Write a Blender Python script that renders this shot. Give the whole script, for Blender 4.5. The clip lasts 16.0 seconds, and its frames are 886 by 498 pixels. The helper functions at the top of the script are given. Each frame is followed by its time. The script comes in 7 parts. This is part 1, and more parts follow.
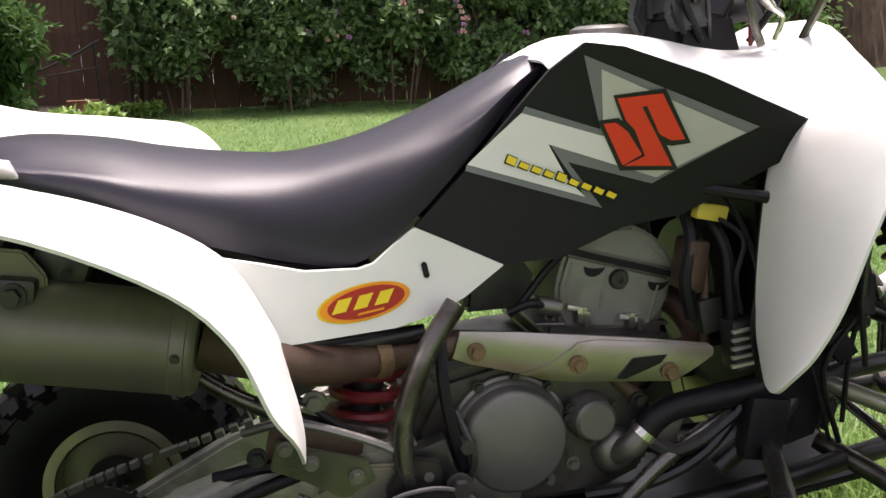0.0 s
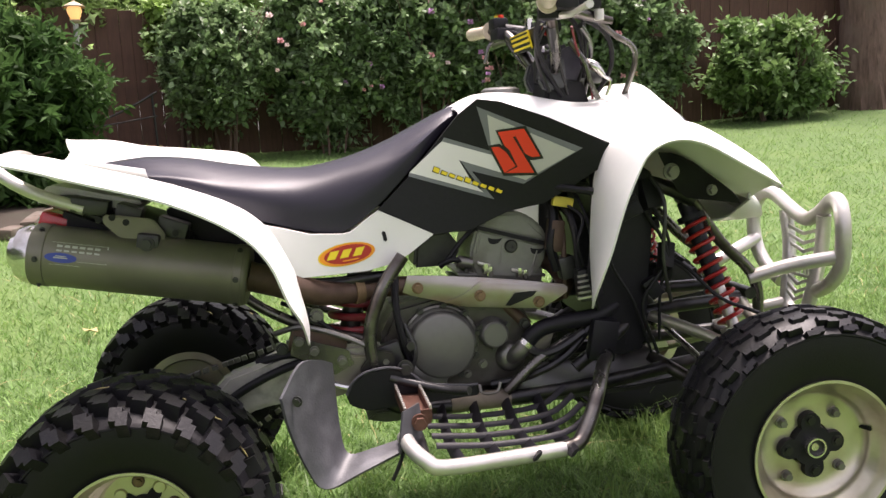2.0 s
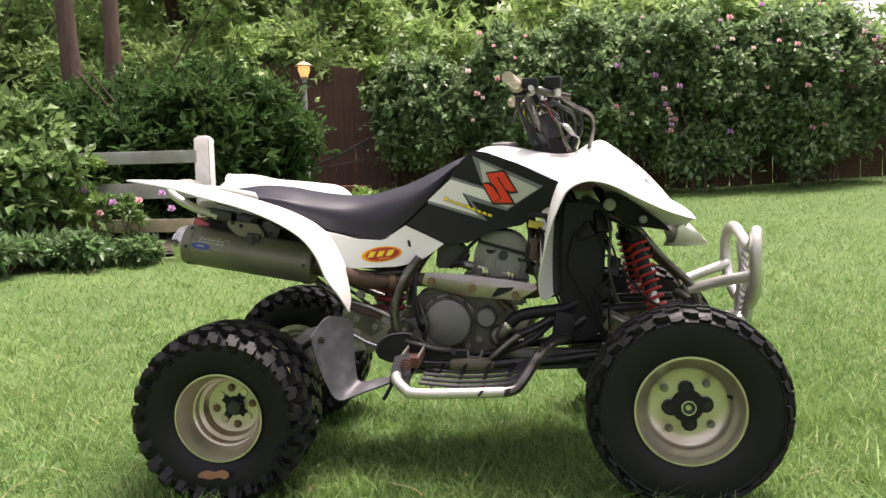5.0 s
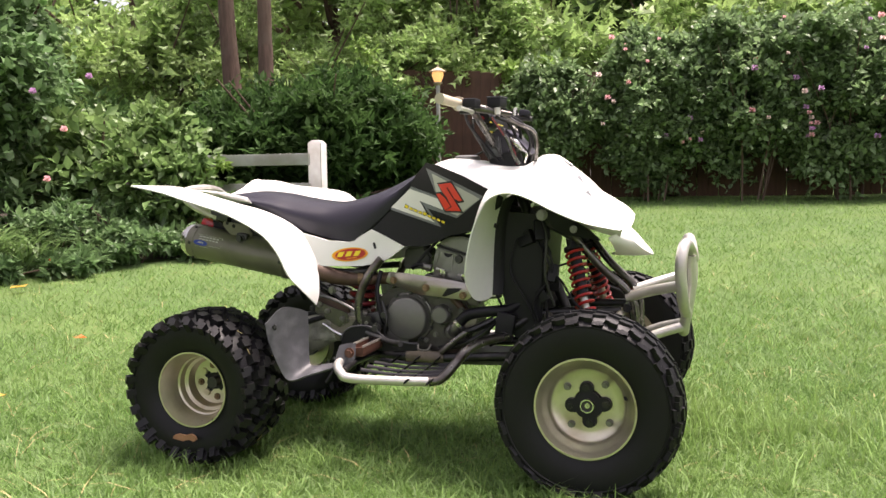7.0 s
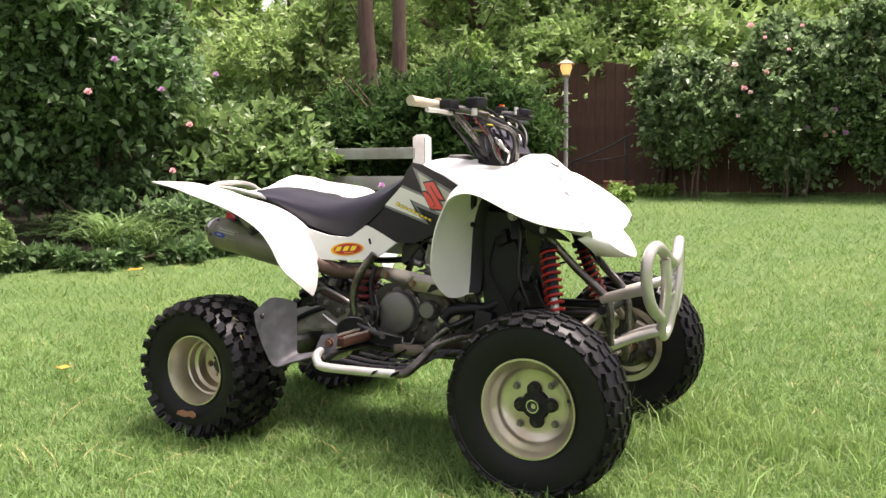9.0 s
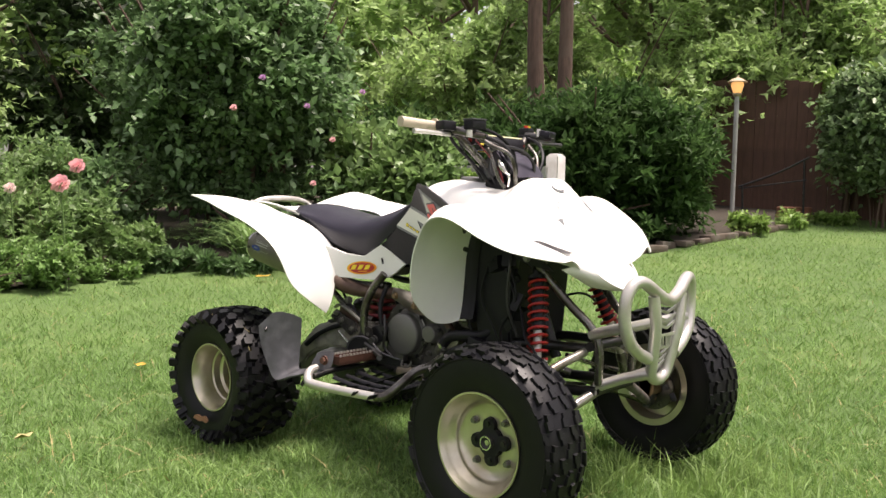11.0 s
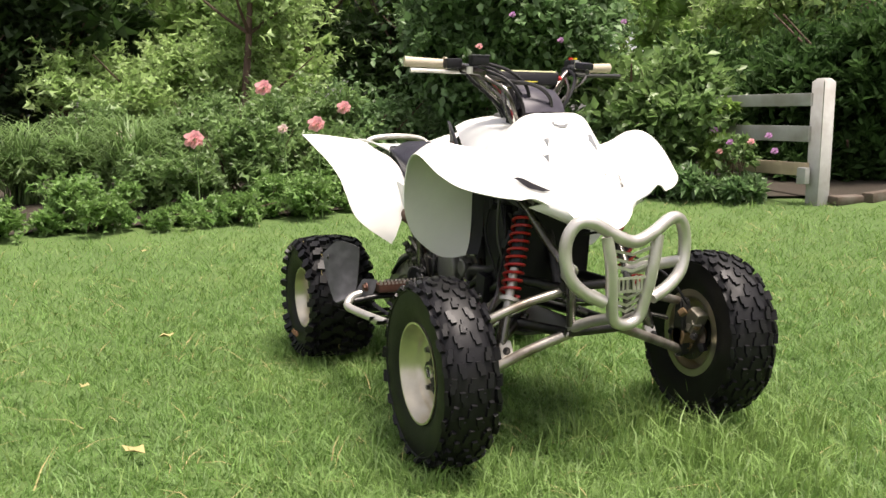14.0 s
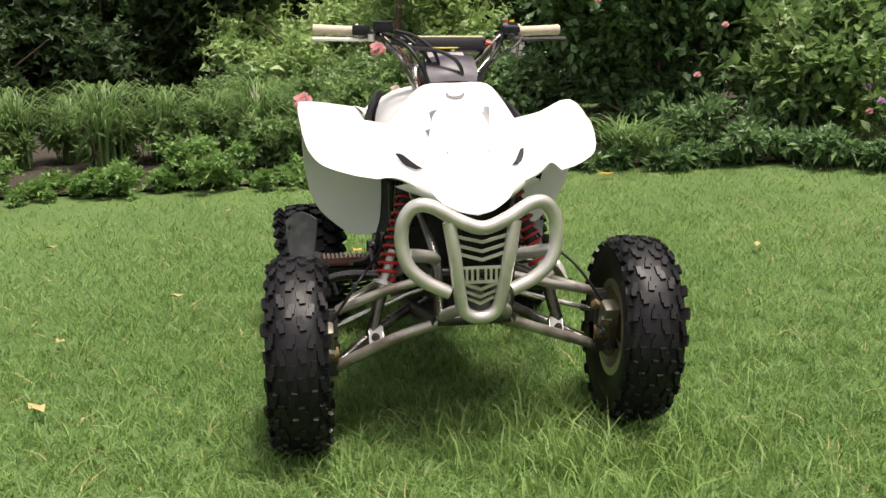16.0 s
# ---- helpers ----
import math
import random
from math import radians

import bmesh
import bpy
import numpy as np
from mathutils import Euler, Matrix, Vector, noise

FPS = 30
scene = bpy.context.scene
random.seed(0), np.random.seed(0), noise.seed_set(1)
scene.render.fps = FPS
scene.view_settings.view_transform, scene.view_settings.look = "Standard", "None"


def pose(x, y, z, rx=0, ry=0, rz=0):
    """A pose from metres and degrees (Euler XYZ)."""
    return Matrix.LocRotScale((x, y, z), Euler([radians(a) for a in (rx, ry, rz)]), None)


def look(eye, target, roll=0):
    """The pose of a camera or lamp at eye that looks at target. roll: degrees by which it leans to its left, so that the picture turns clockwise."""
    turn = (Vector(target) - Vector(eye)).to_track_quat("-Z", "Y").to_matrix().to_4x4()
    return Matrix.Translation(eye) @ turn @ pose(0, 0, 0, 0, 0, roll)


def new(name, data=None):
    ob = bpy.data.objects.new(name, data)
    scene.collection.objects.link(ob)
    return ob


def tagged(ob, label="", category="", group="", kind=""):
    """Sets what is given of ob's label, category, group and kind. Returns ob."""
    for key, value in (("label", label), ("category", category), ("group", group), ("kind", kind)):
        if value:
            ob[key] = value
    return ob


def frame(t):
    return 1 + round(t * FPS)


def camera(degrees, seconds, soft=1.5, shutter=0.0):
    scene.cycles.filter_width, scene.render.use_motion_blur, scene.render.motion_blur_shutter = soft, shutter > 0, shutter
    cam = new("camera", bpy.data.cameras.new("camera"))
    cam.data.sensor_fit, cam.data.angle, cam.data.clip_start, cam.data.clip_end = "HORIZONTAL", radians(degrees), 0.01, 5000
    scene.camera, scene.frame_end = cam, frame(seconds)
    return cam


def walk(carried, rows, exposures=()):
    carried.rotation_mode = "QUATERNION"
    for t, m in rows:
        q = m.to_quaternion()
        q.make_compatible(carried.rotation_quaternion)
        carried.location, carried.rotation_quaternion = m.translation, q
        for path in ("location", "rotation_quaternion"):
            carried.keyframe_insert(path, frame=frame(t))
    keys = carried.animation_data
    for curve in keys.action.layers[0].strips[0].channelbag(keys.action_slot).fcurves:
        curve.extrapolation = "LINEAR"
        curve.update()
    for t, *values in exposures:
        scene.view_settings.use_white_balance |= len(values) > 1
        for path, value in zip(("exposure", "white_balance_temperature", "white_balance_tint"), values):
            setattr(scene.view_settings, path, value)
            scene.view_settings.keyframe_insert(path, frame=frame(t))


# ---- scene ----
cam = camera(53.3, 16.0)
PATH = [
    (0, (0.284, -1.213, 0.922), (0.682, 0.711, 0.546), -2.6),
    (0.5, (0.271, -1.39, 0.945), (0.745, 0.525, 0.619), -2.1),
    (1, (0.226, -1.586, 0.942), (0.705, 0.331, 0.635), -2.5),
    (1.5, (0.266, -1.79, 0.929), (0.655, 0.147, 0.622), -3.0),
    (2, (0.311, -1.968, 0.905), (0.625, -0.011, 0.633), -3.1),
    (2.5, (0.327, -2.121, 0.914), (0.599, -0.155, 0.668), -2.8),
    (3, (0.349, -2.296, 0.904), (0.606, -0.324, 0.687), -2.6),
    (3.5, (0.425, -2.447, 0.895), (0.622, -0.469, 0.672), -1.7),
    (4, (0.559, -2.573, 0.877), (0.589, -0.584, 0.673), -0.9),
    (4.5, (0.679, -2.685, 0.861), (0.611, -0.693, 0.698), -1.5),
    (5, (0.837, -2.79, 0.864), (0.648, -0.804, 0.717), -1.8),
    (5.2, (0.9, -2.819, 0.868), (0.669, -0.837, 0.73), -1.2),
    (7.3, (1.697, -2.921, 0.878), (1.012, -1.049, 0.729), -0.6),
    (7.5, (1.768, -2.896, 0.877), (1.013, -1.05, 0.72), -0.2),
    (8, (1.9, -2.859, 0.876), (1.055, -1.05, 0.749), -0.1),
    (8.5, (2.033, -2.822, 0.874), (1.119, -1.051, 0.709), -1.1),
    (9, (2.176, -2.751, 0.897), (1.233, -0.993, 0.743), -0.4),
    (9.5, (2.313, -2.622, 0.913), (1.177, -0.984, 0.76), 0.8),
    (9.7, (2.367, -2.594, 0.925), (1.196, -0.979, 0.786), 0.7),
    (11.8, (2.89, -2.118, 0.912), (1.449, -0.743, 0.73), 1.4),
    (12, (2.947, -2.078, 0.9), (1.474, -0.741, 0.692), 1.1),
    (12.5, (3.101, -1.988, 0.923), (1.582, -0.71, 0.688), 1.1),
    (13, (3.248, -1.831, 0.942), (1.615, -0.706, 0.688), 0.4),
    (13.5, (3.38, -1.652, 0.94), (1.656, -0.676, 0.67), 1.0),
    (14, (3.435, -1.438, 0.951), (1.63, -0.624, 0.669), 0.2),
    (14.5, (3.469, -1.223, 0.962), (1.577, -0.652, 0.649), -0.6),
    (15, (3.557, -0.973, 0.977), (1.62, -0.596, 0.651), -0.9),
    (15.5, (3.584, -0.721, 0.976), (1.653, -0.327, 0.639), -0.0),
    (16, (3.58, -0.456, 0.999), (1.644, -0.133, 0.617), -0.5),
]
EXPOSURES = [(0, 1.60, 6800, 25), (1, 1.72, 6800, 26), (2, 1.70, 6800, 26), (2.6, 1.44, 6850, 26), (4, 1.42, 6900, 26), (5, 1.56, 6950, 24), (9, 1.68, 7050, 24), (12, 1.22, 7100, 19), (13, 1.28, 7100, 18), (14, 1.28, 7100, 17), (15.4, 1.28, 7100, 16), (16, 1.02, 7100, 16)]
walk(cam, [(t, look(e, g, r)) for t, e, g, r in PATH], EXPOSURES)

# ---- light ----
world = bpy.data.worlds.new("overcast_sky")
scene.world = world
world.use_nodes = True
wn = world.node_tree.nodes
sky = wn.new("ShaderNodeTexSky")
sky.sky_type, sky.sun_disc = "NISHITA", False
sky.sun_elevation, sky.sun_rotation = radians(76), radians(53)
sky.air_density, sky.dust_density = 1.0, 3.0
wn["Background"].inputs["Strength"].default_value = 0.092
grey = wn.new("ShaderNodeHueSaturation")      # high thin cloud takes the blue out of the sky
grey.inputs["Saturation"].default_value = 0.35
world.node_tree.links.new(sky.outputs["Color"], grey.inputs["Color"])
world.node_tree.links.new(grey.outputs["Color"], wn["Background"].inputs["Color"])
sun_data = bpy.data.lights.new("sun", "SUN")
sun_data.energy, sun_data.angle, sun_data.color = 2.85, radians(18), (1.0, 0.97, 0.91)
sun = new("sun", sun_data)
sun.matrix_world = look((2.0, 1.5, 9.9), (0, 0, 0))


# ---- materials ----
def material(name, color, rough=0.5, metal=0.0, var=0.15, scale=40.0, bump=0.0, bump_scale=200.0, second=None, patch=3.0,
             coat=0.0, leaf=False, island=0.0, spec=0.5, stretch=1.0):
    """A principled surface with variation at two scales, fine relief and an optional second (worn or dirty) colour."""
    m = bpy.data.materials.new(name)
    m.use_nodes = True
    nt = m.node_tree
    nodes, links = nt.nodes, nt.links
    b = nodes["Principled BSDF"]
    co = nodes.new("ShaderNodeTexCoord")
    n1 = nodes.new("ShaderNodeTexNoise")
    n1.inputs["Scale"].default_value, n1.inputs["Detail"].default_value = scale, 5
    n2 = nodes.new("ShaderNodeTexNoise")
    n2.inputs["Scale"].default_value, n2.inputs["Detail"].default_value = patch, 4
    grain = nodes.new("ShaderNodeMapping")      # stretch: grain that runs along z
    grain.inputs["Scale"].default_value = (1, 1, 1 / stretch)
    links.new(co.outputs["Object"], grain.inputs["Vector"])
    links.new(grain.outputs["Vector"], n1.inputs["Vector"])
    links.new(co.outputs["Object"], n2.inputs["Vector"])
    mix = nodes.new("ShaderNodeMix")
    mix.data_type = "RGBA"
    dark = [c * (1 - var) for c in color]
    light = [min(1, c * (1 + var)) for c in color]
    mix.inputs[6].default_value, mix.inputs[7].default_value = (*dark, 1), (*light, 1)
    links.new(n1.outputs["Fac"], mix.inputs[0])
    out = mix.outputs[2]
    if second:
        ramp = nodes.new("ShaderNodeValToRGB")
        ramp.color_ramp.elements[0].position, ramp.color_ramp.elements[1].position = 0.48, 0.68
        links.new(n2.outputs["Fac"], ramp.inputs["Fac"])
        mix2 = nodes.new("ShaderNodeMix")
        mix2.data_type = "RGBA"
        mix2.inputs[7].default_value = (*second, 1)
        links.new(ramp.outputs["Color"], mix2.inputs[0])
        links.new(out, mix2.inputs[6])
        out = mix2.outputs[2]
    if island:
        geo = nodes.new("ShaderNodeNewGeometry")
        hsv = nodes.new("ShaderNodeHueSaturation")
        mr = nodes.new("ShaderNodeMapRange")
        mr.inputs["To Min"].default_value, mr.inputs["To Max"].default_value = 1 - island, 1 + island
        links.new(geo.outputs["Random Per Island"], mr.inputs["Value"])
        links.new(mr.outputs["Result"], hsv.inputs["Value"])
        mh = nodes.new("ShaderNodeMapRange")
        mh.inputs["To Min"].default_value, mh.inputs["To Max"].default_value = 0.485, 0.515
        links.new(n2.outputs["Fac"], mh.inputs["Value"])
        links.new(mh.outputs["Result"], hsv.inputs["Hue"])
        links.new(out, hsv.inputs["Color"])
        out = hsv.outputs["Color"]
    links.new(out, b.inputs["Base Color"])
    b.inputs["Metallic"].default_value = metal
    b.inputs["Specular IOR Level"].default_value = spec
    b.inputs["Coat Weight"].default_value = coat
    b.inputs["Coat Roughness"].default_value = 0.12
    rr = nodes.new("ShaderNodeMapRange")
    rr.inputs["To Min"].default_value, rr.inputs["To Max"].default_value = max(0.03, rough - 0.1), min(1, rough + 0.12)
    links.new(n2.outputs["Fac"], rr.inputs["Value"])
    links.new(rr.outputs["Result"], b.inputs["Roughness"])
    if bump:
        n3 = nodes.new("ShaderNodeTexNoise")
        n3.inputs["Scale"].default_value, n3.inputs["Detail"].default_value = bump_scale, 4
        links.new(grain.outputs["Vector"], n3.inputs["Vector"])
        bn = nodes.new("ShaderNodeBump")
        bn.inputs["Strength"].default_value, bn.inputs["Distance"].default_value = bump, 0.004
        links.new(n3.outputs["Fac"], bn.inputs["Height"])
        links.new(bn.outputs["Normal"], b.inputs["Normal"])
    if leaf:
        tr = nodes.new("ShaderNodeBsdfTranslucent")
        links.new(out, tr.inputs["Color"])
        ms = nodes.new("ShaderNodeMixShader")
        ms.inputs[0].default_value = 0.42
        links.new(b.outputs["BSDF"], ms.inputs[1])
        links.new(tr.outputs["BSDF"], ms.inputs[2])
        links.new(ms.outputs["Shader"], nodes["Material Output"].inputs["Surface"])
    return m


M = {
    "white": material("white_plastic", (0.78, 0.78, 0.755), 0.33, var=0.03, second=(0.72, 0.72, 0.675), patch=5, bump=0.02, bump_scale=90),
    "seat": material("black_vinyl", (0.015, 0.0135, 0.022), 0.38, var=0.2, scale=300, bump=0.12, bump_scale=700, spec=0.36),
    "black": material("black_plastic", (0.0095, 0.009, 0.0118), 0.48, var=0.25, scale=120, bump=0.1, bump_scale=300, spec=0.28),
    "decal_black": material("black_decal", (0.010, 0.010, 0.013), 0.4, var=0.1),
    "decal_grey": material("dark_grey_decal", (0.16, 0.17, 0.18), 0.36, var=0.06),
    "decal_silver": material("silver_decal", (0.47, 0.48, 0.43), 0.36, var=0.05),
    "decal_white": material("white_decal", (0.70, 0.70, 0.66), 0.36, var=0.04),
    "red": material("red_decal", (0.75, 0.045, 0.02), 0.35, var=0.05),
    "yellow": material("yellow_decal", (0.80, 0.62, 0.03), 0.38, var=0.06),
    "orange": material("orange_decal", (0.85, 0.32, 0.02), 0.38, var=0.06),
    "maroon": material("dark_red_decal", (0.42, 0.025, 0.02), 0.38, var=0.06),
    "rubber": material("tyre_rubber", (0.006, 0.0058, 0.0075), 0.42, var=0.3, scale=60, bump=0.2, bump_scale=260, second=(0.007, 0.0068, 0.0065), patch=9, spec=0.3),
    "sidewall": material("tyre_sidewall", (0.0062, 0.006, 0.0074), 0.46, var=0.25, scale=80, bump=0.12, bump_scale=300, second=(0.006, 0.0058, 0.0055), patch=12, spec=0.28),
    "alloy": material("brushed_aluminium", (0.62, 0.575, 0.46), 0.30, 0.85, var=0.12, scale=30, second=(0.43, 0.37, 0.26), patch=8, bump=0.05),
    "pipe": material("bumper_aluminium", (0.62, 0.60, 0.56), 0.33, 0.65, var=0.1, scale=25, second=(0.47, 0.445, 0.40), patch=10, bump=0.04),
    "engine": material("engine_grey_metal", (0.20, 0.196, 0.18), 0.36, 0.7, var=0.2, scale=50, second=(0.13, 0.12, 0.105), patch=14, bump=0.12, bump_scale=500),
    "head": material("cast_head_grey", (0.24, 0.245, 0.215), 0.48, 0.35, var=0.1, scale=70, second=(0.17, 0.165, 0.14), patch=16, bump=0.10, bump_scale=600),
    "pad_pale": material("pale_yellow_foam", (0.72, 0.70, 0.42), 0.6, var=0.08),
    "panel_gloss": material("glossy_dark_plastic", (0.035, 0.031, 0.045), 0.38, var=0.15, second=(0.055, 0.05, 0.066), patch=20, spec=0.3),
    "cover": material("clutch_cover_grey", (0.155, 0.155, 0.142), 0.42, 0.45, var=0.1, scale=60, bump=0.06, bump_scale=500),
    "shield": material("heat_shield_metal", (0.36, 0.335, 0.305), 0.30, 0.9, var=0.12, scale=25, second=(0.32, 0.265, 0.21), patch=12, bump=0.04),
    "rust": material("rusty_bolt", (0.21, 0.14, 0.075), 0.6, 0.4, var=0.35, scale=200, bump=0.3),
    "header": material("heat_browned_steel", (0.105, 0.066, 0.047), 0.5, 0.35, var=0.3, scale=40, second=(0.07, 0.04, 0.028), patch=14, bump=0.1),
    "muffler": material("muffler_aluminium", (0.20, 0.187, 0.15), 0.45, 0.55, var=0.1, scale=20, second=(0.155, 0.144, 0.112), patch=6, bump=0.04, bump_scale=600),
    "chrome": material("chrome", (0.72, 0.71, 0.68), 0.18, 0.95, var=0.06, second=(0.5, 0.47, 0.42), patch=25),
    "frame": material("black_frame_paint", (0.010, 0.010, 0.011), 0.33, 0.1, var=0.3, scale=60, second=(0.035, 0.03, 0.026), patch=18, bump=0.05),
    "frame_worn": material("worn_frame_steel", (0.15, 0.143, 0.132), 0.27, 0.85, var=0.25, scale=40, second=(0.06, 0.05, 0.045), patch=14, bump=0.05),
    "guard": material("scuffed_grey_plastic", (0.05, 0.05, 0.056), 0.5, var=0.4, scale=35, second=(0.095, 0.095, 0.105), patch=16, bump=0.15, bump_scale=250),
    "spring": material("red_spring", (0.34, 0.014, 0.012), 0.35, var=0.2, scale=60),
    "spring_dark": material("dark_red_spring", (0.16, 0.012, 0.016), 0.42, var=0.3, scale=60),
    "grip": material("worn_tan_grip", (0.50, 0.43, 0.33), 0.6, var=0.12, scale=90, bump=0.3, bump_scale=300),
    "darkmetal": material("dark_metal", (0.06, 0.06, 0.06), 0.4, 0.7, var=0.25, scale=60),
    "tail_red": material("red_lens", (0.62, 0.025, 0.03), 0.2, var=0.1, coat=0.5),
    "blue": material("blue_badge", (0.03, 0.06, 0.35), 0.35, var=0.1),
    "wire_yellow": material("yellow_connector", (0.60, 0.50, 0.06), 0.5, var=0.15),
    "brown_peg": material("rusty_footpeg_steel", (0.115, 0.052, 0.036), 0.55, 0.4, var=0.35, scale=80, bump=0.2),
    "mudmark": material("dry_mud", (0.30, 0.15, 0.08), 0.85, var=0.3, scale=90, bump=0.4),
    "grass": material("grass_blades", (0.155, 0.280, 0.076), 0.55, var=0.25, scale=6.0, leaf=True, island=0.3, patch=0.9, second=(0.20, 0.312, 0.092)),
    "grass_light": material("light_grass_blades", (0.222, 0.345, 0.10), 0.55, var=0.25, scale=3, leaf=True, island=0.25, patch=0.9),
    "swing": material("scratched_aluminium", (0.52, 0.50, 0.46), 0.4, 0.55, var=0.2, scale=40, second=(0.20, 0.19, 0.17), patch=14, bump=0.1),
    "arm": material("worn_arm_steel", (0.44, 0.415, 0.375), 0.32, 0.75, var=0.2, scale=35, second=(0.20, 0.165, 0.135), patch=12, bump=0.06),
    "tape": material("worn_tape", (0.20, 0.165, 0.12), 0.6, var=0.25, scale=60, second=(0.12, 0.10, 0.075), patch=14),
    "dry": material("dry_grass", (0.36, 0.30, 0.13), 0.7, var=0.2),
    "soil": material("lawn_thatch", (0.068, 0.125, 0.028), 0.9, var=0.5, scale=60, second=(0.092, 0.15, 0.036), patch=1.3, bump=0.6, bump_scale=60),
    "bed": material("garden_soil", (0.036, 0.027, 0.018), 0.95, var=0.4, scale=40, second=(0.036, 0.032, 0.02), patch=5, bump=0.8, bump_scale=50),
    "rose_leaf": material("rose_leaves", (0.185, 0.28, 0.13), 0.4, var=0.25, leaf=True, island=0.45, patch=1.5),
    "shrub_leaf": material("shrub_leaves", (0.14, 0.24, 0.098), 0.42, var=0.25, leaf=True, island=0.45, patch=1.5),
    "light_leaf": material("light_green_leaves", (0.215, 0.335, 0.085), 0.45, var=0.25, leaf=True, island=0.4, patch=1.2),
    "daylily_leaf": material("daylily_leaves", (0.155, 0.26, 0.085), 0.42, var=0.25, leaf=True, island=0.35, patch=1.2),
    "feathery": material("feathery_leaves", (0.17, 0.30, 0.085), 0.5, var=0.25, leaf=True, island=0.4, patch=1.2),
    "case": material("dark_crankcase", (0.085, 0.082, 0.074), 0.42, 0.55, var=0.25, scale=50, second=(0.05, 0.042, 0.035), patch=18, bump=0.15, bump_scale=400),
    "yew": material("yew_needles", (0.050, 0.103, 0.030), 0.6, spec=0.15, var=0.3, leaf=True, island=0.4, patch=1.5),
    # Woodland leaves in two tones: sunlight and deep shade put into the colour.
    "wood_leaf": material("sun_toned_woodland_leaves", (0.30, 0.435, 0.155), 0.5, var=0.3, leaf=True, island=0.45, patch=0.4),
    "shade_leaf": material("shade_toned_tree_leaves", (0.042, 0.082, 0.025), 0.5, var=0.3, leaf=True, island=0.45, patch=0.5),
    "perennial": material("perennial_leaves", (0.17, 0.275, 0.095), 0.45, var=0.25, leaf=True, island=0.4, patch=1.2),
    "bark": material("tree_bark", (0.115, 0.072, 0.055), 0.9, var=0.85, scale=30, second=(0.13, 0.09, 0.07), patch=4, bump=1.0, bump_scale=45, stretch=7.0),
    "fence_wood": material("brown_fence_boards", (0.10, 0.05, 0.034), 0.8, var=0.45, scale=40, second=(0.075, 0.04, 0.028), patch=3, bump=0.5, bump_scale=70, stretch=10.0),
    "grey_wood": material("weathered_grey_wood", (0.36, 0.36, 0.35), 0.8, var=0.15, scale=18, second=(0.27, 0.26, 0.235), patch=4, bump=0.3, bump_scale=90),
    "tan_wood": material("bleached_tan_wood", (0.42, 0.34, 0.23), 0.8, var=0.2, scale=18, second=(0.33, 0.27, 0.19), patch=4, bump=0.3, bump_scale=90),
    "pink": material("pink_petals", (0.86, 0.47, 0.50), 0.55, var=0.2, leaf=True, island=0.2),
    "pale_pink": material("pale_pink_petals", (0.84, 0.66, 0.64), 0.55, var=0.2, leaf=True, island=0.2),
    "orange_petal": material("orange_petals", (0.80, 0.20, 0.05), 0.55, var=0.2, leaf=True, island=0.2),
    "mauve": material("mauve_petals", (0.55, 0.30, 0.55), 0.55, var=0.2, leaf=True, island=0.2),
    "yellow_leaf": material("fallen_yellow_leaf", (0.70, 0.42, 0.08), 0.6, var=0.2, leaf=True),
    "edge_stone": material("edging_stone", (0.10, 0.075, 0.058), 0.85, var=0.3, scale=25, second=(0.15, 0.13, 0.11), patch=6, bump=0.5, bump_scale=60),
    "roof_grey": material("grey_shingles", (0.34, 0.34, 0.35), 0.8, var=0.2, scale=20, bump=0.4),
    "stump": material("red_brown_stump_wood", (0.20, 0.085, 0.05), 0.8, var=0.3, scale=30, bump=0.4, bump_scale=60),
}


# ---- mesh helpers ----
def part(name, bm, mat, parent=None, label="", smooth=True, bevel=0.0):
    """Links a bmesh as one mesh object under a thing or a part."""
    me = bpy.data.meshes.new(name)
    if bevel:
        bmesh.ops.bevel(bm, geom=[e for e in bm.edges if len(e.link_faces) == 2 and e.calc_face_angle(0) > 0.5], offset=bevel,
                        segments=2, affect="EDGES", profile=0.6)
    bmesh.ops.recalc_face_normals(bm, faces=bm.faces)
    bm.to_mesh(me)
    bm.free()
    me.materials.append(M[mat] if isinstance(mat, str) else mat)
    if smooth:
        me.shade_smooth()
        me.set_sharp_from_angle(angle=radians(40))
    ob = new(name, me)
    if parent:
        ob.parent = parent
    if label:
        ob["label"] = label
    return ob


def thing(name, label, category, group="", kind="", at=(0, 0, 0)):
    ob = new(name)
    ob.location = at
    return tagged(ob, label, category, group, kind)


def box(bm, c, s, rot=(0, 0, 0)):
    m = pose(*c, *rot) @ Matrix.Diagonal((*s, 1))
    bmesh.ops.create_cube(bm, size=1, matrix=m)
    return bm


def boxm(c, s, rot=(0, 0, 0)):
    return box(bmesh.new(), c, s, rot)


def smooth_path(pts, n=6, closed=False):
    """Catmull-Rom through the points."""
    p = [Vector(q) for q in pts]
    out = []
    k = len(p)
    for i in range(k if closed else k - 1):
        a, b = p[i], p[(i + 1) % k]
        z = p[i - 1] if (i or closed) else a * 2 - b
        c = p[(i + 2) % k] if (i + 2 < k or closed) else b * 2 - a
        for j in range(n):
            t = j / n
            out.append(0.5 * ((2 * a) + (b - z) * t + (2 * z - 5 * a + 4 * b - c) * t * t + (3 * a - z - 3 * b + c) * t ** 3))
    if not closed:
        out.append(p[-1])
    return out


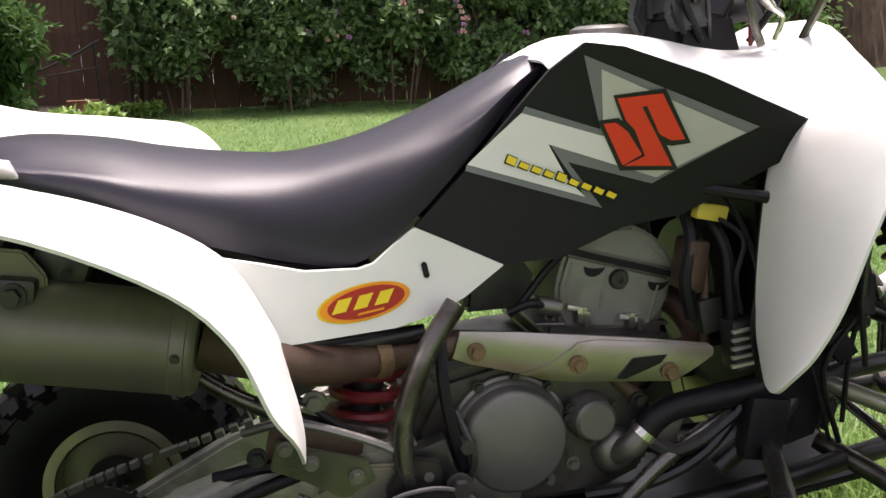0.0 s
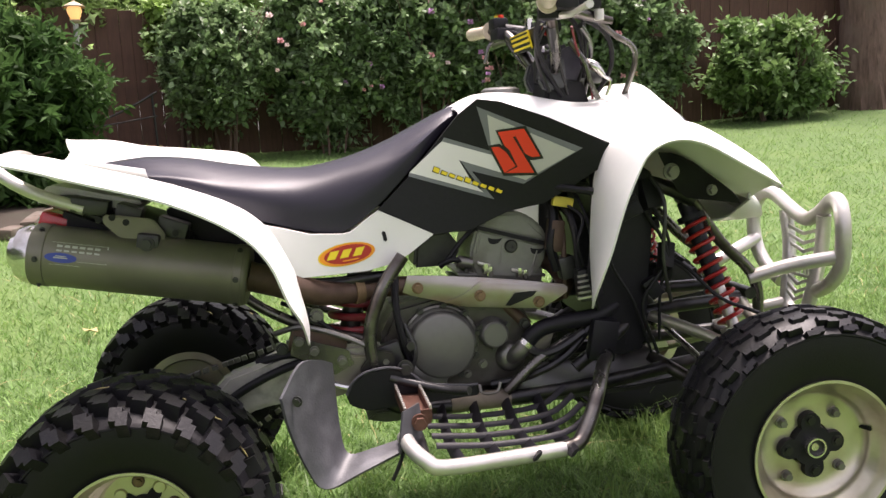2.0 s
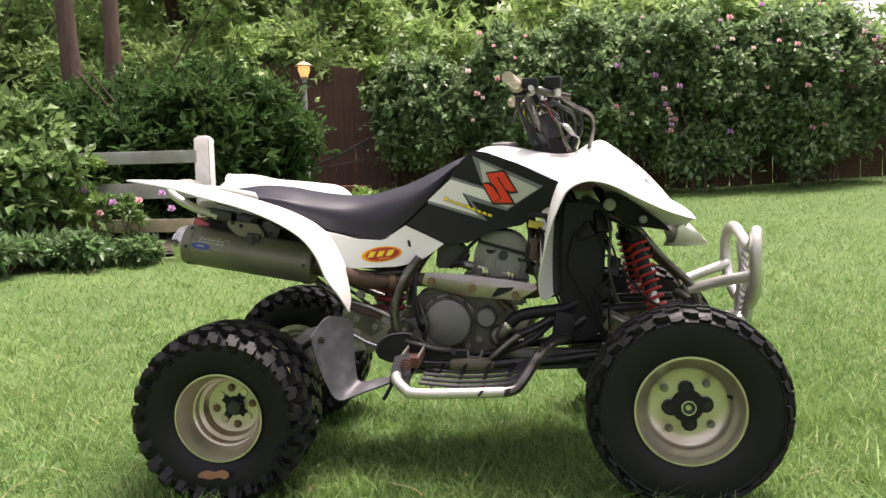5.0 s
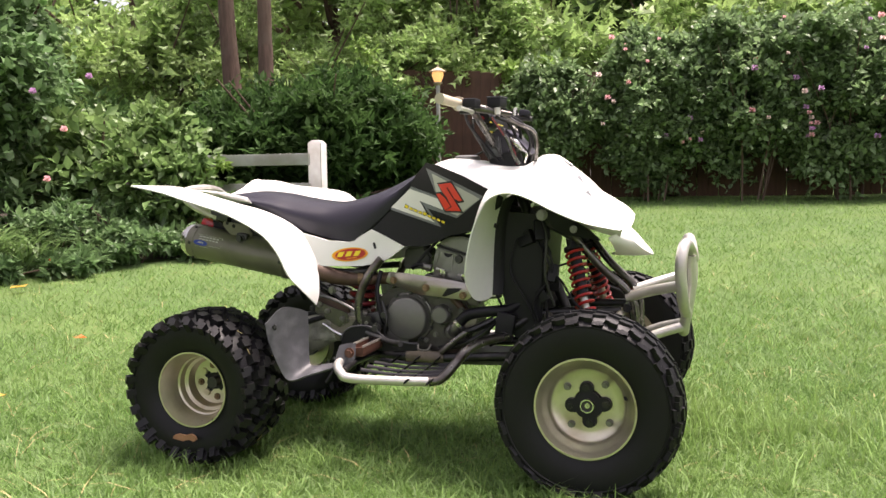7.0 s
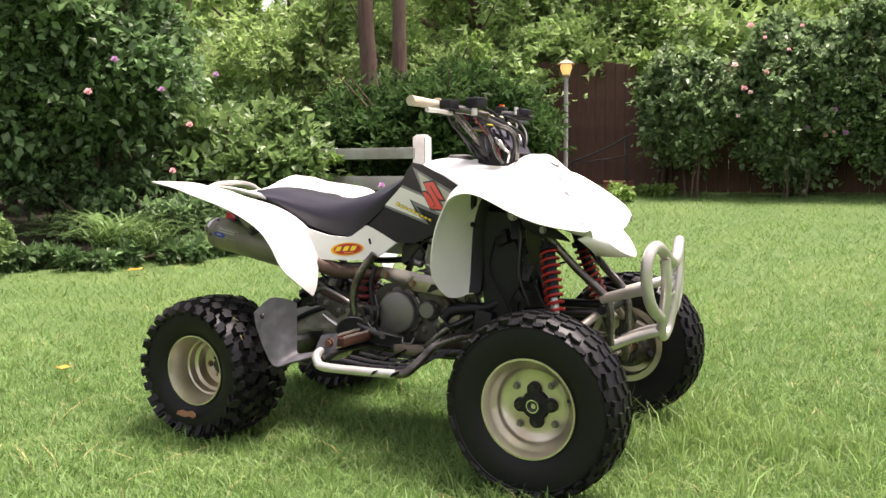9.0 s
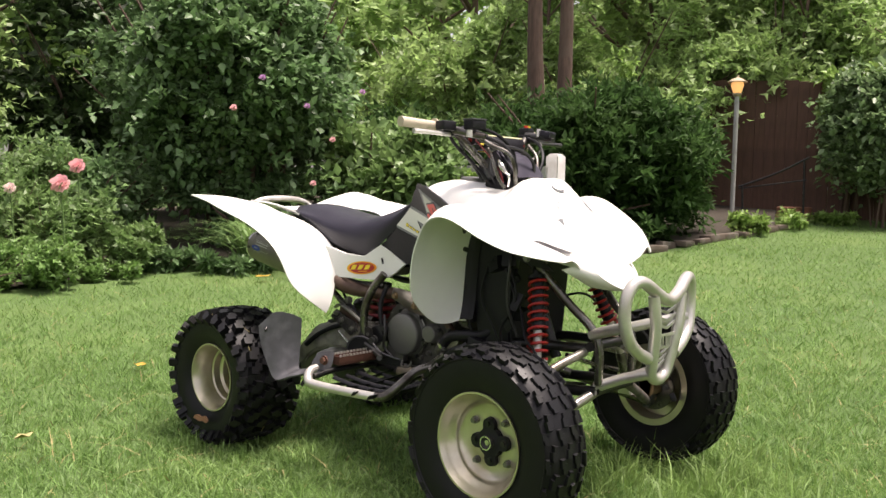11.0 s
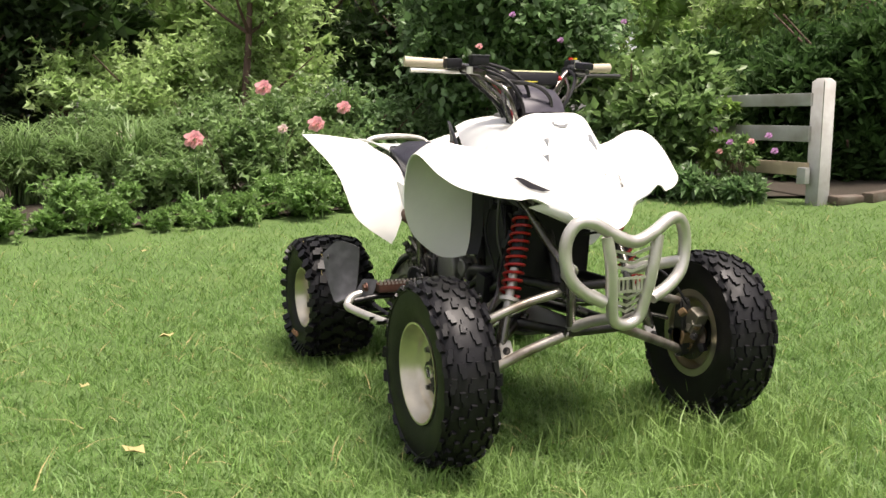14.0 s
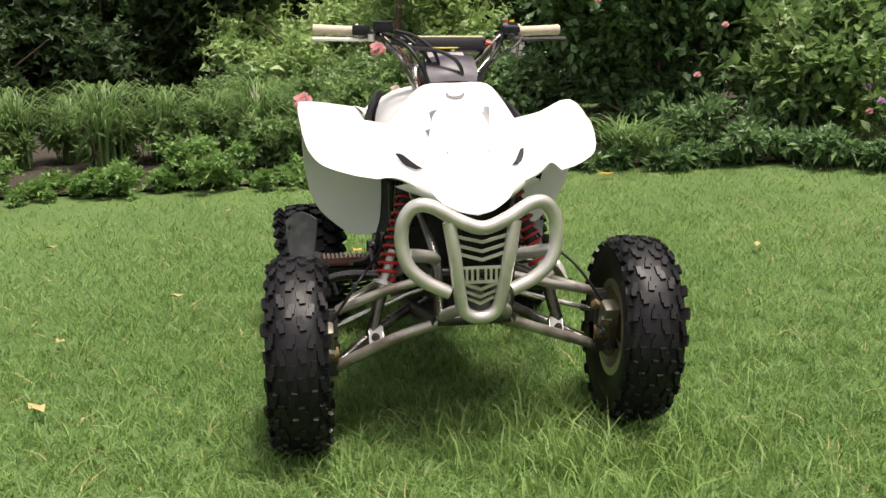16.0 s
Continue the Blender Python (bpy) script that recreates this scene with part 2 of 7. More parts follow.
def tube(pts, r, seg=10, n=6, closed=False, bm=None, curve=True, flat=1.0):
    """A swept tube; r a number or one for each point."""
    bm = bm or bmesh.new()
    path = smooth_path(pts, n, closed) if curve else [Vector(q) for q in pts]
    radii = [r] * len(path)
    if not isinstance(r, (int, float)):
        radii = [r[min(int(i / n), len(r) - 1)] * (1 - (i / n) % 1) + r[min(int(i / n) + 1, len(r) - 1)] * ((i / n) % 1) for i in range(len(path))] if curve else list(r)
    k = len(path)
    rings = []
    up = None
    for i, q in enumerate(path):
        d = path[(i + 1) % k] - path[i - 1] if closed else path[min(i + 1, k - 1)] - path[max(i - 1, 0)]
        d.normalize()
        if up is None:
            up = d.orthogonal().normalized()
        up = (up - d * up.dot(d)).normalized()
        side = d.cross(up)
        rings.append([bm.verts.new(q + radii[i] * (math.cos(a) * up + flat * math.sin(a) * side)) for a in (2 * math.pi * j / seg for j in range(seg))])
    for i in range(k if closed else k - 1):
        a, b = rings[i], rings[(i + 1) % k]
        for j in range(seg):
            bm.faces.new((a[j], a[(j + 1) % seg], b[(j + 1) % seg], b[j]))
    if not closed:
        bm.faces.new(rings[0]), bm.faces.new(rings[-1])
    return bm


def lathe(profile, seg=40, m=None, bm=None, close=False):
    """Revolves (radius, height) round the local z axis, then places it by m."""
    bm = bm or bmesh.new()
    m = m or Matrix.Identity(4)
    rings = []
    for r, h in profile:
        if r < 1e-5:
            rings.append([bm.verts.new(m @ Vector((0, 0, h)))])
        else:
            rings.append([bm.verts.new(m @ Vector((r * math.cos(2 * math.pi * j / seg), r * math.sin(2 * math.pi * j / seg), h))) for j in range(seg)])
    pairs = list(zip(rings, rings[1:])) + ([(rings[-1], rings[0])] if close else [])
    for a, b in pairs:
        for j in range(seg):
            q = [a[j % len(a)], a[(j + 1) % len(a)], b[(j + 1) % len(b)], b[j % len(b)]]
            q = list(dict.fromkeys(q))
            if len(q) > 2:
                bm.faces.new(q)
    return bm


def rod(a, b, r, seg=10, bm=None, r2=None):
    a, b = Vector(a), Vector(b)
    m = Matrix.Translation(a) @ (b - a).to_track_quat("Z", "Y").to_matrix().to_4x4()
    h = (b - a).length
    return lathe([(0, 0), (r, 0), (r2 or r, h), (0, h)], seg, m, bm)


def bolt(at, axis, r, h, bm=None):
    """A hexagonal head with a washer."""
    at, axis = Vector(at), Vector(axis).normalized()
    bm = rod(at, at + axis * h * 0.35, r * 1.45, 14, bm)
    return rod(at + axis * h * 0.3, at + axis * h, r, 6, bm)


def patch(rows, n=5, thick=0.004, flip=1.0):
    """A smooth sheet through a grid of points (x, half-width, z), with a thickness. flip: which side, -1 the machine's right."""
    rows = [smooth_path(r, n) for r in rows]
    cols = [smooth_path([r[j] for r in rows], n) for j in range(len(rows[0]))]
    bm = bmesh.new()
    grid = [[bm.verts.new((p.x, flip * p.y, p.z + 0.022 * flip * p.y)) for p in c] for c in cols]   # the machine leans slightly to its right
    for a, b in zip(grid, grid[1:]):
        for i in range(len(a) - 1):
            q = [a[i], b[i], b[i + 1], a[i + 1]]
            if len({tuple(round(t, 6) for t in v.co) for v in q}) == 4:
                bm.faces.new(q)
    bmesh.ops.remove_doubles(bm, verts=bm.verts, dist=1e-5)
    bmesh.ops.recalc_face_normals(bm, faces=bm.faces)
    up = sum((f.normal.z + 0.3 * f.normal.y * flip) * f.calc_area() for f in bm.faces)
    if up < 0:
        bmesh.ops.reverse_faces(bm, faces=bm.faces)
    if thick:
        bmesh.ops.solidify(bm, geom=bm.faces[:], thickness=thick)
    return bm


def panel(outline, width, side=-1, lift=0.0, thick=0.0, step=0.02):
    """A sheet with an outline in x and z that follows the half-width width(x, z) of the bodywork."""
    bm = bmesh.new()
    bm.faces.new([bm.verts.new((x, 0, z)) for x, z in outline])
    xs, zs = [p[0] for p in outline], [p[1] for p in outline]
    for axis, lo, hi in ((0, min(xs), max(xs)), (2, min(zs), max(zs))):
        k = int((hi - lo) / step)
        for i in range(1, k + 1):
            co, no = Vector((0, 0, 0)), Vector((0, 0, 0))
            co[axis], no[axis] = lo + i * step, 1
            bmesh.ops.bisect_plane(bm, geom=bm.verts[:] + bm.edges[:] + bm.faces[:], plane_co=co, plane_no=no)
    for v in bm.verts:
        v.co.y = side * (width(v.co.x, v.co.z) + lift)
    if thick:
        ret = bmesh.ops.extrude_face_region(bm, geom=bm.faces[:])
        for v in ret["geom"]:
            if isinstance(v, bmesh.types.BMVert):
                v.co.y -= side * thick
    return bm


def face_mesh(name, verts, faces, mat, parent=None):
    """A mesh from arrays: verts (n, 3), faces (k, c)."""
    me = bpy.data.meshes.new(name)
    me.vertices.add(len(verts))
    me.vertices.foreach_set("co", np.ascontiguousarray(verts, dtype=np.float32).ravel())
    k, c = faces.shape
    me.loops.add(k * c)
    me.loops.foreach_set("vertex_index", np.ascontiguousarray(faces, dtype=np.int32).ravel())
    me.polygons.add(k)
    me.polygons.foreach_set("loop_start", np.arange(0, k * c, c, dtype=np.int32))
    me.update(calc_edges=True)
    me.materials.append(M[mat])
    ob = new(name, me)
    if parent:
        ob.parent = parent
    return ob


# ---- ground ----
def soft(t, w=0.35):
    t = np.asarray(t, dtype=float)
    return w * np.logaddexp(0, t / w)


def gz(x, y):
    """The lawn's height: level under the machine, rising towards the beds."""
    x, y = np.asarray(x, dtype=float), np.asarray(y, dtype=float)
    rise = 0.06 * soft(-x - 0.35) - 0.06 * soft(-x - 6)
    back = 0.08 * soft(y - 1.0) - 0.08 * soft(y - 14)
    right = (0.05 * soft(x - 4) - 0.05 * soft(x - 14)) / (1 + np.exp(-(y - 4)))
    front = -0.02 * soft(-y - 1.5) + 0.02 * soft(-y - 8)
    return rise + back + right + front + 0.006 * np.sin(1.7 * x + 0.6 * y) * np.cos(1.3 * y) - 0.012


def bed_edge(y):
    """x of the flower bed's edge."""
    return np.interp(y, [-9, -2.6, 0, 1.4, 2.7, 3.9, 4.6], [-2.6, -2.95, -3.25, -3.6, -2.95, -1.95, -1.5])

# ---- setting ----
rng = np.random.default_rng(7)
axis_x = np.unique(np.concatenate([np.linspace(-8, 11, 100), np.linspace(-40, 60, 60), np.linspace(-400, 400, 21)]))
axis_y = np.unique(np.concatenate([np.linspace(-7, 12, 100), np.linspace(-40, 60, 60), np.linspace(-400, 400, 21)]))
GX, GY = np.meshgrid(axis_x, axis_y)
gv = np.stack([GX.ravel(), GY.ravel(), gz(GX, GY).ravel()], 1)
nx_, ny_ = len(axis_x), len(axis_y)
ii = (np.arange(ny_ - 1)[:, None] * nx_ + np.arange(nx_ - 1)[None]).ravel()
ground = face_mesh("ground", gv, np.stack([ii, ii + 1, ii + nx_ + 1, ii + nx_], 1), "soil")
ground.data.shade_smooth()
tagged(ground, "mown green lawn with thatch and clover", "lawn", kind="structure")


def blades(name, xy, h, w, mat, label, lean=0.5, fine=True):
    """Grass blades: bent tapered strips, or plain pointed ones where they are far off."""
    k = len(xy)
    a = rng.uniform(0, 2 * np.pi, k)
    h = h * rng.uniform(0.5, 1.4, k)
    h = h * (1 + 0.48 * np.sin(23 * xy[:, 0] + 4 * np.sin(9 * xy[:, 1])) * np.sin(25 * xy[:, 1] + 4 * np.sin(11 * xy[:, 0])))
    w = w * rng.uniform(0.7, 1.3, k)
    z = gz(xy[:, 0], xy[:, 1]) - 0.005
    side = np.stack([np.cos(a), np.sin(a)], 1) * w[:, None] / 2
    bend = rng.normal(0, lean, (k, 2)) * h[:, None]
    n = 5 if fine else 3
    v = np.zeros((k, n, 3))
    v[:, 0, :2], v[:, 1, :2] = xy - side, xy + side
    v[:, 0, 2] = v[:, 1, 2] = z
    if fine:
        v[:, 2, :2], v[:, 3, :2] = xy + side * 0.8 + bend * 0.35, xy - side * 0.8 + bend * 0.35
        v[:, 2, 2] = v[:, 3, 2] = z + 0.6 * h
    v[:, n - 1, :2] = xy + bend
    v[:, n - 1, 2] = z + h * rng.uniform(0.7, 1.0, k)
    base = np.arange(k)[:, None] * n
    tri = np.concatenate([base + [0, 1, 2], base + [0, 2, 3], base + [3, 2, 4]]) if fine else base + [0, 1, 2]
    return tagged(face_mesh(name, v.reshape(-1, 3), tri, mat), label, "grass", kind="stuff")


def lawn_points(n, centre, reach):
    """Places on the lawn, thinning out round a centre; none in the beds."""
    p = np.array(centre) + rng.normal(size=(n, 2)) * np.array(reach)
    p = p[(p[:, 0] > bed_edge(p[:, 1]) + 0.03 * rng.normal(size=len(p))) & (p[:, 1] < 9.9) & ~((p[:, 1] > 4.2) & (p[:, 0] < -1.35))]
    return p


def tufts(n, per, centre, reach):
    c = lawn_points(n, centre, reach)
    return np.repeat(c, per, 0) + rng.normal(0, 0.035, (len(c) * per, 2))


blades("grass", lawn_points(185000, (1.2, 0.0), (1.9, 1.5)), 0.038, 0.0041, "grass", "short green lawn grass under and round the machine", 0.85)
blades("grass", lawn_points(160000, (1.5, 4.0), (4.2, 4.2)), 0.040, 0.0085, "grass", "green lawn grass reaching back to the fence", 0.8, False)
blades("grass_tuft", tufts(1500, 14, (2.0, -0.2), (1.7, 1.7)), 0.055, 0.0045, "grass_light", "taller light green tufts of grass", 0.55)
blades("grass_tuft", tufts(190, 14, (1.6, 0.3), (0.26, 0.24)), 0.088, 0.0048, "grass_light", "clump of longer lime green grass before the bumper", 0.5)
blades("grass_tuft", tufts(1500, 9, (1.0, 3.5), (3.5, 3.0)), 0.062, 0.007, "grass_light", "taller light green tufts of grass", 0.55, False)
for cx, cy in ((1.25, -0.46), (1.25, 0.48), (0.0, -0.41), (0.0, 0.41)):
    ring = np.array([(cx + 0.22 * math.cos(a) + 0.03 * math.sin(5 * a), cy + 0.15 * math.sin(a)) for a in np.linspace(0, 6.2, 44)])
    blades("grass_tuft", np.repeat(ring, 16, 0) + rng.normal(0, 0.028, (44 * 16, 2)), 0.062, 0.0045, "grass", "longer grass round a tyre", 0.45)
blades("dry_grass", lawn_points(5200, (1.0, 0.5), (2.4, 2.4)), 0.042, 0.004, "dry", "scattered dry straw-coloured grass clippings", 1.8)


def leaf_cloud(name, centres, size, mat, parent=None, aspect=1.6, droop=0.25, facing=None, pair=False):
    """Leaves at the given places, growing outwards, their upper sides to the sky: folded pointed blades, or pairs of small leaflets."""
    k = len(centres)
    d = rng.normal(size=(k, 3)) + (0 if facing is None else 1.0 * facing)
    d[:, 2] -= droop
    d /= np.linalg.norm(d, axis=1)[:, None]
    up = rng.normal(0, 0.55, (k, 3)) + [0, 0, 1]
    u = np.cross(up, d)
    u /= np.linalg.norm(u, axis=1)[:, None] + 1e-9
    w = np.cross(d, u)
    L = size * rng.uniform(0.6, 1.4, k)[:, None]
    W = L / aspect / 2
    if pair:
        v = np.zeros((k, 6, 3))
        for i, g in enumerate((-1, 1)):
            a = d * 0.85 + u * g * 0.75 + w * rng.normal(0, 0.3, (k, 1))
            v[:, 3 * i] = centres + u * g * L * 0.03
            v[:, 3 * i + 1] = centres + d * L * 0.42 - u * g * L * 0.02
            v[:, 3 * i + 2] = centres + a * L * 0.68
        return face_mesh(name, v.reshape(-1, 3), (np.arange(k)[:, None, None] * 6 + np.array([[0, 1, 2], [3, 4, 5]])[None]).reshape(-1, 3), mat, parent)
    v = np.zeros((k, 4, 3))
    v[:, 0] = centres
    v[:, 1] = centres + d * L * 0.45 + u * W + w * W * 0.4
    v[:, 2] = centres + d * L - w * L * 0.08
    v[:, 3] = centres + d * L * 0.45 - u * W + w * W * 0.4
    b = np.arange(k)[:, None] * 4
    return face_mesh(name, v.reshape(-1, 3), np.concatenate([b + [0, 1, 2], b + [0, 2, 3]]), mat, parent)


def flower(name, label, at, mat, r, group, petals=14, stem=None):
    """A many-petalled bloom, on a stem where it stands free."""
    ob = thing(name, label, "flower", group, at=at)
    v, f = [], []
    n = petals * 3
    for i in range(n):
        z = 1 - 1.75 * (i + 0.5) / n
        a, q = 2.4 * i, math.sqrt(max(0.0, 1 - z * z))
        d = Vector((q * math.cos(a), q * math.sin(a), z))
        t = d.orthogonal().normalized()
        b = len(v)
        c = d.cross(t)
        L = r * (0.85 + 0.25 * math.sin(5.1 * i))
        v += [d * L * 0.25, d * L * 0.8 + t * L * 0.34, d * L * 1.02 + c * L * 0.12, d * L * 0.8 - t * L * 0.34]
        f += [(b, b + 1, b + 2, b + 3)]
    face_mesh("petals", np.array([tuple(q) for q in v]), np.array(f), mat, ob)
    if stem:
        bm = tube([(0, 0, 0), (0.02, 0.015, -stem / 2), (0.05, 0.02, -stem)], 0.006, 6, 4)
        part("stem", bm, "perennial", ob)
    return ob


def lobed(lo, hi, n_lobe, per, lobe=(0.22, 0.4), thin_low=0.0, shoot=14, sag=0.25, wild=0.5):
    """Leaf places along the shoots of many overlapping lobes, and the way each leaf grows."""
    lo, hi = np.array(lo, float), np.array(hi, float)
    size = hi - lo
    r0 = np.minimum(size.min() * 0.8, 1.6)
    d = rng.normal(size=(n_lobe, 3))
    d /= np.linalg.norm(d, axis=1)[:, None]
    c = (lo + hi) / 2 + d * (rng.uniform(0.3, 1.0, (n_lobe, 1)) ** 0.6) * (size / 2 - r0 * 0.25)
    R = r0 * rng.uniform(*lobe, n_lobe)
    P, O = [], []
    for k in range(n_lobe):
        n = int(per * (R[k] / (r0 * 0.3)) ** 2)
        m = max(3, n // shoot)
        way = rng.normal(size=(m, 3))
        way /= np.linalg.norm(way, axis=1)[:, None]
        way[:, 2] = np.where((way[:, 2] < -0.25) & (rng.uniform(size=m) < 0.5), -way[:, 2], way[:, 2])
        # leafy shoots of uneven length: most end near the lobe's shell, some reach well past it
        reach = R[k] * np.where(rng.uniform(size=m) < 0.16, rng.uniform(1.1, 1.1 + wild, m), rng.uniform(0.7, 1.08, m))
        bend = rng.normal(0, 0.22, (m, 3)) - [0, 0, sag]
        pick = np.repeat(np.arange(m), shoot)
        t = rng.uniform(0.3, 1.0, len(pick))
        q = c[k] + way[pick] * (reach[pick] * t)[:, None] + bend[pick] * (reach[pick] * t ** 2)[:, None] * 0.6 + rng.normal(0, R[k] * 0.07, (len(pick), 3))
        P.append(q)
        side = rng.normal(0, 0.7, (len(pick), 3))
        O.append(way[pick] * 0.8 + side + [0, 0, 0.15])
    P, O = np.concatenate(P), np.concatenate(O)
    keep = P[:, 2] > gz(P[:, 0], P[:, 1]) + 0.03
    if thin_low:
        keep &= rng.uniform(size=len(P)) < np.clip((P[:, 2] - lo[2]) / thin_low, 0.05, 1)
    return P[keep], O[keep]


def bush(name, label, lo, hi, mat, leaf, n_lobe, per, group="", stems=7, category="shrub", aspect=1.6, droop=0.15, lobe=(0.22, 0.4), thin_low=0.0, stem_r=0.03, shoot=14, sag=0.25, wild=0.5, pair=False):
    """A shrub: bent woody stems that fork, and a lobed crown of many leaves."""
    cx, cy = (lo[0] + hi[0]) / 2, (lo[1] + hi[1]) / 2
    z0 = float(gz(cx, cy))
    ob = thing(name, label, category, group, at=(cx, cy, z0))
    for i in range(stems):
        a = rng.uniform(0, 6.28)
        dx, dy = 0.4 * (hi[0] - lo[0]) * math.cos(a), 0.4 * (hi[1] - lo[1]) * math.sin(a)
        zt = (lo[2] + (hi[2] - lo[2]) * rng.uniform(0.55, 0.9)) - z0
        sz = float(gz(cx + dx * 0.2, cy + dy * 0.2)) - z0 - 0.04
        mid = (dx * 0.45 + rng.normal(0, 0.05), dy * 0.45 + rng.normal(0, 0.05), zt * 0.5)
        bm = tube([(dx * 0.2, dy * 0.2, sz), mid, (dx, dy, zt)], [stem_r, stem_r * 0.7, stem_r * 0.25], 6, 4)
        tube([mid, (mid[0] - dx * 0.2, mid[1] + dy * 0.3, zt * 0.75)], [stem_r * 0.5, stem_r * 0.2], 5, 3, bm=bm)
        part("stem", bm, "bark", ob)
    p, o = lobed(lo, hi, n_lobe, per, lobe, thin_low, shoot, sag, wild)
    leaf_cloud("crown", p - [cx, cy, z0], leaf, mat, ob, aspect, droop, o, pair)
    return ob


def tree(name, label, at, height, r, crown_lo, crown_hi, mat, leaf, n_lobe, per, lean=(0, 0), category="tree", group="", lobe=(0.18, 0.36)):
    """A tree: tapered trunk, limbs, lobed crown. Crown corners are given in the world."""
    z0 = float(gz(*at))
    ob = thing(name, label, category, group, at=(at[0], at[1], z0))
    n = 6
    pts = [(lean[0] * (i / n) + rng.normal(0, 0.03) * height / 8, lean[1] * (i / n) + rng.normal(0, 0.03) * height / 8, -0.1 + (height + 0.1) * i / n) for i in range(n + 1)]
    bm = tube(pts, [r * (1.3 if i == 0 else 1.0 - 0.75 * i / n) for i in range(n + 1)], 48 if r > 0.1 else 12, 10 if r > 0.1 else 4)
    if r > 0.1:      # furrowed bark
        for v in bm.verts:
            a = math.atan2(v.co.y, v.co.x)
            d = 0.1 if r > 0.3 else 0.06
            g = abs(math.sin(11 * a + 1.3 * math.sin(3.1 * v.co.z))) + 0.6 * abs(math.sin(17 * a - 2.1 * math.sin(2.3 * v.co.z + a)))
            v.co.x, v.co.y = v.co.x * (1 - d + d * g), v.co.y * (1 - d + d * g)
    part("trunk", bm, "bark", ob)
    for i in range(7):
        k = 3 + i % (n - 3)
        a = rng.uniform(0, 6.28)
        L = height * rng.uniform(0.18, 0.32)
        b = pts[k]
        part("limb", tube([b, (b[0] + L * 0.5 * math.cos(a), b[1] + L * 0.5 * math.sin(a), b[2] + L * 0.35), (b[0] + L * math.cos(a), b[1] + L * math.sin(a), b[2] + L * 0.8)], [r * 0.4, r * 0.25, r * 0.08], 8, 4), "bark", ob)
    p, o = lobed(crown_lo, crown_hi, n_lobe, per, lobe, 0.0, 10, 0.2, 0.6)
    leaf_cloud("crown", p - [at[0], at[1], z0], leaf, mat, ob, 1.7, 0.2, o, True)
    return ob

# ---- garden ----
def plank_fence(name, label, x0, x1, y, top, pitch=0.148):
    """A close-boarded fence of upright planks on two rails."""
    ob = thing(name, label, "fence", at=((x0 + x1) / 2, y, 0), kind="structure")
    ox = (x0 + x1) / 2
    for zr in (0.45, 1.5):
        part("rail", boxm((0, 0.045, float(gz(ox, y)) + zr), (x1 - x0, 0.04, 0.09)), "fence_wood", ob, bevel=0.004)
    return ob, ox


back_fence, fence_ox = plank_fence("wall_back_fence", "tall brown close-boarded wooden garden fence", -3.0, 13.0, 9.95, 2.4)


def rail_fence():
    """Three-rail garden fence with square capped posts."""
    ob = thing("rail_fence", "weathered grey three-rail wooden fence with a square end post", "fence", at=(-1.73, 4.15, 0.33))
    def post(x):
        bm = boxm((x, 0, 0.44), (0.125, 0.125, 1.02))
        top = [v for v in bm.verts if v.co.z > 0.9]
        r = bmesh.ops.extrude_face_region(bm, geom=[f for f in bm.faces if all(v in top for v in f.verts)])
        for v in r["geom"]:
            if isinstance(v, bmesh.types.BMVert):
                v.co = Vector((x + (v.co.x - x) * 0.55, v.co.y * 0.55, v.co.z + 0.03))
        return part("post", bm, "grey_wood", ob, bevel=0.006)
    post(0)
    part("stake", boxm((-1.2, -0.035, 0.40), (0.045, 0.045, 0.92)), "grey_wood", ob, bevel=0.004)
    for z0, z1, mat in ((0.77, 0.87, "grey_wood"), (0.49, 0.615, "grey_wood"), (0.22, 0.325, "tan_wood")):
        part("rail", boxm((-0.66, -0.075, (z0 + z1) / 2), (1.24, 0.03, z1 - z0), (0, 0.4, 0)), mat, ob, "bleached tan lower rail" if mat == "tan_wood" else "", bevel=0.004)
    bm = boxm((-0.04, -0.12, 0.22), (0.09, 0.05, 0.13))
    part("electrical_box", bm, "grey_wood", ob, "small grey metal electrical box", bevel=0.008)
    return ob


rail_fence()


def lantern_post():
    ob = thing("garden_lantern", "lit amber garden lantern on a slim tan post", "lamp", at=(-1.92, 8.33, float(gz(-1.92, 8.33))))
    h = 2.36 - float(gz(-1.92, 8.33))
    part("post", rod((0, 0, -0.02), (0, 0, h - 0.08), 0.028, 12), "grey_wood", ob)
    part("cap", lathe([(0.03, h - 0.13), (0.055, h - 0.11), (0.058, h - 0.09), (0.02, h - 0.09)], 16), "tan_wood", ob)
    g = bpy.data.materials.new("amber_lamp_glass")
    g.use_nodes = True
    b = g.node_tree.nodes["Principled BSDF"]
    b.inputs["Base Color"].default_value = (0.9, 0.5, 0.12, 1)
    b.inputs["Emission Color"].default_value, b.inputs["Emission Strength"].default_value = (1.0, 0.55, 0.22, 1), 0.3
    part("glass", lathe([(0.045, h - 0.09), (0.078, h), (0.07, h + 0.045), (0.0, h + 0.05)], 20), g, ob)
    part("roof", lathe([(0.115, h + 0.04), (0.118, h + 0.05), (0.05, h + 0.09), (0.015, h + 0.105), (0.012, h + 0.135), (0, h + 0.14)], 20), "tan_wood", ob)
    return ob


lantern_post()

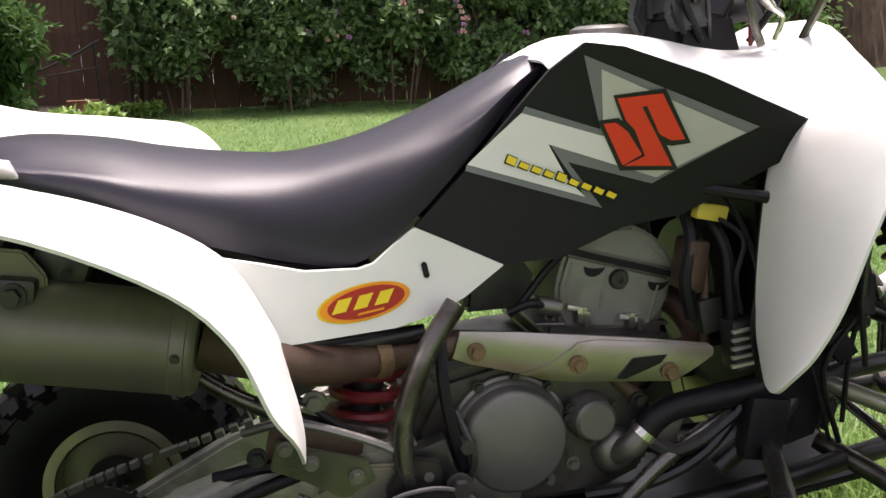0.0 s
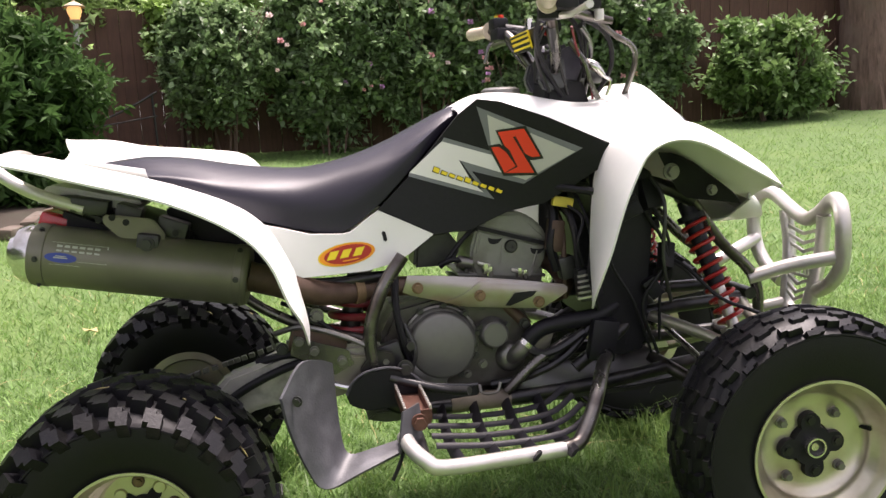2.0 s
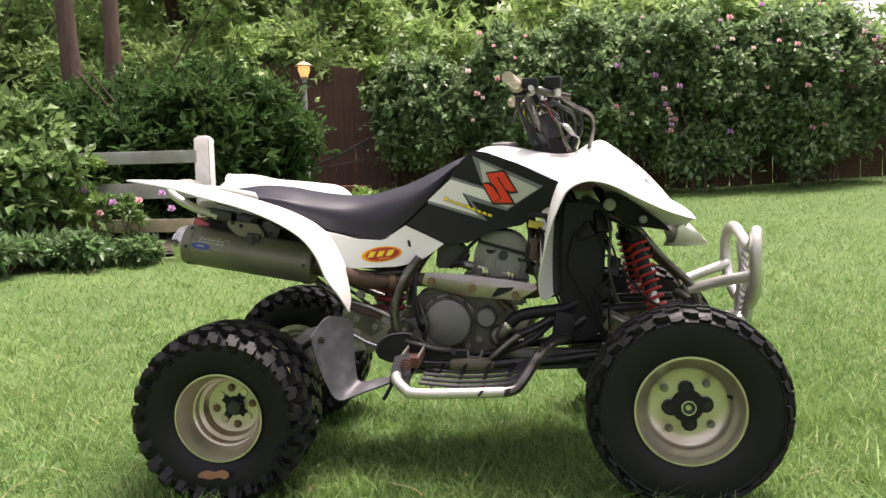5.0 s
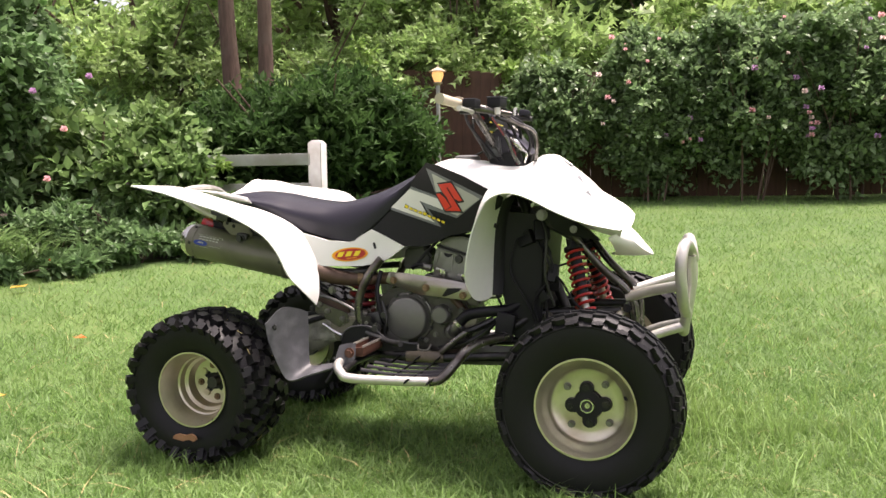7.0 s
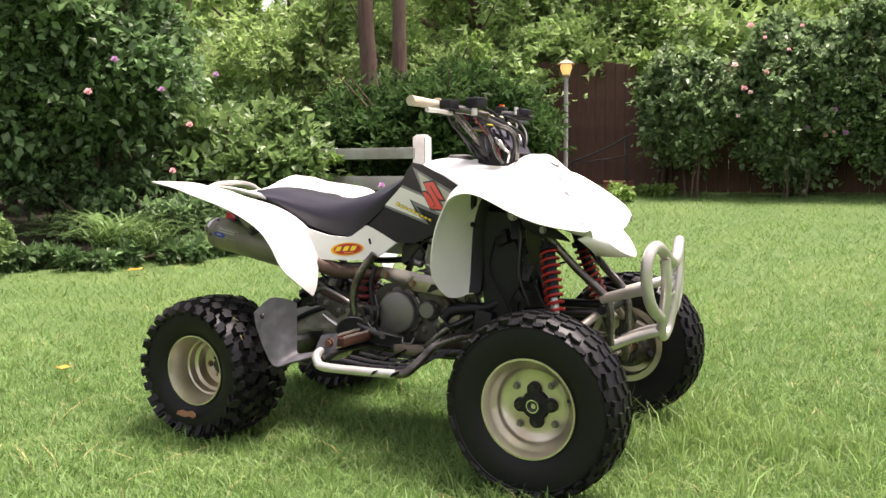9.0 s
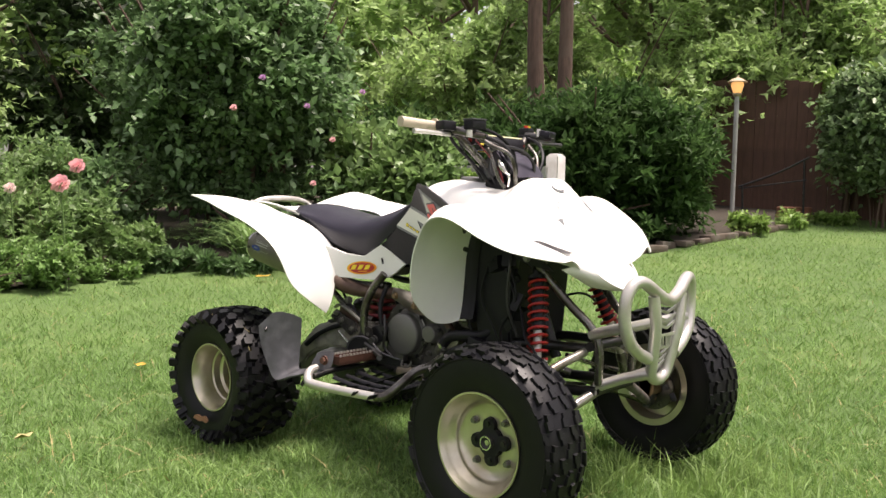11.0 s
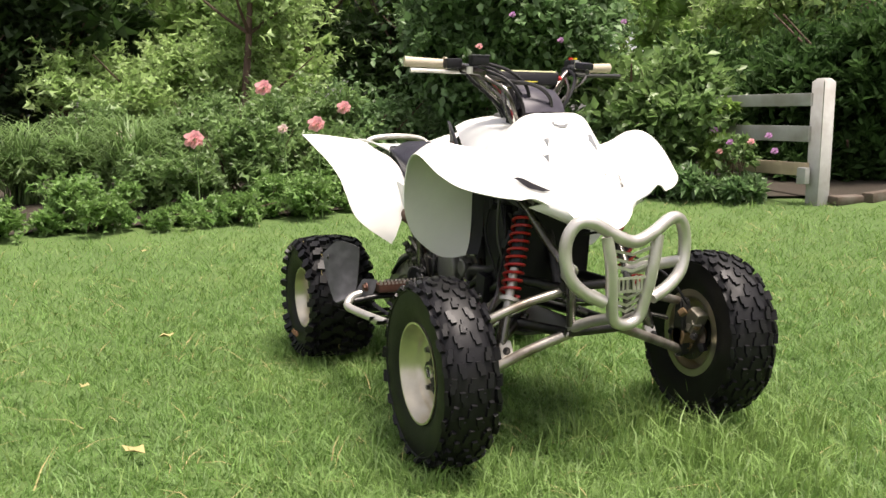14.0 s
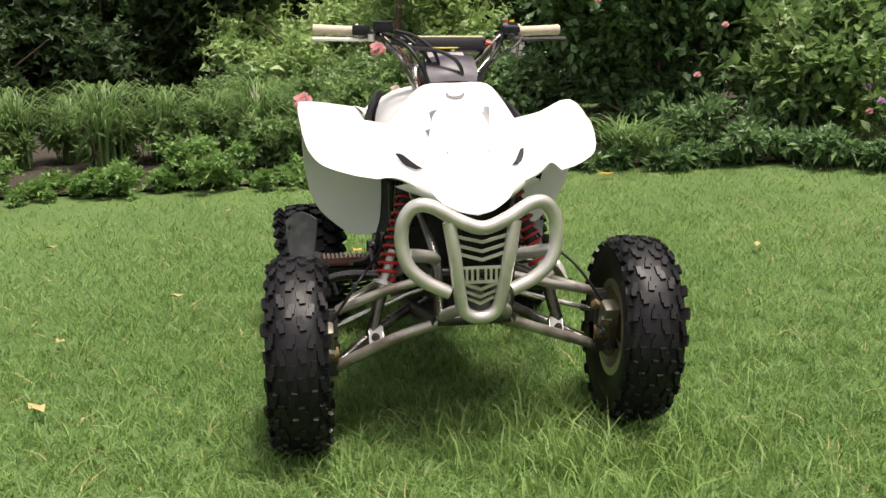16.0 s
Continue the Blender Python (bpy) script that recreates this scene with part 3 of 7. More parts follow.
# hedge of yew behind the rail fence
bush("yew_hedge", "dark green clipped yew hedge behind the rail fence", (-4.7, 4.72, 0.22), (-0.86, 7.75, 2.33), "yew", 0.105, 310, 900, aspect=2.5, category="hedge", stems=7, droop=-0.2, lobe=(0.13, 0.25), shoot=20, sag=0.1, wild=0.35)
bush("yew_hedge", "dark green clipped yew hedge running on behind the shrubs", (-8.0, 5.2, 0.3), (-4.1, 7.6, 2.15), "yew", 0.14, 70, 420, aspect=2.5, category="hedge", stems=6, droop=-0.2, lobe=(0.2, 0.32), shoot=18, sag=0.1, wild=0.3)
bush("yew_hedge", "low dark green skirt of the yew hedge behind the rails", (-4.6, 4.5, -0.1), (-1.3, 6.9, 1.15), "yew", 0.105, 120, 520, aspect=2.5, category="hedge", stems=4, droop=-0.2, lobe=(0.16, 0.28), shoot=20, sag=0.1, wild=0.3)
bush("creeper", "light green creeper growing out of the hedge", (-1.8, 5.0, 1.9), (-1.45, 5.3, 2.4), "light_leaf", 0.06, 5, 26, category="plant", stems=0, stem_r=0.006, aspect=2.2, lobe=(0.25, 0.45), shoot=8, wild=1.0)

# climbing roses against the back fence
ROSES = []
for x, w, top, low, n in ((-0.55, 2.0, 2.75, 0.85, 26), (0.75, 2.2, 3.3, 0.45, 32), (2.0, 2.2, 3.3, 0.6, 30), (3.2, 2.3, 3.35, 0.4, 32), (4.65, 2.5, 3.3, 0.5, 34)):
    lo, hi = (x - w / 2, 8.6, low), (x + w / 2, 9.95, top)
    ROSES.append((lo, hi))
    bush("climbing_rose", "climbing rose bush with pink blooms against the fence", lo, hi, "rose_leaf", 0.086, n * 3, 700, "roses along the fence", aspect=1.5, thin_low=1.1, stem_r=0.014, lobe=(0.13, 0.27), stems=4, shoot=10, sag=0.45, wild=1.0)
bush("fence_vine", "bright green vine spilling over the fence top", (-1.9, 9.5, 1.95), (-0.2, 10.1, 2.75), "light_leaf", 0.11, 16, 260, stems=4, aspect=1.4, wild=0.9)
bush("leafy_shrub", "bright green leafy shrub by the back fence", (5.7, 8.4, 0.6), (7.7, 9.8, 2.4), "perennial", 0.10, 46, 560, aspect=1.7, lobe=(0.16, 0.34), thin_low=0.5, shoot=12, sag=0.5, wild=0.9, droop=0.5)
bush("leafy_shrub", "dark green shrub in the fence corner", (8.7, 8.9, 0.9), (10.8, 10.4, 2.9), "shrub_leaf", 0.12, 22, 350)
# tall flowering shrubs in the side bed
bush("rose_of_sharon", "large leafy shrub with a few pink and mauve flowers", (-6.2, 1.6, 0.25), (-3.55, 4.5, 3.7), "shrub_leaf", 0.088, 170, 1050, stems=12, lobe=(0.10, 0.25), aspect=1.5, shoot=11, sag=0.4, wild=0.9)
bush("rose_of_sharon", "leafy shrub beside the rail fence", (-4.6, 3.4, 0.35), (-3.05, 4.6, 1.7), "perennial", 0.115, 24, 260, lobe=(0.22, 0.42), aspect=1.6, thin_low=0.4, shoot=10, wild=0.9)
bush("rose_of_sharon", "tall leafy shrub in the side bed", (-8.8, 2.2, 0.3), (-5.6, 6.0, 4.0), "shrub_leaf", 0.11, 70, 560, lobe=(0.16, 0.3))
bush("bed_shrub", "dark leafy shrub filling the bed below the tall shrubs", (-6.6, 0.9, 0.05), (-4.5, 2.5, 1.45), "shrub_leaf", 0.085, 46, 330, lobe=(0.2, 0.4), aspect=1.8, shoot=11, sag=0.4, wild=0.8)
bush("bed_shrub", "low dark leafy shrub behind the daylilies", (-5.0, 2.3, 0.0), (-3.75, 3.6, 0.85), "shrub_leaf", 0.08, 34, 260, lobe=(0.2, 0.4), aspect=1.8, shoot=11, sag=0.4, wild=0.8)
bush("leafy_plant", "light green leafy plant before the rail fence", (-3.5, 3.35, 0.35), (-2.74, 4.3, 1.66), "perennial", 0.1, 24, 230, category="plant", stems=5, stem_r=0.01, lobe=(0.3, 0.5), aspect=1.7, shoot=10, wild=0.7)
for x, y, h in ((-2.45, 3.86, 0.62), (-2.25, 3.86, 0.55)):
    bush("phlox_plant", "slender plant with pink and mauve flowers by the rails", (x - 0.14, y - 0.1, float(gz(x, y)) + 0.05), (x + 0.14, y + 0.1, float(gz(x, y)) + h), "perennial", 0.06, 7, 35, category="plant", stems=4, stem_r=0.006, aspect=2.4, lobe=(0.3, 0.5), shoot=8, wild=1.0)
bush("weedy_plant", "slender yellow-green weed growing by the fence", (-2.85, 3.8, 0.3), (-2.4, 4.05, 1.3), "light_leaf", 0.07, 9, 50, stems=3, stem_r=0.008, lobe=(0.3, 0.5))

# stump and leaning pole by the back fence
stump = thing("tree_stump", "low red-brown sawn tree stump by the fence", "stump", at=(-1.47, 9.2, float(gz(-1.47, 9.2))))
part("stump_body", lathe([(0.27, -0.05), (0.23, 0.03), (0.21, 0.13), (0.215, 0.16), (0.20, 0.17), (0.0, 0.17)], 22), "stump", stump)
pole = thing("leaning_pole", "dark metal pole leaning by the fence", "pole", at=(-1.7, 8.9, float(gz(-1.7, 8.9))))
part("pole_bar", tube([(-0.35, -0.1, 0.42), (0.1, 0.0, 0.60), (0.46, 0.1, 0.80)], 0.014, 8), "frame", pole)
part("pole_foot", tube([(-0.30, -0.1, 0.44), (-0.28, -0.1, -0.02)], 0.014, 8, 2), "frame", pole)
part("pole_brace", tube([(0.40, 0.1, 0.77), (0.42, 0.1, -0.02)], 0.014, 8, 2), "frame", pole)
part("pole_rail", tube([(-0.35, -0.1, 0.40), (0.44, 0.1, 0.52)], 0.010, 8, 2), "frame", pole)

# stone edging of the hedge bed
edging = thing("stone_edging", "row of low grey-brown edging stones along the hedge bed", "edging", at=(-1.5, 6.2, 0))
for i in range(15):
    y = 4.35 + i * 0.29
    x = -1.62 + 0.12 * i / 4 + 0.03 * math.sin(i * 2.1)
    bm = boxm((x + 1.5, y - 6.2, float(gz(x, y)) + 0.03), (0.11 + 0.03 * math.sin(i * 3.3), 0.31, 0.07 + 0.015 * math.sin(i * 1.7)), (3 * math.sin(i), 4 * math.cos(i * 2), 8 * math.sin(i * 1.3)))
    part("edging_stone", bm, "edge_stone", edging, bevel=0.02)

for i in range(3, 6):
    y = 4.9 + i * 0.85
    x = -1.75 + 0.17 * i
    bush("edging_plant", "low light green plant behind the edging stones", (x - 0.35, y - 0.3, float(gz(x, y))), (x + 0.22, y + 0.3, float(gz(x, y)) + 0.22 + 0.1 * math.sin(i * 2.3)), "light_leaf", 0.07, 9, 60, "plants behind the edging", stems=3, category="plant", stem_r=0.006, aspect=2.0, lobe=(0.3, 0.55), shoot=9, wild=1.0)

# woods behind
TREES = [
    ((-5.0, 8.4), 7.5, 0.15, (-8.5, 9.5, 3.6), (-3.0, 14.0, 8.5), "wood_leaf", 0.16, 30, 420, (-0.25, 0.2)),
    ((-4.35, 8.0), 7.2, 0.125, (-5.5, 9.5, 3.8), (-0.5, 13.0, 8.5), "wood_leaf", 0.16, 24, 400, (0.15, 0.2)),
    ((8.3, 9.4), 8.0, 0.38, (8.0, 9.5, 4.6), (13.0, 14.5, 8.5), "wood_leaf", 0.16, 26, 400, (0.2, 0.3)),
]
for at, h, r, lo, hi, mat, lf, n, per, lean in TREES:
    tree("woodland_tree", "tall brown-barked tree standing behind the garden", at, h, r, lo, hi, mat, lf, n, per, lean, group="woodland trees")
# Darker trees: the deep wood's shade is put into their leaf colour.
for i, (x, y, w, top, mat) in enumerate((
        (-12, 14, 6, 6.5, "wood_leaf"), (-7.5, 15, 5, 8.5, "wood_leaf"), (-3.2, 14.5, 5, 8, "wood_leaf"), (-0.6, 15.5, 5, 8, "wood_leaf"), (0.8, 14, 5, 6.5, "shade_leaf"), (-5.5, 13.0, 4.5, 7.5, "wood_leaf"), (-9.4, 12.2, 5, 7.5, "wood_leaf"), (4.5, 14.5, 5, 6.5, "wood_leaf"), (8.5, 15, 5, 2.9, "wood_leaf"), (13.5, 15, 6, 3.0, "wood_leaf"),
        (-14, 8, 6, 6.5, "wood_leaf"), (-10.5, 7.0, 4, 4.5, "wood_leaf"), (-13, 3.2, 5, 6, "shade_leaf"), (-10.2, 1.2, 3.2, 4.2, "wood_leaf"), (-9.8, -1.2, 3.4, 4.6, "shade_leaf"), (-14, 0.2, 5, 6, "shade_leaf"), (-14, -3.5, 6, 7, "shade_leaf"), (-10.5, -3.2, 4.2, 5.5, "shade_leaf"), (-12, -8.5, 6, 6.5, "shade_leaf"),
        (-15.5, 12.0, 6, 7.5, "wood_leaf"), (-16, -14, 8, 8, "shade_leaf"), (18, 9, 7, 7, "shade_leaf"))):
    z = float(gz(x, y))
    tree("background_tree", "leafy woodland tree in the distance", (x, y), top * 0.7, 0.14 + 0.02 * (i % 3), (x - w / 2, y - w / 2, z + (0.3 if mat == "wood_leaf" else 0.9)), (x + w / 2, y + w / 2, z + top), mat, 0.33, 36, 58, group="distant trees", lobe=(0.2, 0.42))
# Outer ring added to close sky gaps and block low sky light.
for i, (x, y, w, top, mat) in enumerate(((-20, 18, 10, 10, "wood_leaf"), (-10, 21, 10, 10, "wood_leaf"), (0, 21, 10, 9.5, "wood_leaf"), (4.5, 23, 8, 8, "shade_leaf"), (24, 20, 9, 9, "shade_leaf"), (12, 36, 14, 10, "shade_leaf"), (-22, 8, 10, 10, "wood_leaf"), (-21, -2, 10, 10, "shade_leaf"), (-21, -11, 10, 10, "shade_leaf"), (-17, 4, 7, 7, "wood_leaf"), (-16, -7, 7, 7, "shade_leaf"), (-30, -8, 12, 12, "shade_leaf"), (-30, -18, 12, 12, "shade_leaf"), (-31, 3, 12, 12, "shade_leaf"), (-30, 14, 12, 12, "wood_leaf"), (-26, 25, 12, 12, "wood_leaf"), (-24, -24, 12, 12, "shade_leaf"))):
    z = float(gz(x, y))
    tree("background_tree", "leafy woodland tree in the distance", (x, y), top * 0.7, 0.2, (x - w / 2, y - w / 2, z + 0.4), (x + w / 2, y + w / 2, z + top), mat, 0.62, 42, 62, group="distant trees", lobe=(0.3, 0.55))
tree("sapling", "slender sapling with a dark forked trunk", (-7.4, 0.75), 3.4, 0.06, (-8.6, 0.0, 1.3), (-6.6, 2.0, 3.8), "wood_leaf", 0.11, 16, 260, (0.3, 0.2))
for x, y, h in ((-3.3, 11.2, 6.0), (-2.6, 11.6, 6.5), (-2.2, 10.9, 5.5), (-1.7, 11.8, 6.2), (-6.2, 10.2, 6.0), (-3.0, 12.1, 6.5)):
    tree("sapling", "slender grey-brown sapling in the woods", (x, y), h, 0.045, (x - 0.8, y - 0.3, 3.6), (x + 0.8, y + 1.2, 6.5), "wood_leaf", 0.15, 12, 110, (0.25 * math.sin(x * 5), 0.2), group="slender saplings")
bush("understory", "thicket of light green undergrowth behind the hedge", (-9, 8.6, 0.5), (-1.2, 11.8, 4.2), "wood_leaf", 0.125, 70, 330, category="thicket", stems=10, pair=True)
bush("understory", "thicket of light undergrowth beyond the back fence", (-3.5, 10.4, 0.6), (6.5, 13.0, 4.6), "wood_leaf", 0.2, 60, 150, category="thicket", stems=10, lobe=(0.35, 0.6), pair=True)
# Dark thickets carry the wood's shade in their leaf colour.
bush("understory", "tangled thicket with leaves coloured dark for shade", (-11.5, -5.5, 0.2), (-8.5, -0.5, 3.4), "shade_leaf", 0.16, 40, 260, category="thicket", stems=8, lobe=(0.3, 0.5), pair=True)
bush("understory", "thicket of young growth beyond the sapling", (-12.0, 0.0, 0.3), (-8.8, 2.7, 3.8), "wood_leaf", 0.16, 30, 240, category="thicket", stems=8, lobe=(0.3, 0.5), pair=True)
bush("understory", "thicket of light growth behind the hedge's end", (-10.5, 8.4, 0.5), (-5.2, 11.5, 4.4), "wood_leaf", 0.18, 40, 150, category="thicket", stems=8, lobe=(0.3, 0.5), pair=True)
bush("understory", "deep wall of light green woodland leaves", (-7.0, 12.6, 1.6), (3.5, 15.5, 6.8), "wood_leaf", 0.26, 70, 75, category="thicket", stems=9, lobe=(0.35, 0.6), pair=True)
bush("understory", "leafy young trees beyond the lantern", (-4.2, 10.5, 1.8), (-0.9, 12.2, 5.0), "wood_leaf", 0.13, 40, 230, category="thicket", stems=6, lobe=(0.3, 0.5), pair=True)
bush("understory", "thicket behind the tall shrubs, leaves coloured dark for shade", (-12.5, 2.6, 0.3), (-9.0, 6.6, 4.6), "shade_leaf", 0.17, 36, 220, category="thicket", stems=8, lobe=(0.3, 0.5), pair=True)
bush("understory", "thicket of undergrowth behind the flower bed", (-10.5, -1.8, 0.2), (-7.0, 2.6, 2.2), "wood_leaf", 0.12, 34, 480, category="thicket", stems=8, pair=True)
bush("understory", "thicket under the trees, leaves coloured dark for shade", (-11.0, -8.5, 0.1), (-7.5, -1.4, 2.3), "shade_leaf", 0.13, 40, 480, category="thicket", stems=8, pair=True)

# flower bed along the side
bed_y = np.linspace(-8, 4.6, 60)
bv, bf = [], []
for y in bed_y:
    xe = float(bed_edge(y))
    for x in np.linspace(xe - 0.28, xe - 6.5, 12):
        bv.append((x, y, float(gz(x, y)) + 0.012 + 0.02 * math.sin(x * 5 + y * 3) ** 2))
for i in range(len(bed_y) - 1):
    for j in range(11):
        bf.append((i * 12 + j, i * 12 + j + 1, (i + 1) * 12 + j + 1, (i + 1) * 12 + j))
hb_x, hb_y = np.linspace(-1.62, -9, 12), np.linspace(4.25, 11.5, 14)
hv = [(x + 0.12 * (y - 4.35) / 1.16 * (i == 0) * 0.8, y, float(gz(x, y)) + 0.012 + 0.02 * math.sin(x * 5 + y * 3) ** 2) for y in hb_y for i, x in enumerate(hb_x)]
hf = [(i * 12 + j, i * 12 + j + 1, (i + 1) * 12 + j + 1, (i + 1) * 12 + j) for i in range(13) for j in range(11)]
tagged(face_mesh("hedge_bed", np.array(hv), np.array(hf), "bed"), "dark soil of the bed under the yew hedge", "soil", kind="structure")
tagged(face_mesh("flower_bed", np.array(bv), np.array(bf), "bed"), "dark soil of the flower bed beside the lawn", "soil", kind="structure")


def strap_clump(name, label, x, y, h, n, mat, w=0.018, spread=0.45):
    """A clump of long arching strap leaves."""
    z = float(gz(x, y))
    ob = thing(name, label, "plant", at=(x, y, z))
    v, f = [], []
    for i in range(n):
        a, L, out = rng.uniform(0, 6.28), h * rng.uniform(0.7, 1.25), spread * rng.uniform(0.4, 1.2) * h
        d, s = np.array([math.cos(a), math.sin(a), 0]), np.array([-math.sin(a), math.cos(a), 0])
        base = np.array([rng.normal(0, 0.06), rng.normal(0, 0.06), -0.01])
        b = len(v)
        for k in range(6):
            t = k / 5
            q = base + d * out * t * t * 1.6 + np.array([0, 0, L * (t * 1.25 - 0.65 * t ** 3)])
            ww = w * (1 - t) ** 0.6 * (0.6 + t) + 0.001
            v += [q - s * ww / 2, q + s * ww / 2]
        f += [(b + 2 * k, b + 2 * k + 1, b + 2 * k + 3, b + 2 * k + 2) for k in range(5)]
    face_mesh("leaves", np.array(v), np.array(f), mat, ob)
    return ob


for x, y, h, n in ((-3.55, 2.28, 0.50, 150), (-3.35, 2.45, 0.40, 60), (-3.0, 3.1, 0.3, 40), (-2.5, 3.75, 0.28, 40)):
    strap_clump("daylily", "clump of arching green daylily leaves", x, y, h, n, "daylily_leaf", 0.019, 1.1)
for y in np.arange(-5.6, 1.2, 0.55):
    xe = float(bed_edge(y))
    bush("ground_cover_plant", "low mounded feathery green plant at the bed's edge", (xe - 0.8, y - 0.45, float(gz(xe, y)) + 0.0), (xe + 0.1, y + 0.45, float(gz(xe, y)) + 0.27 + 0.14 * math.sin(y * 3.7)), "feathery", 0.055, 20, 230, "plants in the flower bed", stems=3, category="plant", stem_r=0.008, lobe=(0.2, 0.45), aspect=2.6, shoot=10, sag=0.3, wild=1.3, pair=True)
for i, y in enumerate(np.arange(-5.8, -0.7, 0.42)):
    x = float(bed_edge(y)) - 1.35 - 0.35 * (i % 3)
    strap_clump("tall_perennial", "tall perennial with long drooping narrow leaves", x, y, 0.88 + 0.1 * math.sin(i * 2.2), 260, "perennial", 0.015, 0.34)
    bush("leafy_perennial", "leafy green perennial in the flower bed", (x - 0.45, y - 0.35, float(gz(x, y)) + 0.1), (x + 0.4, y + 0.35, float(gz(x, y)) + 0.5), "perennial", 0.075, 9, 170, "plants in the flower bed", stems=4, category="plant", stem_r=0.008, aspect=3.0, droop=0.5, lobe=(0.3, 0.5), wild=1.0)
for i, (x, y, h) in enumerate(((-4.1, -0.5, 0.6), (-4.3, 0.2, 0.85), (-4.2, 0.9, 0.75), (-5.0, -0.3, 0.8), (-4.9, 0.6, 1.0), (-5.3, 1.2, 1.05), (-4.1, 1.35, 0.4), (-5.9, 0.2, 1.1), (-5.6, -1.0, 0.9))):
    bush("cleome_plant", "tall leafy flowering plant in the bed", (x - 0.5, y - 0.5, float(gz(x, y)) + 0.05), (x + 0.5, y + 0.5, float(gz(x, y)) + h), "perennial", 0.068, 22, 300, "plants in the flower bed", stems=6, category="plant", stem_r=0.008, aspect=2.4, lobe=(0.2, 0.4), wild=0.9, pair=True)

for i, (x, y, h) in enumerate(((-3.5, 1.95, 0.13), (-3.25, 2.3, 0.13), (-3.05, 2.65, 0.15), (-2.85, 3.1, 0.32), (-2.6, 3.5, 0.28), (-2.25, 3.8, 0.2), (-3.8, 1.7, 0.16), (-3.5, 2.95, 0.5), (-3.2, 3.4, 0.5), (-3.3, 3.95, 0.6))):
    bush("bed_perennial", "leafy green perennial by the rail fence", (x - 0.38, y - 0.3, float(gz(x, y))), (x + 0.3, y + 0.3, float(gz(x, y)) + h), "shrub_leaf", 0.085, 9, 90, "plants in the flower bed", stems=4, category="plant", stem_r=0.008, aspect=2.6, lobe=(0.3, 0.55), shoot=9, sag=0.4, wild=1.2)

# blooms
for x, y, z, mat, r in ((-4.05, 0.28, 1.24, "pink", 0.075), (-3.45, 0.56, 0.94, "pink", 0.072), (-4.1, 1.0, 1.085, "pink", 0.066), (-3.6, -0.37, 0.82, "pink", 0.08), (-4.7, -0.80, 0.82, "pale_pink", 0.075), (-3.9, 0.4, 0.9, "pale_pink", 0.045)):
    flower("cleome_bloom", "loose pink bloom on a tall stem", (x, y, z), mat, r, "pink blooms in the flower bed", 16, stem=z - float(gz(x, y)))
for x, y, z, mat, r in ((-2.95, 3.08, 0.45, "orange_petal", 0.036), (-3.0, 2.65, 0.36, "orange_petal", 0.035), (-3.1, 2.45, 0.38, "orange_petal", 0.03), (-3.3, 3.3, 0.6, "orange_petal", 0.03)):
    flower("daylily_bloom", "open orange daylily bloom on its stem", (x, y, z), mat, r, "orange blooms in the flower bed", 10, stem=z - float(gz(x, y)))
for x, y, z, mat in ((-3.52, 3.14, 1.41, "pink"), (-3.2, 3.5, 0.95, "mauve"), (-3.05, 3.75, 0.85, "mauve"), (-2.6, 3.85, 0.9, "mauve"), (-2.35, 3.8, 0.8, "mauve"), (-3.4, 3.9, 1.25, "mauve"), (-3.62, 3.6, 1.9, "mauve"), (-3.6, 2.4, 1.9, "mauve"), (-3.45, 2.0, 1.6, "pink"), (-3.6, 2.9, 1.7, "mauve"), (-3.5, 2.9, 1.0, "pink"), (-2.45, 3.78, 0.72, "pink"), (-2.16, 3.85, 0.81, "pink"), (-1.90, 3.85, 0.74, "mauve"), (-1.97, 3.85, 0.86, "mauve")):
    flower("shrub_bloom", "small bloom on the leafy shrub", (x, y, z), mat, 0.032, "blooms on the shrubs", 12)
count = 0
while count < 60:
    lo, hi = ROSES[rng.integers(1, 5)]
    x, z = rng.uniform(lo[0] + 0.45, hi[0] - 0.35), rng.uniform(1.4, hi[2] - 0.3)
    mat = ("pink", "pale_pink", "pink", "mauve", "pale_pink")[rng.integers(0, 5)]
    flower("rose_bloom", "pink rose bloom on the climbing rose", (x, 8.66 + rng.uniform(0, 0.2) + 0.24 * abs(z - 2.0), z), mat, 0.024 + 0.022 * rng.uniform() ** 1.5, "rose blooms along the fence", 12)
    count += 1

# fallen leaves on the lawn
for i, (x, y, mat, s) in enumerate(((-1.14, -0.14, "yellow_leaf", 0.05), (-2.9, 1.9, "yellow_leaf", 0.07), (-0.6, 1.9, "dry", 0.04), (0.9, -1.25, "dry", 0.04), (1.6, -1.1, "dry", 0.045), (0.2, -1.35, "dry", 0.03), (-0.4, -1.0, "dry", 0.035), (2.2, 0.4, "dry", 0.03), (-1.6, 0.9, "orange_petal", 0.04), (5.6, 4.2, "yellow_leaf", 0.05), (-2.3, -0.9, "dry", 0.04), (-1.5, -1.8, "dry", 0.035))):
    ob = thing("fallen_leaf", "dry fallen leaf lying on the grass", "leaf", "fallen leaves", at=(x, y, float(gz(x, y)) + 0.045))
    lv = np.array([(-s, 0, 0), (-s * .4, s * .45, .012), (s * .3, s * .5, .006), (s, 0.1 * s, .014), (s * .3, -s * .45, .004), (-s * .4, -s * .5, .016)])
    ang = i * 1.3
    rot = np.array([[math.cos(ang), -math.sin(ang), 0], [math.sin(ang), math.cos(ang), 0], [0, 0, 1]])
    face_mesh("blade", lv @ rot.T, np.array([(0, 1, 2, 3), (0, 3, 4, 5)]), mat, ob)

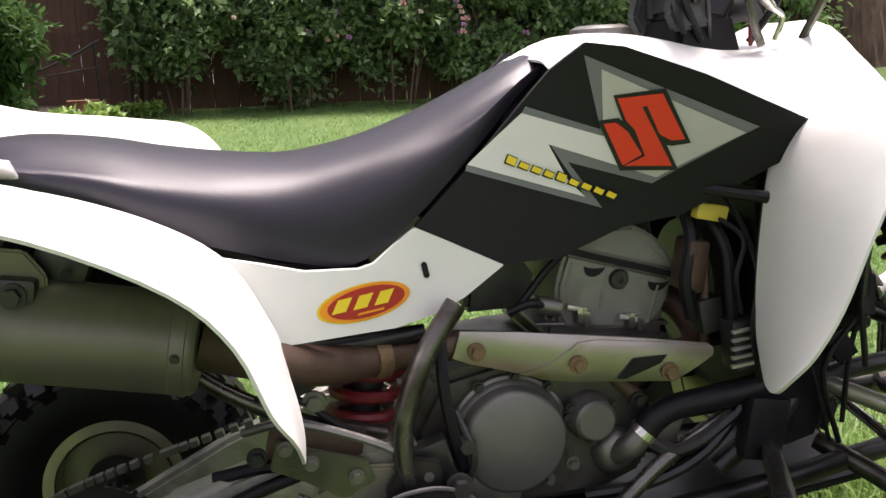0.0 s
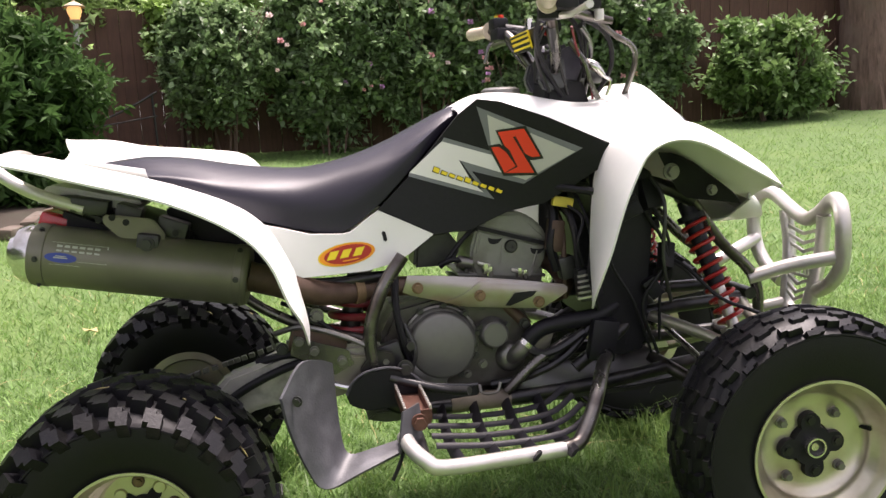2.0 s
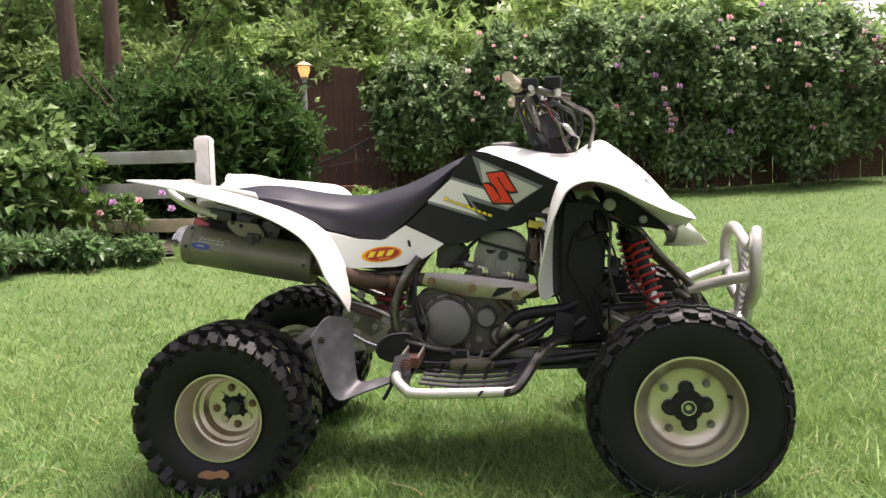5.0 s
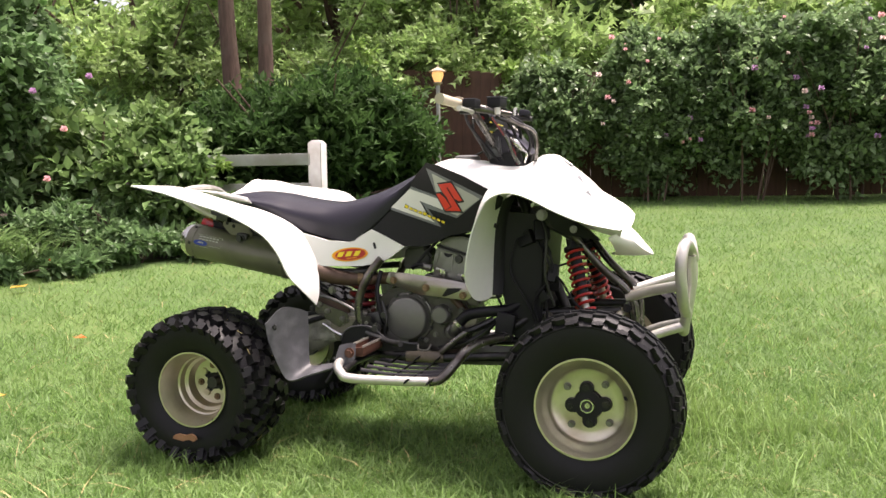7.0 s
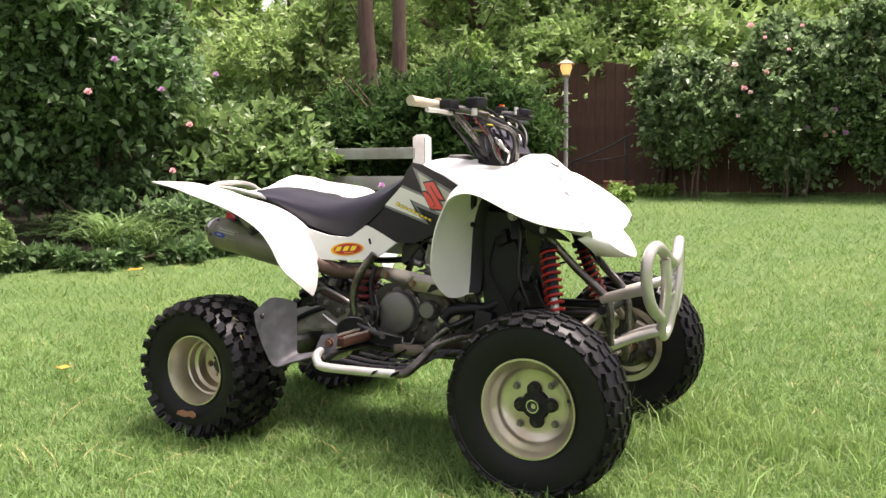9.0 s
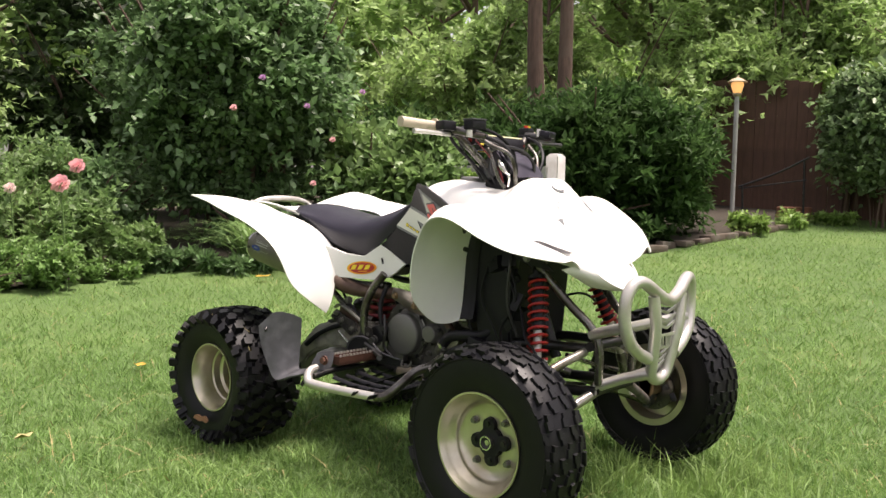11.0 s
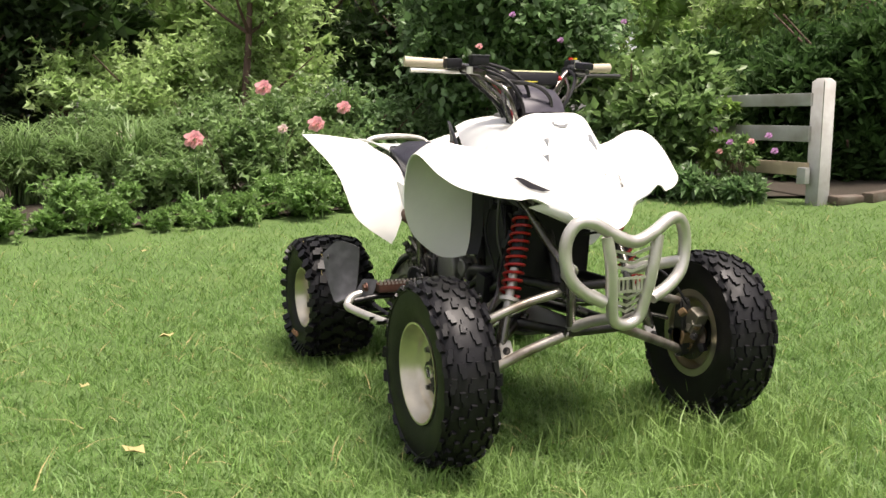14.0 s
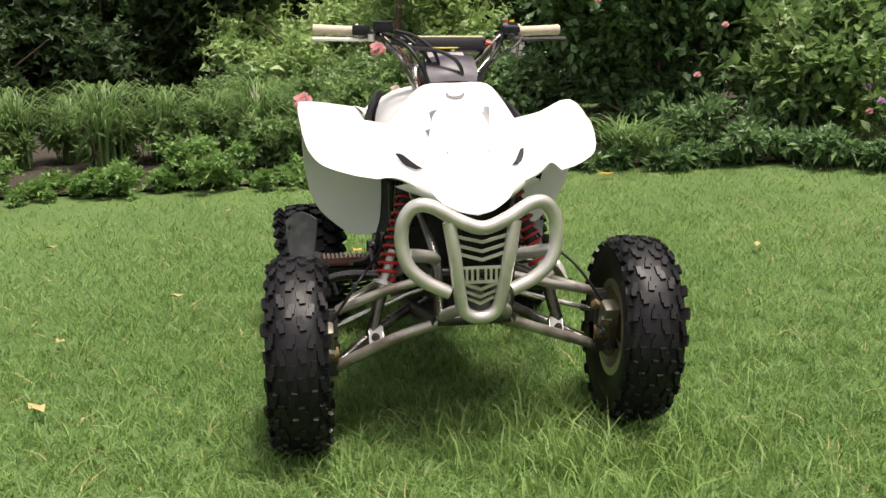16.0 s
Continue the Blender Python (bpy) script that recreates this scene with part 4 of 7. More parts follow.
# neighbour's house beyond the trees
house = thing("neighbour_house", "pale neighbouring house with a grey roof beyond the trees", "house", at=(13.6, 26.0, 0.9))
part("wall", boxm((0, 0, 1.6), (8, 6, 3.4)), "decal_white", house)
bm = bmesh.new()
rv = [bm.verts.new(p) for p in ((-4.4, -3.4, 3.2), (4.4, -3.4, 3.2), (4.4, 3.4, 3.2), (-4.4, 3.4, 3.2), (-4.4, 0, 5.2), (4.4, 0, 5.2))]
for q in ((0, 1, 5, 4), (2, 3, 4, 5), (0, 4, 3), (1, 2, 5), (0, 3, 2, 1)):
    bm.faces.new([rv[i] for i in q])
part("roof", bm, "roof_grey", house, "grey shingle roof", smooth=False)
for x in (-2.4, 0.2, 2.6):
    win = part("window", boxm((x, -3.02, 1.9), (1.0, 0.06, 1.2)), "darkmetal", house)
    part("frame", boxm((x, -3.04, 2.53), (1.1, 0.08, 0.07)), "decal_white", win)

# ---- the machine: x ahead, y to its left ----
atv = thing("sport_quad_bike", "white and black sport quad bike with red graphics on a lawn", "quad bike")


def both(f, *a, **k):
    """Builds a part on the right and on the left."""
    return [f(s, *a, **k) for s in (-1, 1)]


def tyre_mesh(R, W, rim, rows, rear):
    """A tyre about the y axis: a rounded carcass with blocks of tread. Returns carcass and tread."""
    c = R - (0.019 if rear else 0.0085)
    h = W / 2
    prof = [(rim * 0.96, -h * 0.72), (rim * 1.03, -h * 0.80), (rim + (c - rim) * 0.35, -h * 0.97), (rim + (c - rim) * 0.66, -h * 0.985), (rim + (c - rim) * 0.735, -h * 0.975), (rim + (c - rim) * 0.755, -h * 1.015), (rim + (c - rim) * 0.78, -h * 1.01), (rim + (c - rim) * 0.79, -h * 0.955), (c - 0.022, -h * 0.88), (c - 0.006, -h * 0.66),
            (c, -h * 0.33), (c + 0.001, 0)]
    prof = prof + [(r, -z) for r, z in prof[-2::-1]]
    turn = Matrix.Rotation(radians(90), 4, "X")
    body = lathe(prof, 56, turn)
    bm = bmesh.new()

    def block(a, y, sa, sy, r0, r1, tilt=0.0, lean=0.0, flip=1):
        """One jagged tread block: centre angle, lateral place, sizes, and how the blocks slant."""
        a, y, sa, r1 = a + 0.012 * rng.normal(), y * (1 + 0.03 * rng.normal()), sa * rng.uniform(0.9, 1.1), r1 - 0.002 * rng.uniform()
        m = Matrix.Rotation(a, 4, "Y") @ Matrix.Translation((0, y, (r0 + r1) / 2)) @ Matrix.Rotation(lean, 4, "X") @ Matrix.Rotation(tilt, 4, "Z")
        k = rng.uniform(-.06, .06)
        shape = [(-.5, -.5), (.16 + k, -.5), (.16 + k, -.26), (.5, -.26), (.5, .5), (-.14 + k, .5), (-.14 + k, .24), (-.5, .24)]
        d = (r1 - r0) / 2
        low = [bm.verts.new(m @ Vector((x * sa, flip * q * sy, -d))) for x, q in shape]
        top = [bm.verts.new(m @ Vector((x * sa * .88, flip * q * sy * .88, d))) for x, q in shape]
        bm.faces.new(top)
        for i in range(8):
            bm.faces.new((low[i], low[(i + 1) % 8], top[(i + 1) % 8], top[i]))

    step = 2 * math.pi / rows
    for i in range(rows):
        a = i * step
        if rear:
            for s in (-1, 1):
                o = a + (0.5 * step if s > 0 else 0)
                block(o, s * h * 0.22, 0.045, h * 0.38, c - 0.008, R - 0.001, s * 0.35, 0, s)
                block(o + 0.5 * step, s * h * 0.60, 0.046, h * 0.36, c - 0.014, R - 0.004, s * 0.2, -s * 0.12, s)
                block(o + 0.02, s * h * 0.93, 0.034, h * 0.32, c - 0.045, R - 0.016, 0, -s * 0.75, s)
        else:
            for s in (-1, 1):
                o = a + (0.5 * step if s > 0 else 0)
                block(o, s * h * 0.17, 0.043, h * 0.29, c - 0.006, R - .001, s * 0.12, 0, s)
                block(o + 0.5 * step, s * h * 0.48, 0.041, h * 0.27, c - 0.008, R - 0.003, -s * 0.08, -s * 0.12, -s)
                block(o + 0.05 * step, s * h * 0.76, 0.043, h * 0.25, c - 0.016, R - 0.009, s * 0.06, -s * 0.38, s)
                block(o + 0.55 * step, s * h * 0.94, 0.036, h * 0.20, c - 0.032, R - 0.019, 0, -s * 0.85, -s)
    return body, bm


def disc_at(at, r, side):
    """A thin round plate facing along y."""
    return lathe([(0, .001), (r, .001), (r, -.002)], 20, Matrix.Translation(at) @ Matrix.Rotation(radians(90 if side < 0 else -90), 4, "X"))


def wheel(at, R, W, rim, steer, rear, side, camber=0.0):
    """A wheel: dished alloy rim, tyre, hub, nuts. side: -1 the right; the dish opens outwards."""
    m = pose(*at, camber, 0, steer)
    turn = Matrix.Rotation(radians(90 if side < 0 else -90), 4, "X")   # local z of the lathe points outwards
    h = W / 2 * 0.80
    depth = 0.135 if rear else 0.058
    prof = [(rim * 0.86, -h), (rim * 1.02, -h), (rim * 1.0, -h + 0.012), (rim * 0.84, -h + 0.03), (rim * 0.84, h - 0.05), (rim * 0.93, h - 0.02), (rim * 0.96, h - 0.006), (rim * 1.03, h - 0.002), (rim * 1.04, h + 0.006),
            (rim * 1.0, h + 0.006), (rim * 0.93, h - 0.012), (rim * 0.90, h - 0.022), *(((rim * 0.86, h - 0.036), (rim * 0.845, h - 0.05), (rim * 0.835, h - 0.066), (rim * 0.79, h - 0.070), (rim * 0.775, h - 0.095), (rim * 0.69, h - 0.102), (rim * 0.66, h - 0.118), (rim * 0.64, h - depth + 0.003)) if rear else ((rim * 0.83, h - 0.032), (rim * 0.80, h - 0.04), (rim * 0.79, h - depth + 0.012), (rim * 0.72, h - depth + 0.003))),
            (rim * 0.55, h - depth), (rim * (0.16 if rear else 0.32), h - depth), (rim * (0.15 if rear else 0.30), h - depth - 0.006), (rim * 0.55, h - depth - 0.008), (rim * 0.8, h - depth - 0.01), (rim * 0.80, -h + 0.03), (rim * 0.83, -h)]
    wob = part("wheel", lathe(prof, 56, turn), "alloy", atv, "dished aluminium wheel with a knobbly black tyre")
    wob.matrix_basis = m
    body, tread = tyre_mesh(R, W, rim, 26 if rear else 22, rear)
    flat = float(gz(at[0], at[1])) + 0.004 - at[2]      # the soft tyre stands flat on the ground
    for v in list(body.verts) + list(tread.verts):
        v.co.z = max(v.co.z, flat)
    part("tyre", body, "sidewall", wob)
    part("tread", tread, "rubber", wob, smooth=False)
    out = Vector((0, side, 0))
    y0 = side * (h - depth)
    hub = lathe([(0, 0.02), (0.016, 0.02), (0.018, 0.002), (0.034, 0.0), (0.05, -0.012), (0.05, -0.03)] if not rear else [(0, -0.01), (0.012, -0.01), (0.014, -0.03), (0.03, -0.032), (0.05, -0.04)], 20, Matrix.Translation((0, y0, 0)) @ turn)
    part("hub", hub, "darkmetal", wob)
    if rear:
        star = bmesh.new()
        ring = [(0.028 + 0.019 * max(0.0, math.cos(4 * (u - math.pi / 4 - .12))) ** 0.6, u) for u in (2 * math.pi * i / 96 for i in range(96))]
        sf = star.faces.new([star.verts.new((q * math.cos(u), y0 + side * 0.0015, q * math.sin(u))) for q, u in ring])
        part("hub_opening", star, "black", wob, "dark four-pointed hub opening")
        for i in range(4):
            u = i * math.pi / 2 + .12
            part("lug_recess", disc_at((math.cos(u) * .053, y0 + side * .001, math.sin(u) * .053), .0115, side), "header", wob)
            part("hub_boss", lathe([(0, .006), (.010, .006), (.012, 0)], 18, Matrix.Translation((math.cos(u + .785) * .049, y0, math.sin(u + .785) * .049)) @ turn), "alloy", wob)
        for i in range(22):
            u, y, L = rng.uniform(0, 6.28), rng.uniform(-0.9, 0.9) * W / 2, rng.uniform(0.04, 0.10)
            q = [((R - 0.006 * abs(y) / W * 10 + 0.002 * (k % 2)) * math.cos(u + k * L / 0.5 * 0.5), y + k * rng.uniform(-0.02, 0.02), (R - 0.006 * abs(y) / W * 10 + 0.002 * (k % 2)) * math.sin(u + k * L / 0.5 * 0.5)) for k in range(3)]
            part("straw", tube(q, 0.0012, 4, 2), "dry", wob)
    if not rear:
        star = bmesh.new()
        ring = []
        for i in range(96):      # a round centre with four round lobes
            u = 2 * math.pi * i / 96
            d = (u - .08 + math.pi / 4) % (math.pi / 2) - math.pi / 4
            ring.append((.047 * math.cos(d) + math.sqrt(max(0, .021 ** 2 - (.047 * math.sin(d)) ** 2)) if abs(.047 * math.sin(d)) < .021 else .0415, u))
        sf = star.faces.new([star.verts.new((q * math.cos(u), y0 - side * 0.004, q * math.sin(u))) for q, u in ring])
        for v in bmesh.ops.extrude_face_region(star, geom=[sf])["geom"]:
            if isinstance(v, bmesh.types.BMVert):
                v.co = Vector((v.co.x * 0.95, y0 + side * 0.013, v.co.z * 0.95))
        part("hub_star", star, "black", wob, "black four-lobed hub cover")
        part("axle_nut", lathe([(0, 0.022), (0.0075, 0.022), (0.008, 0.016), (0.0155, 0.016), (0.0160, 0.029), (0.0195, 0.029), (0.0205, 0.022), (0.0205, 0.008)], 28, Matrix.Translation((0, y0, 0)) @ turn), "chrome", wob)
    for i in range(4):
        a = math.pi / 4 + i * math.pi / 2 + 0.1
        if rear:
            a -= math.pi / 4
        rr_ = 0.053 if rear else 0.076
        part("lug_nut", bolt(Vector((math.cos(a) * rr_, y0, math.sin(a) * rr_)), out, 0.0065 if rear else 0.0075, 0.010 if rear else 0.016), "rust" if rear else "engine", wob)
        b = Vector((math.cos(a + 0.785) * 0.045, y0, math.sin(a + 0.785) * 0.045))
        if not rear:
            part("hub_bolt", bolt((b.x * 1.12, y0 + side * 0.012, b.z * 1.12), out, 0.0075, 0.006), "frame", wob)
    a = 0.25
    part("valve_stem", rod((0.105 * math.cos(a), y0 + side * 0.0, 0.105 * math.sin(a)), (0.112 * math.cos(a), y0 + side * 0.028, 0.112 * math.sin(a)), 0.005, 8), "black", wob)
    return wob


FR, FL, RR, RL = (1.246, -0.462, 0.265), (1.246, 0.480, 0.287), (-0.006, -0.408, 0.250), (0.0, 0.408, 0.254)
wheel_fr = wheel(FR, 0.268, 0.154, 0.137, -2, False, -1)
wheel_fl = wheel(FL, 0.268, 0.154, 0.137, -5, False, 1, -3)
wheel_rr = wheel(RR, 0.250, 0.240, 0.117, 0, True, -1)
wheel_rl = wheel(RL, 0.250, 0.240, 0.117, 0, True, 1)


# bodywork -----------------------------------------------------------------
FENDER = [
    [(.907, .218, .537), (.890, .255, .530), (.874, .30, .538), (.866, .342, .570)],
    [(.906, .205, .585), (.890, .26, .58), (.872, .335, .585), (.866, .385, .612)],
    [(.908, .20, .66), (.893, .27, .66), (.880, .35, .66), (.878, .414, .672)],
    [(.914, .20, .74), (.900, .28, .74), (.890, .362, .742), (.898, .428, .748)],
    [(.925, .195, .80), (.911, .28, .805), (.905, .37, .815), (.922, .432, .805)],
    [(.945, .19, .848), (.935, .28, .865), (.935, .37, .882), (.950, .433, .850)],
    [(.995, .19, .872), (.985, .28, .890), (.985, .37, .910), (1.0, .434, .870)],
    [(1.06, .19, .855), (1.06, .28, .880), (1.06, .37, .905), (1.06, .433, .859)],
    [(1.14, .185, .795), (1.14, .28, .835), (1.14, .36, .866), (1.145, .418, .815)],
    [(1.22, .17, .748), (1.22, .25, .792), (1.222, .322, .822), (1.22, .382, .780)],
    [(1.28, .15, .728), (1.285, .205, .760), (1.287, .258, .786), (1.285, .308, .758)],
    [(1.30, .135, .718), (1.312, .18, .742), (1.318, .215, .758), (1.314, .248, .748)],
]
HOOD = [
    [(.655, 0, .945), (.655, .05, .945), (.655, .10, .942), (.655, .135, .93)],
    [(.72, 0, .975), (.72, .07, .973), (.72, .13, .963), (.72, .17, .945)],
    [(.80, 0, .972), (.80, .08, .97), (.80, .15, .95), (.80, .195, .915)],
    [(.88, 0, .955), (.88, .09, .952), (.88, .16, .928), (.88, .21, .87)],
    [(.94, 0, .947), (.94, .09, .943), (.94, .15, .913), (.945, .19, .848)],
    [(.995, 0, .950), (.995, .09, .948), (.995, .145, .922), (.995, .19, .872)],
    [(1.065, 0, .983), (1.065, .09, .979), (1.062, .138, .935), (1.06, .19, .855)],
    [(1.13, 0, .943), (1.13, .085, .936), (1.135, .13, .878), (1.14, .185, .795)],
    [(1.20, 0, .886), (1.20, .075, .877), (1.21, .12, .81), (1.22, .17, .748)],
    [(1.27, 0, .808), (1.27, .06, .80), (1.275, .11, .757), (1.28, .15, .728)],
    [(1.325, 0, .725), (1.32, .05, .722), (1.31, .10, .718), (1.30, .135, .718)],
]
REAR = [
    [(-.20, .20, .885), (-.225, .28, .898), (-.245, .36, .910), (-.262, .430, .912)],
    [(-.12, .19, .873), (-.13, .27, .890), (-.14, .36, .905), (-.15, .436, .890)],
    [(-.04, .17, .845), (-.045, .25, .860), (-.05, .34, .880), (-.056, .434, .861)],
    [(.08, .155, .812), (.085, .235, .825), (.09, .33, .836), (.09, .425, .814)],
    [(.18, .15, .766), (.185, .23, .784), (.192, .32, .790), (.199, .413, .754)],
    [(.25, .155, .71), (.247, .22, .735), (.247, .31, .738), (.252, .405, .695)],
    [(.289, .17, .65), (.284, .22, .66), (.281, .30, .652), (.280, .382, .617)],
    [(.297, .185, .625), (.298, .22, .607), (.300, .275, .588), (.302, .335, .564)],
    [(.300, .195, .60), (.309, .212, .565), (.314, .228, .53), (.312, .245, .500)],
]


def front_fender(s):
    # the bodywork sits a little to the machine's right
    k, up = (.055, .012) if s > 0 else (0.0, -.007)
    wide = lambda y: min(max((y - .19) / .24, 0.0), 1.0)      # noqa: E731
    rows = [[(x, y * (1 - k * wide(y)), z + up * (j == 2) * (i > 3)) for j, (x, y, z) in enumerate(r)] for i, r in enumerate(FENDER)]
    fender = part("front_fender", patch(rows, 4, 0.004, s), "white", atv, "white plastic front fender with a deep rear flap")
    part("fender_liner", patch([[(r[0][0] + a, r[0][1] - b, r[0][2] + .004) for a, b in ((.002, .001), (.018, .012), (.032, .028))] for r in rows[:6]], 3, 0.003, s), "black", fender, "black inner liner of the fender")


def rear_fender(s):
    # the left one sits a little proud of the seat
    lift = {2: .012, 3: .04, 4: .065, 5: .045} if s > 0 else {}
    rows = [[(x, y, z + lift.get(i, .006 if s > 0 else 0)) for x, y, z in r] for i, r in enumerate(REAR)]
    part("rear_fender", patch(rows, 4, 0.004, s), "white", atv, "white plastic rear fender")


both(front_fender)
both(rear_fender)
hood = patch([[*[(x, -v, z) for x, v, z in r[:0:-1]], *r] for r in HOOD], 4, 0.004, 1)
part("hood", hood, "white", atv, "white plastic front hood")


def body_width(x, z):
    """Half-width of the side bodywork."""
    front = 0.075 + 0.49 * (x - 0.6) + 0.45 * (z - 0.82)
    rear = 0.128 + 0.27 * max(0.0, 0.5 - x)
    k = 0.03
    return k * math.log(math.exp(front / k) + math.exp(rear / k))


SHROUD = [(.647, .929), (.684, .959), (.727, .952), (.82, .915), (.959, .846), (.95, .82), (.913, .797), (.87, .765), (.823, .735), (.749, .721), (.70, .70), (.66, .684), (.587, .684), (.472, .742), (.546, .811), (.60, .872)]
SIDE = [(.235, .735), (.26, .69), (.297, .62), (.44, .618), (.50, .628), (.535, .646), (.587, .683), (.472, .742), (.44, .722), (.415, .704), (.396, .70), (.33, .706), (.28, .722)]


def side_panels(s):
    part("tank_shroud", panel(SHROUD, body_width, s, 0, 0.01), "black", atv, "black plastic tank shroud")
    part("side_panel", panel(SIDE, body_width, s, 0.004, 0.01), "white", atv, "white plastic side panel")


both(side_panels)


def seat():
    """Long saddle: sections across, swept from the tail to the tank."""
    st = [(-.12, .05, .868, .845), (-.07, .10, .872, .84), (.006, .13, .878, .815), (.094, .14, .869, .79), (.16, .145, .855, .76), (.241, .15, .842, .735), (.32, .145, .836, .712), (.392, .14, .846, .702), (.455, .135, .863, .738), (.515, .125, .886, .79), (.575, .115, .914, .85), (.625, .10, .938, .90), (.66, .085, .951, .925)]
    bm = bmesh.new()
    rings = []
    for x, w, top, low in st:
        ring = [(-w, low), (-w * 1.02, low + (top - low) * 0.45), (-w * 0.86, top - 0.03), (-w * 0.5, top - 0.006), (0, top), (w * 0.5, top - 0.006), (w * 0.86, top - 0.03), (w * 1.02, low + (top - low) * 0.45), (w, low)]
        rings.append(smooth_path([(x, y, z) for y, z in ring], 3))
    cols = [smooth_path([r[j] for r in rings], 4) for j in range(len(rings[0]))]
    grid = [[bm.verts.new(p) for p in c] for c in cols]
    for a, b in zip(grid, grid[1:]):
        for i in range(len(a) - 1):
            bm.faces.new((a[i], b[i], b[i + 1], a[i + 1]))
    bm.faces.new([c[0] for c in grid]), bm.faces.new([c[-1] for c in grid])
    part("seat", bm, "seat", atv, "long black vinyl seat")


seat()

# nose and hood details -----------------------------------------------------
NOSE = [[(1.312, .118, .728), (1.290, .158, .730), (1.27, .196, .722)], [(1.350, .094, .694), (1.32, .115, .694), (1.278, .135, .698)], [(1.383, .046, .666), (1.335, .058, .664), (1.28, .065, .668)], [(1.394, 0, .655), (1.32, 0, .652), (1.26, 0, .655)]]
both(lambda s: part("nose_lip", patch(NOSE, 4, 0.004, s), "white", atv))
part("nose_front", patch([[(1.275, -.145, .729), (1.310, -.05, .738), (1.310, .05, .738), (1.275, .145, .729)], [(1.325, -.112, .711), (1.352, -.045, .700), (1.352, .045, .700), (1.325, .112, .711)], [(1.350, -.094, .694), (1.388, -.035, .661), (1.388, .035, .661), (1.350, .094, .694)]], 4, 0.004, 1), "white", atv)


def hood_height(x, v):
    """Height of the hood at x and the half-width v, from its sections."""
    v = abs(v)
    rows = []
    for r, f in zip(HOOD[4:], FENDER[5:]):   # matching sections
        line = r + f[1:]
        rows.append((np.interp(v, [p[1] for p in line], [p[0] for p in line]), np.interp(v, [p[1] for p in line], [p[2] for p in line])))
    return float(np.interp(x, [a for a, _ in rows], [b for _, b in rows]))


def hood_mark(name, pts, mat, label="", lift=0.002):
    bm = bmesh.new()
    bm.faces.new([bm.verts.new((x, y, 0)) for x, y in pts])
    for axis in (0, 1):
        lo, hi = min(p[axis] for p in pts), max(p[axis] for p in pts)
        for i in range(1, 6):
            co, no = Vector((0, 0, 0)), Vector((0, 0, 0))
            co[axis], no[axis] = lo + (hi - lo) * i / 6, 1
            bmesh.ops.bisect_plane(bm, geom=bm.verts[:] + bm.edges[:] + bm.faces[:], plane_co=co, plane_no=no)
    for v in bm.verts:
        v.co.z = hood_height(v.co.x, v.co.y) + 0.022 * v.co.y + lift
    return part(name, bm, mat, atv, label)


for s in (-1, 1):
    hood_mark("air_slot", [(1.150, s * .184), (1.172, s * .168), (1.205, s * .153), (1.245, s * .135), (1.268, s * .120), (1.252, s * .140), (1.222, s * .158), (1.185, s * .174)], "black", "dark almond-shaped air slot", 0.006)
    # Flat grey patches: the notches' shading is put in as colour.
    hood_mark("notch_shading", [(1.158, s * .096 - .014), (1.166, s * .050 - .014), (1.180, s * .068 - .014), (1.212, s * .084 - .014)], "decal_grey", "small hood notch, its shading put in as grey", 0.006)
    hood_mark("screw_notch", [(1.270, s * .060), (1.271, s * .054), (1.274, s * .057)], "guard", "", 0.006)
for name, k, mat, lift in (("hood_emblem", 1.0, "decal_grey", 0.006), ("hood_emblem_centre", 0.78, "white", 0.009)):
    hood_mark(name, [(1.122 + 0.017 * k * math.cos(u), -0.008 + 0.027 * k * math.sin(u)) for u in (2 * math.pi * i / 18 for i in range(18))], mat, "small oval outlined emblem" if k == 1 else "", lift)

# fuel cap and tank top
part("fuel_cap", lathe([(0, .988), (.012, .988), (.034, .987), (.043, .982), (.045, .974), (.045, .955)], 24, Matrix.Translation((.775, -.005, 0))), "engine", atv, "round grey fuel cap")
part("fuel_tank", patch([[(.60, -.12, .80), (.60, -.07, .90), (.60, .07, .90), (.60, .12, .80)], [(.68, -.13, .80), (.68, -.08, .935), (.68, .08, .935), (.68, .13, .80)], [(.80, -.14, .80), (.80, -.1, .945), (.80, .1, .945), (.80, .14, .80)], [(.92, -.14, .80), (.92, -.1, .92), (.92, .1, .92), (.92, .14, .80)]], 3, 0.003, 1), "black", atv, "black fuel tank under the hood")


# graphics on the right shroud
def decal(name, outline, mat, lift, label=""):
    return part(name, panel([(x - .045 * max(0, x - .6), z) for x, z in outline], body_width, -1, lift), mat, atv, label)


decal("graphic", [(.687, .944), (.902, .849), (.789, .779), (.673, .813), (.655, .835), (.717, .851)], "decal_grey", .0015, "dark grey arrow graphic")
decal("graphic", [(.709, .926), (.888, .842), (.793, .787), (.741, .805), (.721, .843)], "decal_silver", .0030, "silver arrow graphic")
decal("graphic", [(.619, .885), (.717, .852), (.721, .842), (.614, .876)], "decal_grey", .0015)
decal("graphic", [(.614, .877), (.721, .843), (.741, .805), (.650, .836), (.677, .789), (.702, .765), (.543, .816)], "decal_white", .0030, "white lightning-shaped graphic")
decal("graphic", [(.543, .8155), (.702, .765), (.653, .835), (.664, .829), (.726, .749), (.541, .808)], "decal_grey", .0015)
decal("graphic", [(.726, .894), (.786, .900), (.827, .831), (.806, .828), (.799, .829), (.818, .796), (.745, .798), (.711, .863), (.736, .866), (.741, .862)], "decal_black", .0045, "black outline of the red emblem")
